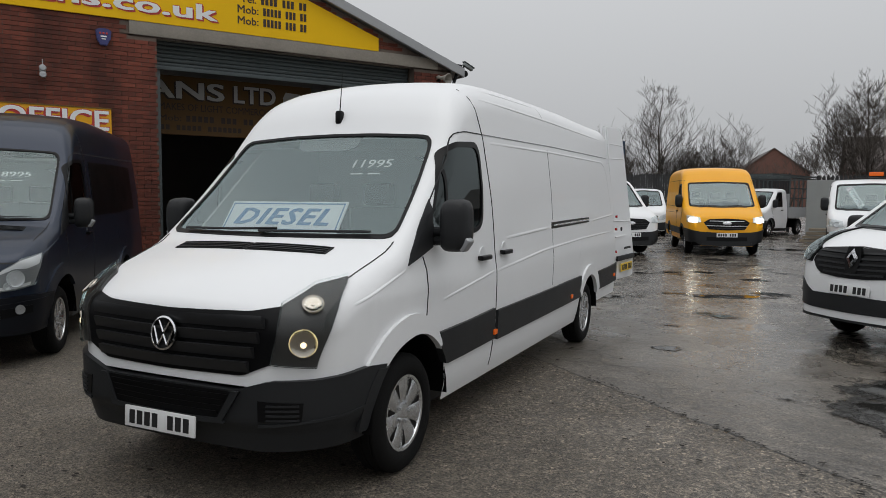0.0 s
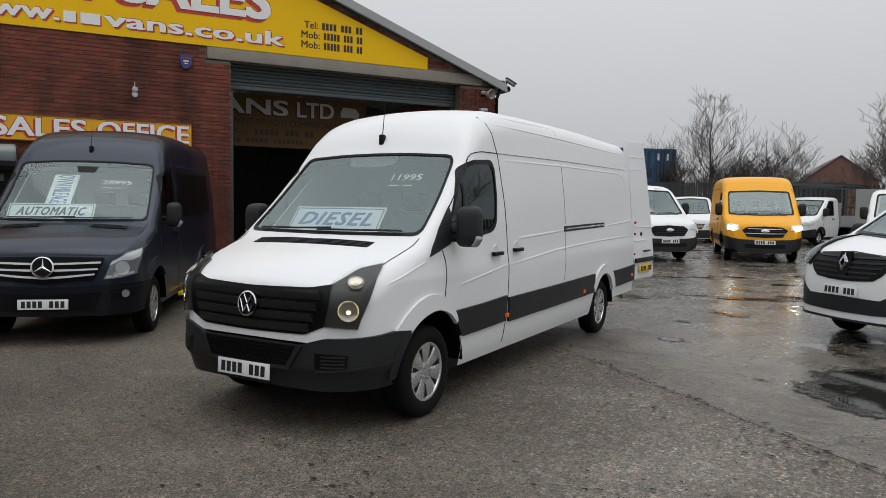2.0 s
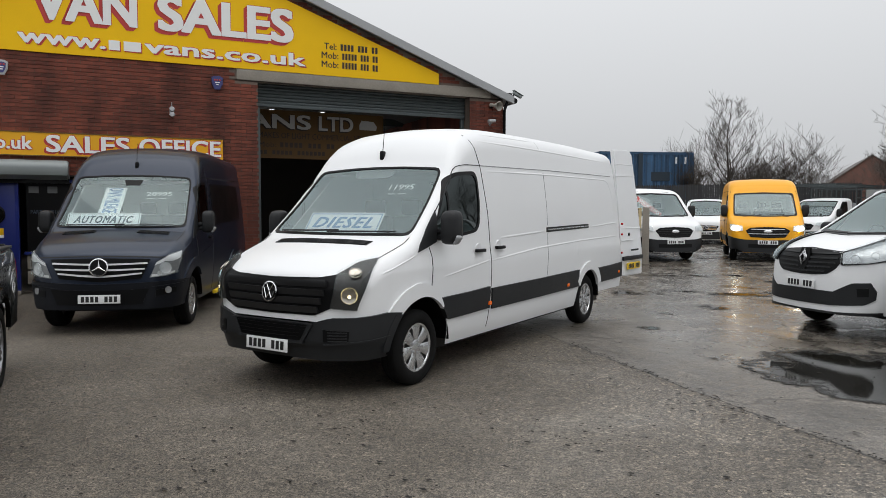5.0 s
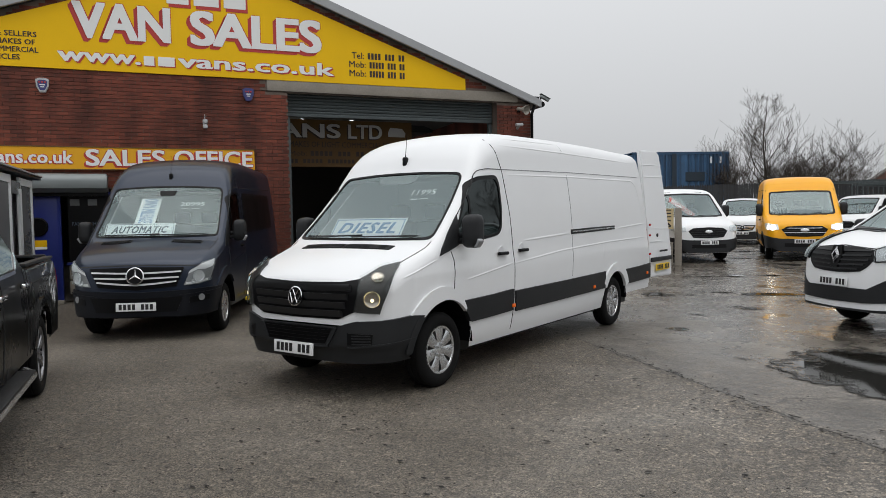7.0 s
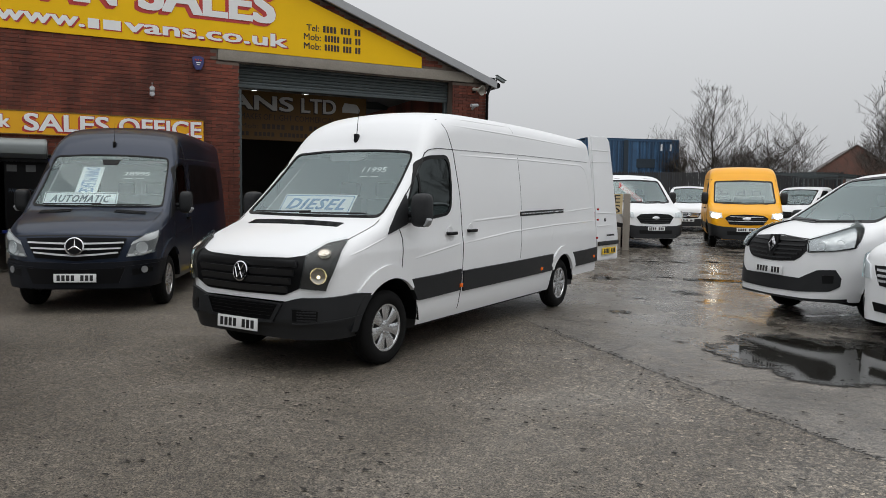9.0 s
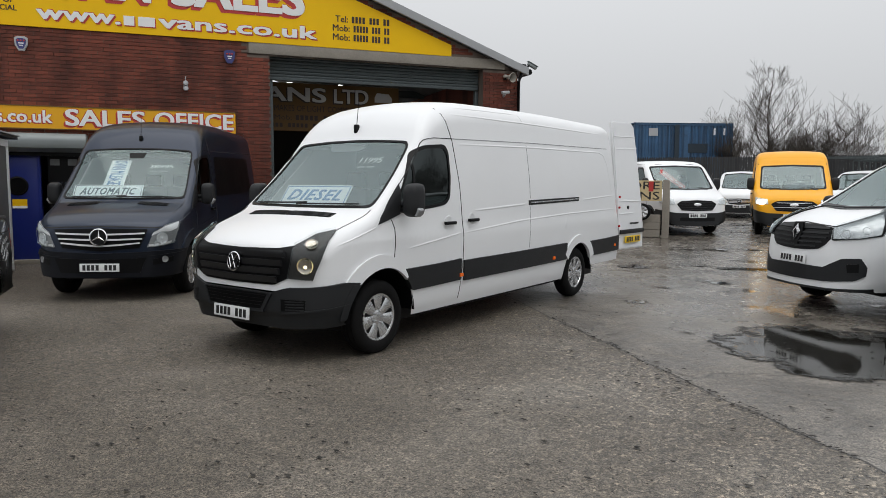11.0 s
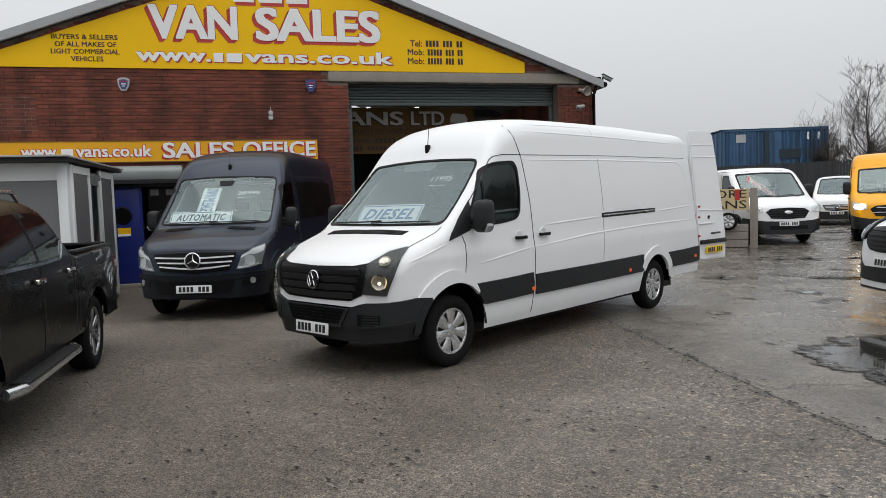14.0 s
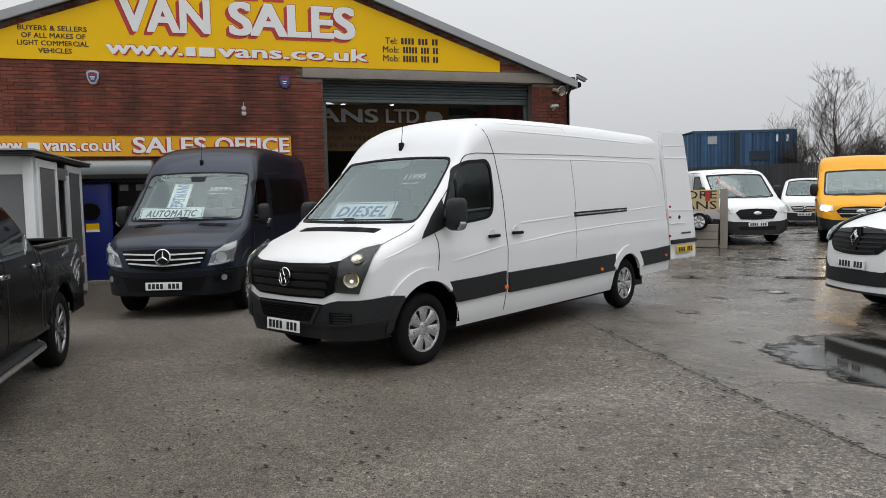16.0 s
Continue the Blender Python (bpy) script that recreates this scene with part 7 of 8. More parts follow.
        # pale swirl decal at the tail
        for a, b in (([(3.62, 0.98), (3.8, 1.06), (4.02, 1.14)], [(3.64, 1.0), (3.8, 1.10), (4.03, 1.20)]), ([(3.72, 0.86), (3.85, 0.97), (4.02, 1.02)], [(3.70, 0.90), (3.84, 1.0), (4.02, 1.05)]), ([(3.80, 0.80), (3.90, 0.90), (4.05, 0.95)], [(3.78, 0.83), (3.89, 0.93), (4.05, 0.98)]), ([(3.9, 0.74), (3.97, 0.78), (4.03, 0.86)], [(3.88, 0.80), (3.93, 0.84), (3.98, 0.90)]), ([(3.30, 1.11), (3.5, 1.14)], [(3.32, 1.135), (3.5, 1.165)]), ([(3.5, 1.13), (3.62, 1.15)], [(3.5, 1.19), (3.62, 1.21)])):
            part("decal", patch(sh, "side", a, b, 0.004, 0.004, 12, 2, mir), SILVER, truck, "pale swirl decal")
    for yw in (0, 3.15):
        arch_liner(truck, yw, 0.39, 0.46, 0.90)
    part("rear_bumper", box_bm(1.75, 0.16, 0.20, (0, 4.33, 0.60), 0.04), CHROME, truck)
    part("underbody", box_bm(1.6, 4.6, 0.18, (0, 1.75, 0.42)), GLOSS_BLACK, truck, smooth=False)
    part("windscreen", patch(sh, "front", [(-0.74, 1.26), (0, 1.24), (0.74, 1.26)], [(-0.62, 1.66), (0, 1.69), (0.62, 1.66)], 0.003, 0.01, 12, 8), GLOSS_BLACK, truck)
    part("rear_window", patch(sh, "rear", [(-0.66, 1.33), (0.66, 1.33)], [(-0.6, 1.62), (0.6, 1.62)], 0.003, 0.01, 10, 6), GLOSS_BLACK, truck)
    part("grille", patch(sh, "front", [(-0.5, 0.66), (0.5, 0.66)], [(-0.55, 0.95), (0.55, 0.95)], 0.01, 0.03, 16, 5), GLOSS_BLACK, truck)
    for s in (1, -1):
        part("headlight", patch(sh, "wrap", [(s * 36, 0.78), (s * 52, 0.80)], [(s * 36, 0.95), (s * 56, 0.98)], 0.006, 0.02, 10, 5), LAMP_BODY, truck)
        part("roof_rail", tube_bm([(s * 0.62, 0.95, 1.74), (s * 0.62, 1.08, 1.80), (s * 0.62, 1.85, 1.80), (s * 0.62, 2.02, 1.71)], 0.018, 8), SILVER, truck)
    w = wheel_set(0.385, 0.25, "split", 0.255, GUNMETAL)
    for yw in (0, 3.15):
        for x in (0.80, -0.80):
            put_wheel(truck, w, x, yw, 0.385)


pickup(pose(*PICKUP_AT, 0, 0, 0, PICKUP_TURN))

# ---- white glazed kiosk ----
UPVC = material("white_plastic_frame", (0.74, 0.76, 0.77), 0.4, big=0.08)
FROST = material("grey_blank_pane", (0.17, 0.175, 0.18), 0.22, big=0.12)


def kiosk(m):
    k = root("kiosk", m, "white plastic-framed kiosk with grey window panes", "kiosk")
    part("roof", box_bm(3.3, 1.7, 0.045, (-1.55, 0.65, 2.50), 0.01), PLASTIC, k, smooth=False)
    part("roof_edge", box_bm(3.34, 1.74, 0.03, (-1.55, 0.65, 2.545), 0.006), FASCIA, k, smooth=False)
    part("back_wall", box_bm(3.1, 0.06, 2.4, (-1.55, 1.30, 1.25)), UPVC, k, smooth=False)
    part("end_wall", box_bm(0.06, 1.2, 2.4, (-3.07, 0.65, 1.25)), UPVC, k, smooth=False)
    part("base", box_bm(3.1, 1.3, 0.16, (-1.55, 0.65, 0.08)), CONCRETE, k, smooth=False)
    for z0, z1 in ((0.1, 0.72), (2.20, 2.47)):
        part("front_panel", box_bm(3.1, 0.05, z1 - z0, (-1.55, 0.0, (z0 + z1) / 2)), UPVC, k, smooth=False)
    for x in (-0.07, -1.62, -3.02):
        part("post", box_bm(0.14, 0.08, 2.4, (x, -0.01, 1.25), 0.01), UPVC, k)
    for x in (-0.84, -2.32):
        part("pane", box_bm(1.36, 0.02, 1.5, (x, 0.0, 1.46)), FROST, k, smooth=False)
        part("sash", box_bm(1.40, 0.04, 0.05, (x, -0.01, 0.75)), UPVC, k, smooth=False)
    # the end with two tall narrow lights and a doorway between
    for y, w in ((0.28, 0.46), (1.07, 0.44)):
        for dy in (-w / 2, w / 2):
            part("post", box_bm(0.05, 0.05, 2.4, (0.0, y + dy, 1.25), 0.008), UPVC, k)
        for z in (0.16, 2.38, 0.70):
            part("sash", box_bm(0.06, w, 0.12, (0.0, y, z)), UPVC, k, smooth=False)
        part("pane", box_bm(0.02, w - 0.08, 2.1, (0.0, y, 1.27)), FROST, k, smooth=False)
    part("transom", box_bm(0.05, 0.34, 0.20, (0.0, 0.69, 2.26)), FROST, k, smooth=False)
    part("door_sash", box_bm(0.05, 0.06, 2.1, (0.02, 0.80, 1.2)), UPVC, k, smooth=False)


kiosk(pose(-5.82, -1.02, 0, 0, 0, 56) @ Matrix.Diagonal((1, 2.2, 0.965, 1)))

# ---- shop front under the office sign ----
def office_front():
    d = root("office_door", FM @ pose(-4.27, 0.02, 0), "royal blue office door with round window and notice", "door")
    part("leaf", box_bm(0.66, 0.06, 2.12, (0, 0.05, 1.10), 0.008), BLUE_DOOR, d)
    part("door_frame", box_bm(0.06, 0.12, 2.25, (-0.36, 0.06, 1.12)), BLUE_DOOR, d, smooth=False)
    part("door_frame", box_bm(0.06, 0.12, 2.25, (0.36, 0.06, 1.12)), BLUE_DOOR, d, smooth=False)
    part("round_window", lathe_x([(0.17, 0), (0.19, 0.02), (0.165, 0.03), (0.16, 0.015), (0.001, 0.015)], 28), GLOSS_BLACK, d, m=pose(-0.02, 0.02, 1.55, 0, 0, -90))
    n = part("notice", box_bm(0.26, 0.006, 0.17, (0.0, 0.014, 1.20)), SIGN_YELLOW, d, smooth=False)
    part("notice_strip", box_bm(0.26, 0.004, 0.05, (0.0, 0.009, 1.13)), CARD, n, smooth=False)
    part("threshold", box_bm(0.8, 0.25, 0.08, (0, 0.0, 0.04), 0.01), CONCRETE, d)
    w = root("office_window", FM @ pose(-3.36, 0.06, 0), "dark office window with lettered glass and pale crates below", "window")
    part("glass", box_bm(0.80, 0.02, 1.35, (0, 0.05, 1.50)), GLOSS_BLACK, w, smooth=False)
    for sx, sz, x, z in ((0.9, 0.06, 0, 2.20), (0.9, 0.05, 0, 0.80), (0.06, 2.2, 0.43, 1.1)):
        part("window_bar", box_bm(sx, 0.08, sz, (x, 0.03, z)), BLUE_DOOR, w, smooth=False)
    lettering("lettering", "PART EXCHANGE", 0.66, 0.075, GREY_INK, w, pose(-0.33, 0.037, 1.56), 0.002)
    lettering("lettering", "WELCOME", 0.40, 0.07, GREY_INK, w, pose(-0.20, 0.037, 1.44), 0.002)
    for x in (-0.27, 0.05):
        part("notice_frame", box_bm(0.17, 0.006, 0.13, (x, 0.036, 2.03)), CABIN, w, smooth=False)
    for x, z in ((-0.22, 0.62), (0.2, 0.62), (-0.22, 0.32), (0.2, 0.32)):
        c = part("block", box_bm(0.38, 0.12, 0.26, (x, 0.08, z), 0.01), CONCRETE, w)
        for i in range(3):
            for j in range(3):
                part("block_hole", box_bm(0.03, 0.006, 0.02, (x - 0.08 + 0.05 * i, 0.018, z - 0.03 + 0.04 * j)), SEAM, c, smooth=False)
    b = root("shutter_box", FM @ pose(-4.9, -0.18, 2.42), "grey steel shutter box over the office entrance", "shutter box")
    bm = prism_bm([(0.0, 0.17), (0.22, 0.17), (0.22, -0.20), (0.02, -0.20), (-0.09, -0.12), (-0.11, 0.02), (-0.08, 0.11)], 3.8, bevel=0.02)
    bmesh.ops.rotate(bm, verts=bm.verts, matrix=Matrix.Rotation(radians(90), 3, "Z"))
    bmesh.ops.translate(bm, verts=bm.verts, vec=(1.9, 0, 0))
    part("cover", bm, GALV, b)
    part("lip", box_bm(3.8, 0.04, 0.10, (0.0, 0.12, -0.22)), GLOSS_BLACK, b, smooth=False)


office_front()


def alarm_box(x, z, face, label):
    a = root("alarm_box", FM @ pose(x, -0.02, z) @ Matrix.Scale(0.85, 4), label, "alarm box")
    out = [(-0.14, 0.13), (-0.07, 0.17), (0.07, 0.17), (0.14, 0.13), (0.13, -0.02), (0.06, -0.16), (-0.06, -0.16), (-0.13, -0.02)]
    part("cover", prism_bm(out, -0.07, bevel=0.015), face, a)
    if face is PALE_PLASTIC:
        part("face_plate", prism_bm([(0.72 * u, 0.72 * w) for u, w in out], -0.006, bevel=0.002), NAVY_PLASTIC, a, "navy face plate", m=pose(0, -0.07, 0))
    for dx in (-0.06, 0, 0.06):
        part("lamp_dot", lathe_x([(0.022, 0), (0.018, 0.008), (0.001, 0.01)], 12), SIGN_RED, a, m=pose(dx, -0.074, 0.07, 0, 0, -90))
    part("label_bar", box_bm(0.11, 0.004, 0.025, (0, -0.077, 0.01)), SIGN_WHITE, a, smooth=False)
    part("label_bar", box_bm(0.08, 0.004, 0.02, (0, -0.077, -0.04)), SIGN_WHITE, a, smooth=False)


NAVY_PLASTIC = material("navy_plastic", (0.035, 0.04, 0.16), 0.4)
PALE_PLASTIC = material("grey_white_plastic", (0.42, 0.43, 0.44), 0.5)
alarm_box(-4.09, 4.31, PALE_PLASTIC, "pale alarm box high on the brick wall")
alarm_box(-0.20, 4.31, NAVY_PLASTIC, "navy blue alarm box high on the brick wall")


def floodlight(x, z):
    f = root("security_lamp", FM @ pose(x, -0.02, z), "small twin security lamp on the brick wall", "lamp")
    part("base", box_bm(0.09, 0.05, 0.12, (0, 0, 0.02), 0.015), PALE_PLASTIC, f)
    for dz in (0.05, -0.06):
        part("head", lathe_x([(0.001, 0.10), (0.045, 0.095), (0.055, 0.05), (0.04, 0.0)], 16), PALE_PLASTIC, f, m=pose(0, -0.02, dz, 0, 0, -90))
    part("stem", tube_bm([(0, 0, 0.08), (0, 0, 0.2)], 0.008, 6), PALE_PLASTIC, f)


floodlight(-1.10, 3.66)


def horn():
    h = root("horn_speaker", FM @ pose(6.30, -0.02, 4.26), "cream horn loudspeaker on the brick pier", "loudspeaker")
    part("bell", lathe_x([(0.12, 0.26), (0.115, 0.27), (0.08, 0.19), (0.04, 0.10), (0.04, 0.02), (0.05, 0.0), (0.04, -0.04)], 24), material("cream_horn", (0.34, 0.32, 0.28), 0.5, big=0.1), h, m=pose(0, -0.05, 0, 0, 12, -70))
    part("bracket", box_bm(0.05, 0.16, 0.04, (0, 0.0, -0.06)), GLOSS_BLACK, h, smooth=False)
    c = root("wall_camera", FM @ pose(6.27, -0.02, 3.80), "small white camera on the brick pier", "camera")
    part("housing", tube_bm([(-0.1, -0.14, 0.05), (0.10, -0.10, 0.07)], 0.04, 12), PALE_PLASTIC, c)
    part("mount", tube_bm([(0, 0, -0.02), (0, -0.10, 0.03)], 0.03, 10), PALE_PLASTIC, c)
    e = root("eaves_camera", FM @ pose(6.86, -0.1, 4.60), "grey bullet camera on a bracket under the eaves", "camera")
    part("housing", box_bm(0.26, 0.09, 0.07, (0.12, -0.05, -0.06), 0.02, rot=Matrix.Rotation(radians(25), 3, "Y")), GALV, e)
    part("hood", box_bm(0.30, 0.11, 0.015, (0.14, -0.05, -0.015), 0.004, rot=Matrix.Rotation(radians(25), 3, "Y")), GALV, e)
    part("bracket", tube_bm([(-0.10, 0.05, -0.08), (0.0, -0.02, -0.1), (0.06, -0.04, -0.02)], 0.025, 8), GLOSS_BLACK, e)
    p = root("drainpipe", FM @ pose(6.66, -0.05, 0), "black drainpipe down the corner of the garage", "drainpipe")
    part("pipe", tube_bm([(0.1, -0.02, 4.45), (0.06, -0.02, 4.30), (0.0, -0.02, 4.15), (0.0, -0.02, 0.05)], 0.038, 10), GLOSS_BLACK, p)
    part("hopper", box_bm(0.16, 0.14, 0.16, (0.1, -0.02, 4.50), 0.02), GLOSS_BLACK, p)
    g = part("gutter", tube_bm([(6.95, -0.1, 4.40), (6.95, 14.0, 4.40)], 0.07, 10), GLOSS_BLACK, garage)


horn()

# skylights and strip lamps in the garage hall
STRIP = material("cold_strip_lamp", (0.95, 0.98, 1.0), 0.4, emit=7.0)
for x, y in ((1.6, 4.5), (3.0, 4.5), (1.6, 9), (4.4, 9)):
    l_ = root("strip_lamp", FM @ pose(x, y, 4.35, 0, 0, 90), "long fluorescent lamp under the garage roof", "lamp", "lamps in the garage hall")
    part("tube", box_bm(1.5, 0.10, 0.05, (0, 0, 0), 0.01), STRIP, l_)
    part("tray", box_bm(1.56, 0.16, 0.04, (0, 0, 0.05)), FASCIA, l_, smooth=False)
for y in (3.2, 6.4, 9.6):
    part("roof_beam", box_bm(EAVE_R - 0.6, 0.14, 0.22, (EAVE_R / 2 + 0.2, y, 4.55)), STEEL_SLAT, garage, smooth=False)

# ---- beyond the yard: fence, container, hoarding, house, trees ----
FENCE = material("dark_palisade_steel", (0.035, 0.036, 0.038), 0.6, metal=0.3, big=0.2, objrand=0.2)
CONT_BLUE = material("faded_blue_container", (0.032, 0.085, 0.165), 0.6, big=0.35, grain=0.2, scale=12)
CONT_RIB = material("faded_blue_ribs", (0.032, 0.085, 0.165), 0.6, big=0.35, grain=0.2, scale=12, island=0.5)
CONT_DARK = material("container_dull_patch", (0.026, 0.040, 0.055), 0.8, big=0.3)
HOARD = material("grey_sheet_hoarding", (0.27, 0.29, 0.29), 0.6, big=0.15, grain=0.06)
HOUSE_BRICK = material("orange_house_brick", (0.16, 0.08, 0.062), 0.9, grain=0.2, scale=20, big=0.15)
SLATE = material("grey_roof_tile", (0.10, 0.085, 0.08), 0.8, grain=0.2, scale=15, big=0.15)
BARK = material("bare_bark", (0.060, 0.050, 0.042), 0.9, grain=0.3, scale=20)
TIMBER = material("weathered_board", (0.20, 0.17, 0.13), 0.9, grain=0.3, scale=25, big=0.25)
CREAM = material("cream_notice_board", (0.62, 0.50, 0.28), 0.6, big=0.12)


def palisade(x0, y0, x1, y1, h, step, name_label, wide=0.116):
    f = root("palisade_fence", Matrix(), name_label, "fence")
    n = int(math.hypot(x1 - x0, y1 - y0) / step)
    a = math.degrees(math.atan2(y1 - y0, x1 - x0))
    pale = prism_bm([(-0.5 * wide, 0.0), (0.5 * wide, 0.0), (0.5 * wide, h - 0.10), (0.0, h), (-0.5 * wide, h - 0.10)], 0.012)
    me = bpy.data.meshes.new("slat")
    pale.to_mesh(me)
    pale.free()
    me.materials.append(FENCE)
    for k in range(min(n, 290)):
        t = (k + 0.5) / n
        place("slat", me, f, pose(x0 + (x1 - x0) * t, y0 + (y1 - y0) * t, rise(0, 30) + 0.04, 0, 0, a))
    mid = pose((x0 + x1) / 2, (y0 + y1) / 2, rise(0, 30), 0, 0, a)
    for z in (0.5, h - 0.45):
        part("rail", box_bm(math.hypot(x1 - x0, y1 - y0), 0.05, 0.06, (0, 0.04, z)), FENCE, f, smooth=False, m=mid)
    m_ = max(2, int(n * step / 2.75))
    for k in range(m_ + 1):
        t = k / m_
        part("post", box_bm(0.1, 0.08, h, (0, 0.08, h / 2)), FENCE, f, smooth=False, m=pose(x0 + (x1 - x0) * t, y0 + (y1 - y0) * t, rise(0, 30), 0, 0, a))


palisade(-13.0, 33.3, 3.6, 36.5, 3.0, 0.125, "dark steel palisade fence behind the parked vans")
palisade(4.4, 27.6, 16.0, 24.2, 2.55, 0.15, "dark steel palisade fence above the grey hoarding")


def container(m, label):
    L, D, H = 6.06, 2.44, 2.59
    c = root("shipping_container", m, label, "shipping container")
    for z in (0.08, H - 0.08):
        for y in (0.05, D - 0.05):
            part("rail", box_bm(L, 0.1, 0.16, (L / 2, y, z), 0.01), CONT_BLUE, c, smooth=False)
    for x in (0.06, L - 0.06):
        for y in (0.06, D - 0.06):
            part("corner_post", box_bm(0.12, 0.12, H, (x, y, H / 2), 0.01), CONT_BLUE, c, smooth=False)
    def corrugated(length, axis, at):
        bm = bmesh.new()
        p, k = [], 0
        x = 0.1
        while x < length - 0.1:
            p += [(x, 0.0), (x + 0.07, 0.0), (x + 0.10, 0.04), (x + 0.17, 0.04)]
            x += 0.2
            if abs(x - length / 2) < 0.12:
                x += 0.2
        lo = [bm.verts.new((u, v, 0.12)) for u, v in p]
        hi = [bm.verts.new((u, v, H - 0.12)) for u, v in p]
        for k in range(len(p) - 1):
            bm.faces.new((lo[k], lo[k + 1], hi[k + 1], hi[k]))
        bmesh.ops.split_edges(bm, edges=[e for i, e in enumerate(bm.edges) if i % 2 or True])
        part("corrugated_side", bm, CONT_RIB, c, smooth=False, m=at)
    corrugated(L, 0, pose(0, 0.02, 0))
    corrugated(D, 1, pose(0.03, D, 0, 0, 0, -90))
    part("roof", box_bm(L, D, 0.05, (L / 2, D / 2, H - 0.03)), CONT_BLUE, c, smooth=False)
    part("back", box_bm(L, 0.05, H, (L / 2, D - 0.05, H / 2)), CONT_BLUE, c, smooth=False)
    part("end", box_bm(0.05, D, H, (L - 0.05, D / 2, H / 2)), CONT_BLUE, c, smooth=False)
    part("label_plate", box_bm(0.55, 0.01, 0.45, (1.15, 0.0, H - 0.55)), PALE_PLASTIC, c, smooth=False)
    part("rust_patch", box_bm(1.2, 0.008, 0.55, (3.9, 0.002, 1.1)), CONT_DARK, c, smooth=False)
    part("seam_post", box_bm(0.26, 0.03, H - 0.2, (2.6, 0.005, H / 2)), CONT_DARK, c, smooth=False)
    for k in range(4):
        part("mark_bar", box_bm(0.12, 0.008, 0.4, (4.6 + 0.3 * k, 0.0, H - 0.5)), CARD if k % 2 else CONT_BLUE, c, smooth=False)


container(pose(-10.0, 35.6, 2.72, 0, 0, 40), "faded blue corrugated shipping container stacked behind the fence")
container(pose(-10.0, 35.6, 0.12, 0, 0, 40), "blue corrugated shipping container carrying another one")


def hoarding():
    h = root("hoarding", pose(4.0, 26.6, rise(0, 26), 0, 0, -12), "pale grey sheet-metal hoarding along the yard", "hoarding")
    for k in range(9):
        top = 2.35 if k < 2 else 1.95
        part("sheet", box_bm(1.18, 0.05, top, (0.6 + 1.2 * k, 0, top / 2), 0.01), HOARD, h, smooth=False)
    for k in range(4):
        part("stacked_plank", box_bm(2.2, 0.5, 0.10, (1.1 + 0.1 * k, -0.8, 0.08 + 0.14 * k), 0.01), TIMBER, h, smooth=False)


hoarding()


def house(m, w, d, h, ridge, label, win=3):
    b = root("house", m, label, "house")
    part("wall", prism_bm([(0, 0), (w, 0), (w, h), (w / 2, ridge), (0, h)], d), HOUSE_BRICK, b, smooth=False)
    for s in (0, 1):
        x0, x1 = (-0.3, w / 2) if s == 0 else (w / 2, w + 0.3)
        z0, z1 = (h - 0.12, ridge + 0.06) if s == 0 else (ridge + 0.06, h - 0.12)
        bm = prism_bm([(x0, z0), (x1, z1), (x1, z1 + 0.14), (x0, z0 + 0.14)], d + 0.5)
        bmesh.ops.translate(bm, verts=bm.verts, vec=(0, -0.25, 0))
        part("roof", bm, SLATE, b, smooth=False)


house(pose(-4.1, 154, 0, 0, 0, 8), 13.5, 28, 7.8, 12.8, "orange brick house with grey tiled roof beyond the yard")
house(pose(20, 44, 0, 0, 0, 90), 6.5, 13, 3.6, 5.6, "low brick house with long grey roof behind the trees")
house(pose(20, 62, 0, 0, 0, 20), 8.0, 12, 4.4, 6.6, "brick house with grey roof in the distance")


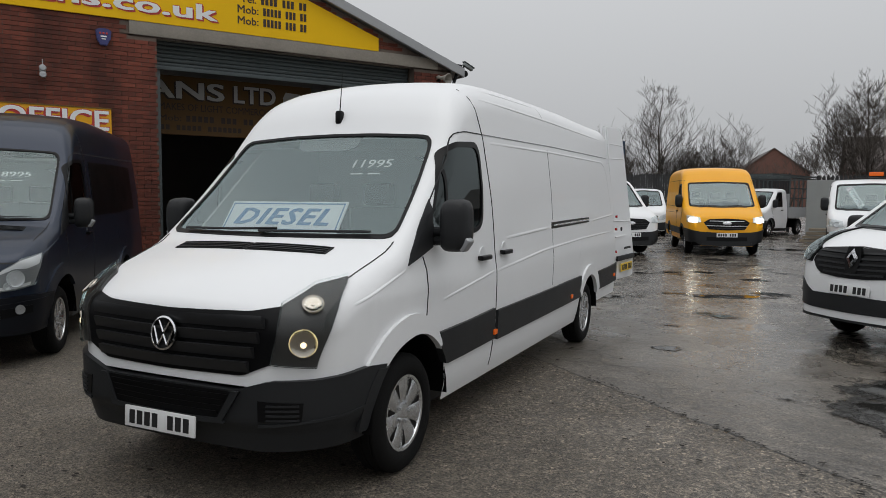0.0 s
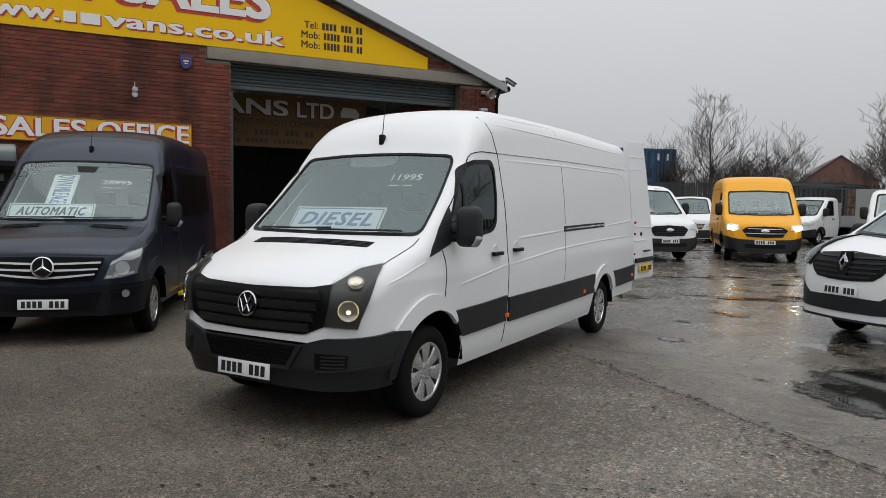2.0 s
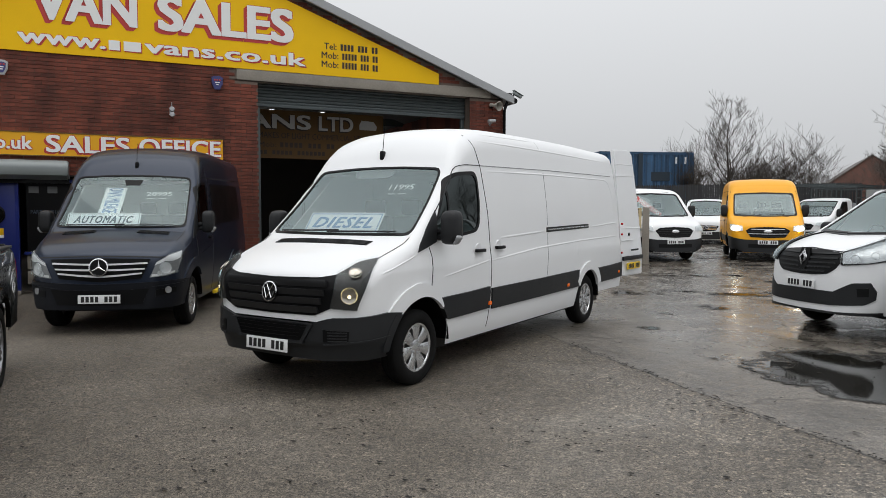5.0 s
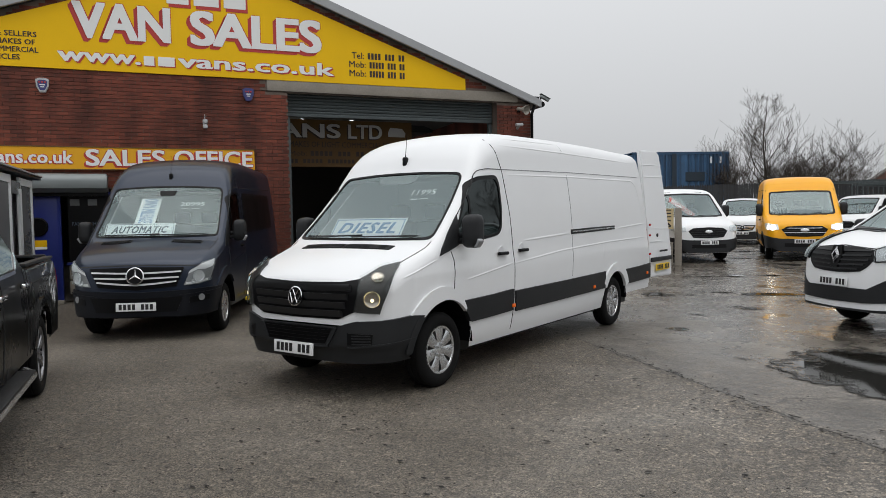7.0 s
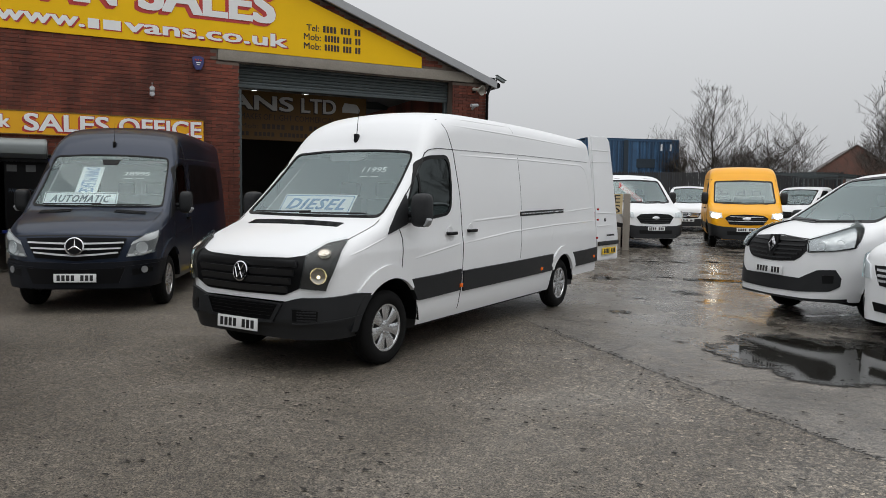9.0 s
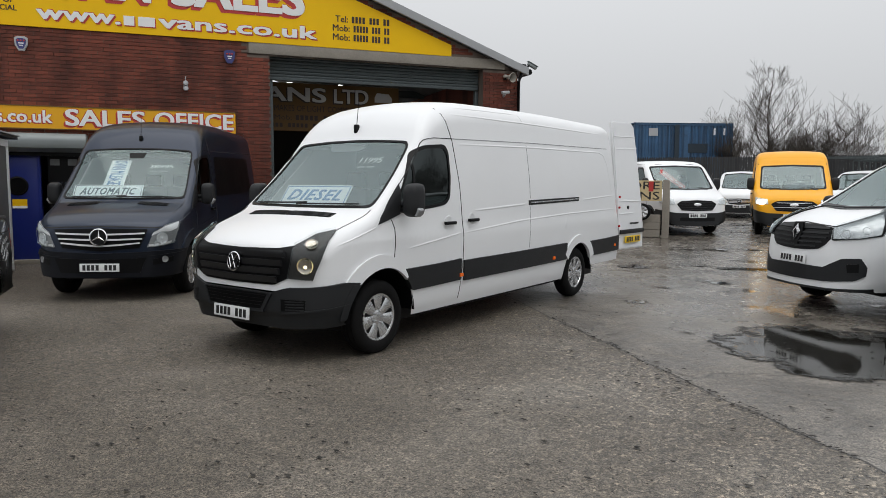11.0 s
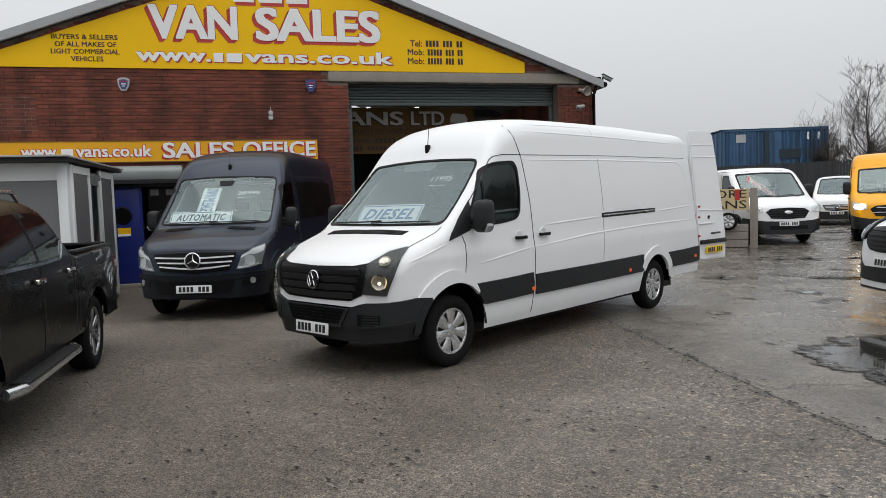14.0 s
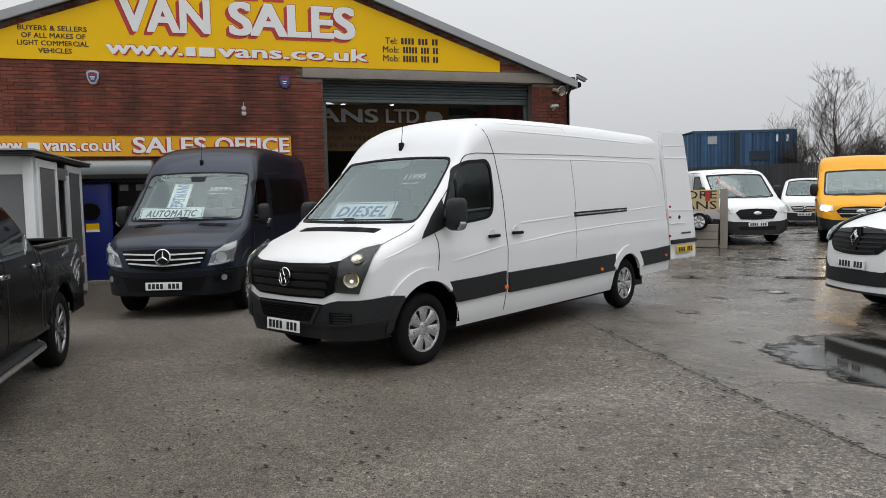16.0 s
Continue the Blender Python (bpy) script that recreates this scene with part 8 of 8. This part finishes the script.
def bare_tree(x, y, h, seed, spread=0.55, stems=1, z=0.1, depth=5, leader=False, label="bare winter tree with fine twigs behind the fence"):
    """Trunk, limbs and twigs as tapered tubes, forking at random."""
    rnd = random.Random(seed)
    t = root("tree", pose(x, y, z), label, "tree", "bare trees round the yard")
    limbs, twigs = bmesh.new(), bmesh.new()

    def grow(p, d, length, r, level):
        pts, rs, q, dd = [p], [r], p.copy(), d.copy()
        k = 4 if level < 3 else 3
        for i in range(k):
            dd = (dd + Vector((rnd.uniform(-1, 1), rnd.uniform(-1, 1), rnd.uniform(-0.4, 0.9))) * 0.17).normalized()
            q = q + dd * length / k
            pts.append(q.copy())
            rs.append(r * (1 - 0.55 * (i + 1) / k))
        tube_bm(pts, [max(a, 0.006) for a in rs], 6 if level < 2 else 3, limbs if level < 2 else twigs, cap=False)
        if level >= depth:
            return
        n = (5, 5, 4, 3, 3)[level]
        for i in range(n):
            at = rnd.uniform(0.35, 1.0) if level else rnd.uniform(0.3, 0.98)
            j = min(int(at * k), k - 1)
            base = pts[j].lerp(pts[j + 1], at * k - j)
            side = Vector((rnd.uniform(-1, 1), rnd.uniform(-1, 1), rnd.uniform(-0.15, 0.5))).normalized()
            nd = (dd * (1 - spread) + side * spread + Vector((0, 0, 0.2))).normalized()
            grow(base, nd, length * rnd.uniform(0.5, 0.8), max(rs[j + 1] * rnd.uniform(0.45, 0.7), 0.005), level + 1)

    if leader:
        # one trunk runs up to the tip, with boughs that shorten towards it
        trunk, q = [Vector((0, 0, 0))], Vector((0, 0, 0))
        for k in range(10):
            q = q + Vector((rnd.uniform(-0.10, 0.14), rnd.uniform(-0.1, 0.1), 1)) * h / 10
            trunk.append(q.copy())
        tube_bm(trunk, [0.014 * h * (1 - 0.9 * k / 10) for k in range(11)], 7, limbs, cap=False)
        for k in range(28):
            at = 0.14 + 0.80 * ((k + rnd.random()) / 28) ** 1.25
            j = min(int(at * 10), 9)
            turn = 2.4 * k + rnd.uniform(-0.5, 0.5)
            d = Vector((math.cos(turn), math.sin(turn), rnd.uniform(0.5, 1.3))).normalized()
            grow(trunk[j].lerp(trunk[j + 1], at * 10 - j), d, h * (0.09 + 0.26 * (1 - at)) * rnd.uniform(0.75, 1.2), 0.0075 * h * (1.05 - at), 2)
    for s in range(0 if leader else stems):
        d = Vector((rnd.uniform(-0.25, 0.25), rnd.uniform(-0.25, 0.25), 1)).normalized() if stems > 1 else Vector((0.05, 0, 1)).normalized()
        grow(Vector((rnd.uniform(-0.3, 0.3) * (stems > 1), rnd.uniform(-0.3, 0.3) * (stems > 1), 0)), d, h * rnd.uniform(0.42, 0.52), 0.0135 * h, 0)
    part("trunk", limbs, BARK, t)
    part("crown", twigs, BARK, t)


for row in LEADER_TREES:
    bare_tree(*row, leader=True)
for row in TREES:
    bare_tree(*row, depth=5 if row[0] < 10 and row[1] < 40 else 4)


def notice_board(m):
    b = root("notice_board", m, "cream notice board with black lettering on a concrete post", "sign")
    part("board", box_bm(1.7, 0.05, 0.62, (-0.95, 0, 1.42), 0.005), CREAM, b, smooth=False)
    lettering("lettering", "MORE", 1.25, 0.24, INK, b, pose(-1.42, -0.026, 1.46), 0.004)
    lettering("lettering", "VANS", 1.25, 0.24, INK, b, pose(-1.42, -0.026, 1.15), 0.004)
    part("red_sticker", box_bm(0.14, 0.01, 0.30, (-0.42, -0.035, 1.55)), SIGN_RED, b, smooth=False)
    p = root("concrete_post", m, "weathered concrete post beside the notice board", "post")
    part("shaft", box_bm(0.20, 0.18, 1.75, (0.03, 0.0, 0.87), 0.015), CONCRETE, p)
    w = root("low_wall", m, "low wall of weathered concrete blocks under the notice board", "wall")
    for k in range(3):
        part("block", box_bm(1.55, 0.2, 0.22, (-0.9, 0.02, 0.12 + 0.23 * k), 0.012), CONCRETE, w, smooth=False)
    wheel = root("spare_wheel", m @ pose(-0.65, -0.18, 0.78), "grey wheel trim leaning on the low wall", "wheel")
    meshes = wheel_set(0.26, 0.12, "cap", 0.2)
    for nm, me in zip(("hub", "tyre", "rim"), meshes):
        place(nm, me, wheel, pose(0, 0, 0, 0, 0, -90))
    bx = root("cargo_box", m @ pose(-1.9, 5.0, 0), "plain white box body behind the notice board", "box")
    part("body", box_bm(1.6, 2.0, 2.3, (0, 0, 1.25), 0.02), UPVC, bx)


notice_board(pose(*BOARD_AT, rise(0, 15), 0, 0, 12) @ Matrix.Scale(0.94, 4))

# ---- sales cards behind the windscreens ----
CARD_TILT = 36
sales_card("windscreen_card", "DIESEL", 0.96, 0.25, white_van.matrix_basis @ pose(-0.10, 0.115, 1.395, -CARD_TILT, 0, 0), BLUE_INK, "white card with blue lettering on the van's dashboard")
sales_card("windscreen_card", "AUTOMATIC", 1.0, 0.235, dark_van.matrix_basis @ pose(-0.30, 0.115, 1.395, -CARD_TILT, 0, 0), GREY_INK, "white card with grey lettering on the minibus dashboard")
card = sales_card("windscreen_card", "", 0.30, 0.56, dark_van.matrix_basis @ pose(-0.27, 0.29, 1.575, -46, 0, 0), BLUE_INK, "upright white card with blue lettering behind the windscreen", False)
lettering("lettering", "OWN MILEAGE", 0.53, 0.20, BLUE_INK, card, pose(-0.10, -0.0045, 0.545, 0, 90, 0), 0.003)


def price(van, sh, text, x, z, w, h):
    """Price figures stuck to the inside of a windscreen."""
    p, n = sh.cast("front", x + w / 2, z)
    q, n2 = sh.cast("front", x + w / 2, z + h * 2)
    tilt = math.degrees(math.atan2(q.y - p.y, q.z - p.z))
    root_ = root("price_sticker", van.matrix_basis @ pose(x, p.y + 0.022, z, -tilt), "white price figures on the inside of the windscreen", "sticker")
    lettering("lettering", text, w, h, SIGN_WHITE, root_, pose(0, 0, 0), 0.002)
    for k in range(2):
        part("word_bar", box_bm(w * 0.3, 0.003, 0.012, (w * (0.2 + 0.45 * k), 0, -0.06)), SIGN_WHITE, root_, smooth=False)


price(white_van, white_shell, "11995", 0.28, 1.83, 0.30, 0.075)
price(dark_van, dark_shell, "28995", 0.22, 1.84, 0.36, 0.075)
banner = sales_card("offer_banner", "SPECIAL OFFER", 0.95, 0.25, shield_van.matrix_basis @ pose(-0.20, 0.36, 1.50, -42, 34, 0) , SIGN_WHITE, "red offer banner across the van's windscreen", True, RED_CARD)

tip = sales_card("windscreen_card", "TIPPER", 0.62, 0.24, pose(*TIPPER_AT, rise(0, 17)) @ pose(-0.42, 0.42, 1.60, -44, 58, 0), GREY_INK, "white card with grey lettering leaning in the truck's windscreen")
part("step_edge", box_bm(0.06, 1.1, 0.05, (1.02, 1.75, 0.32), 0.01), PLATE_Y, dark_van, "yellow step edge")
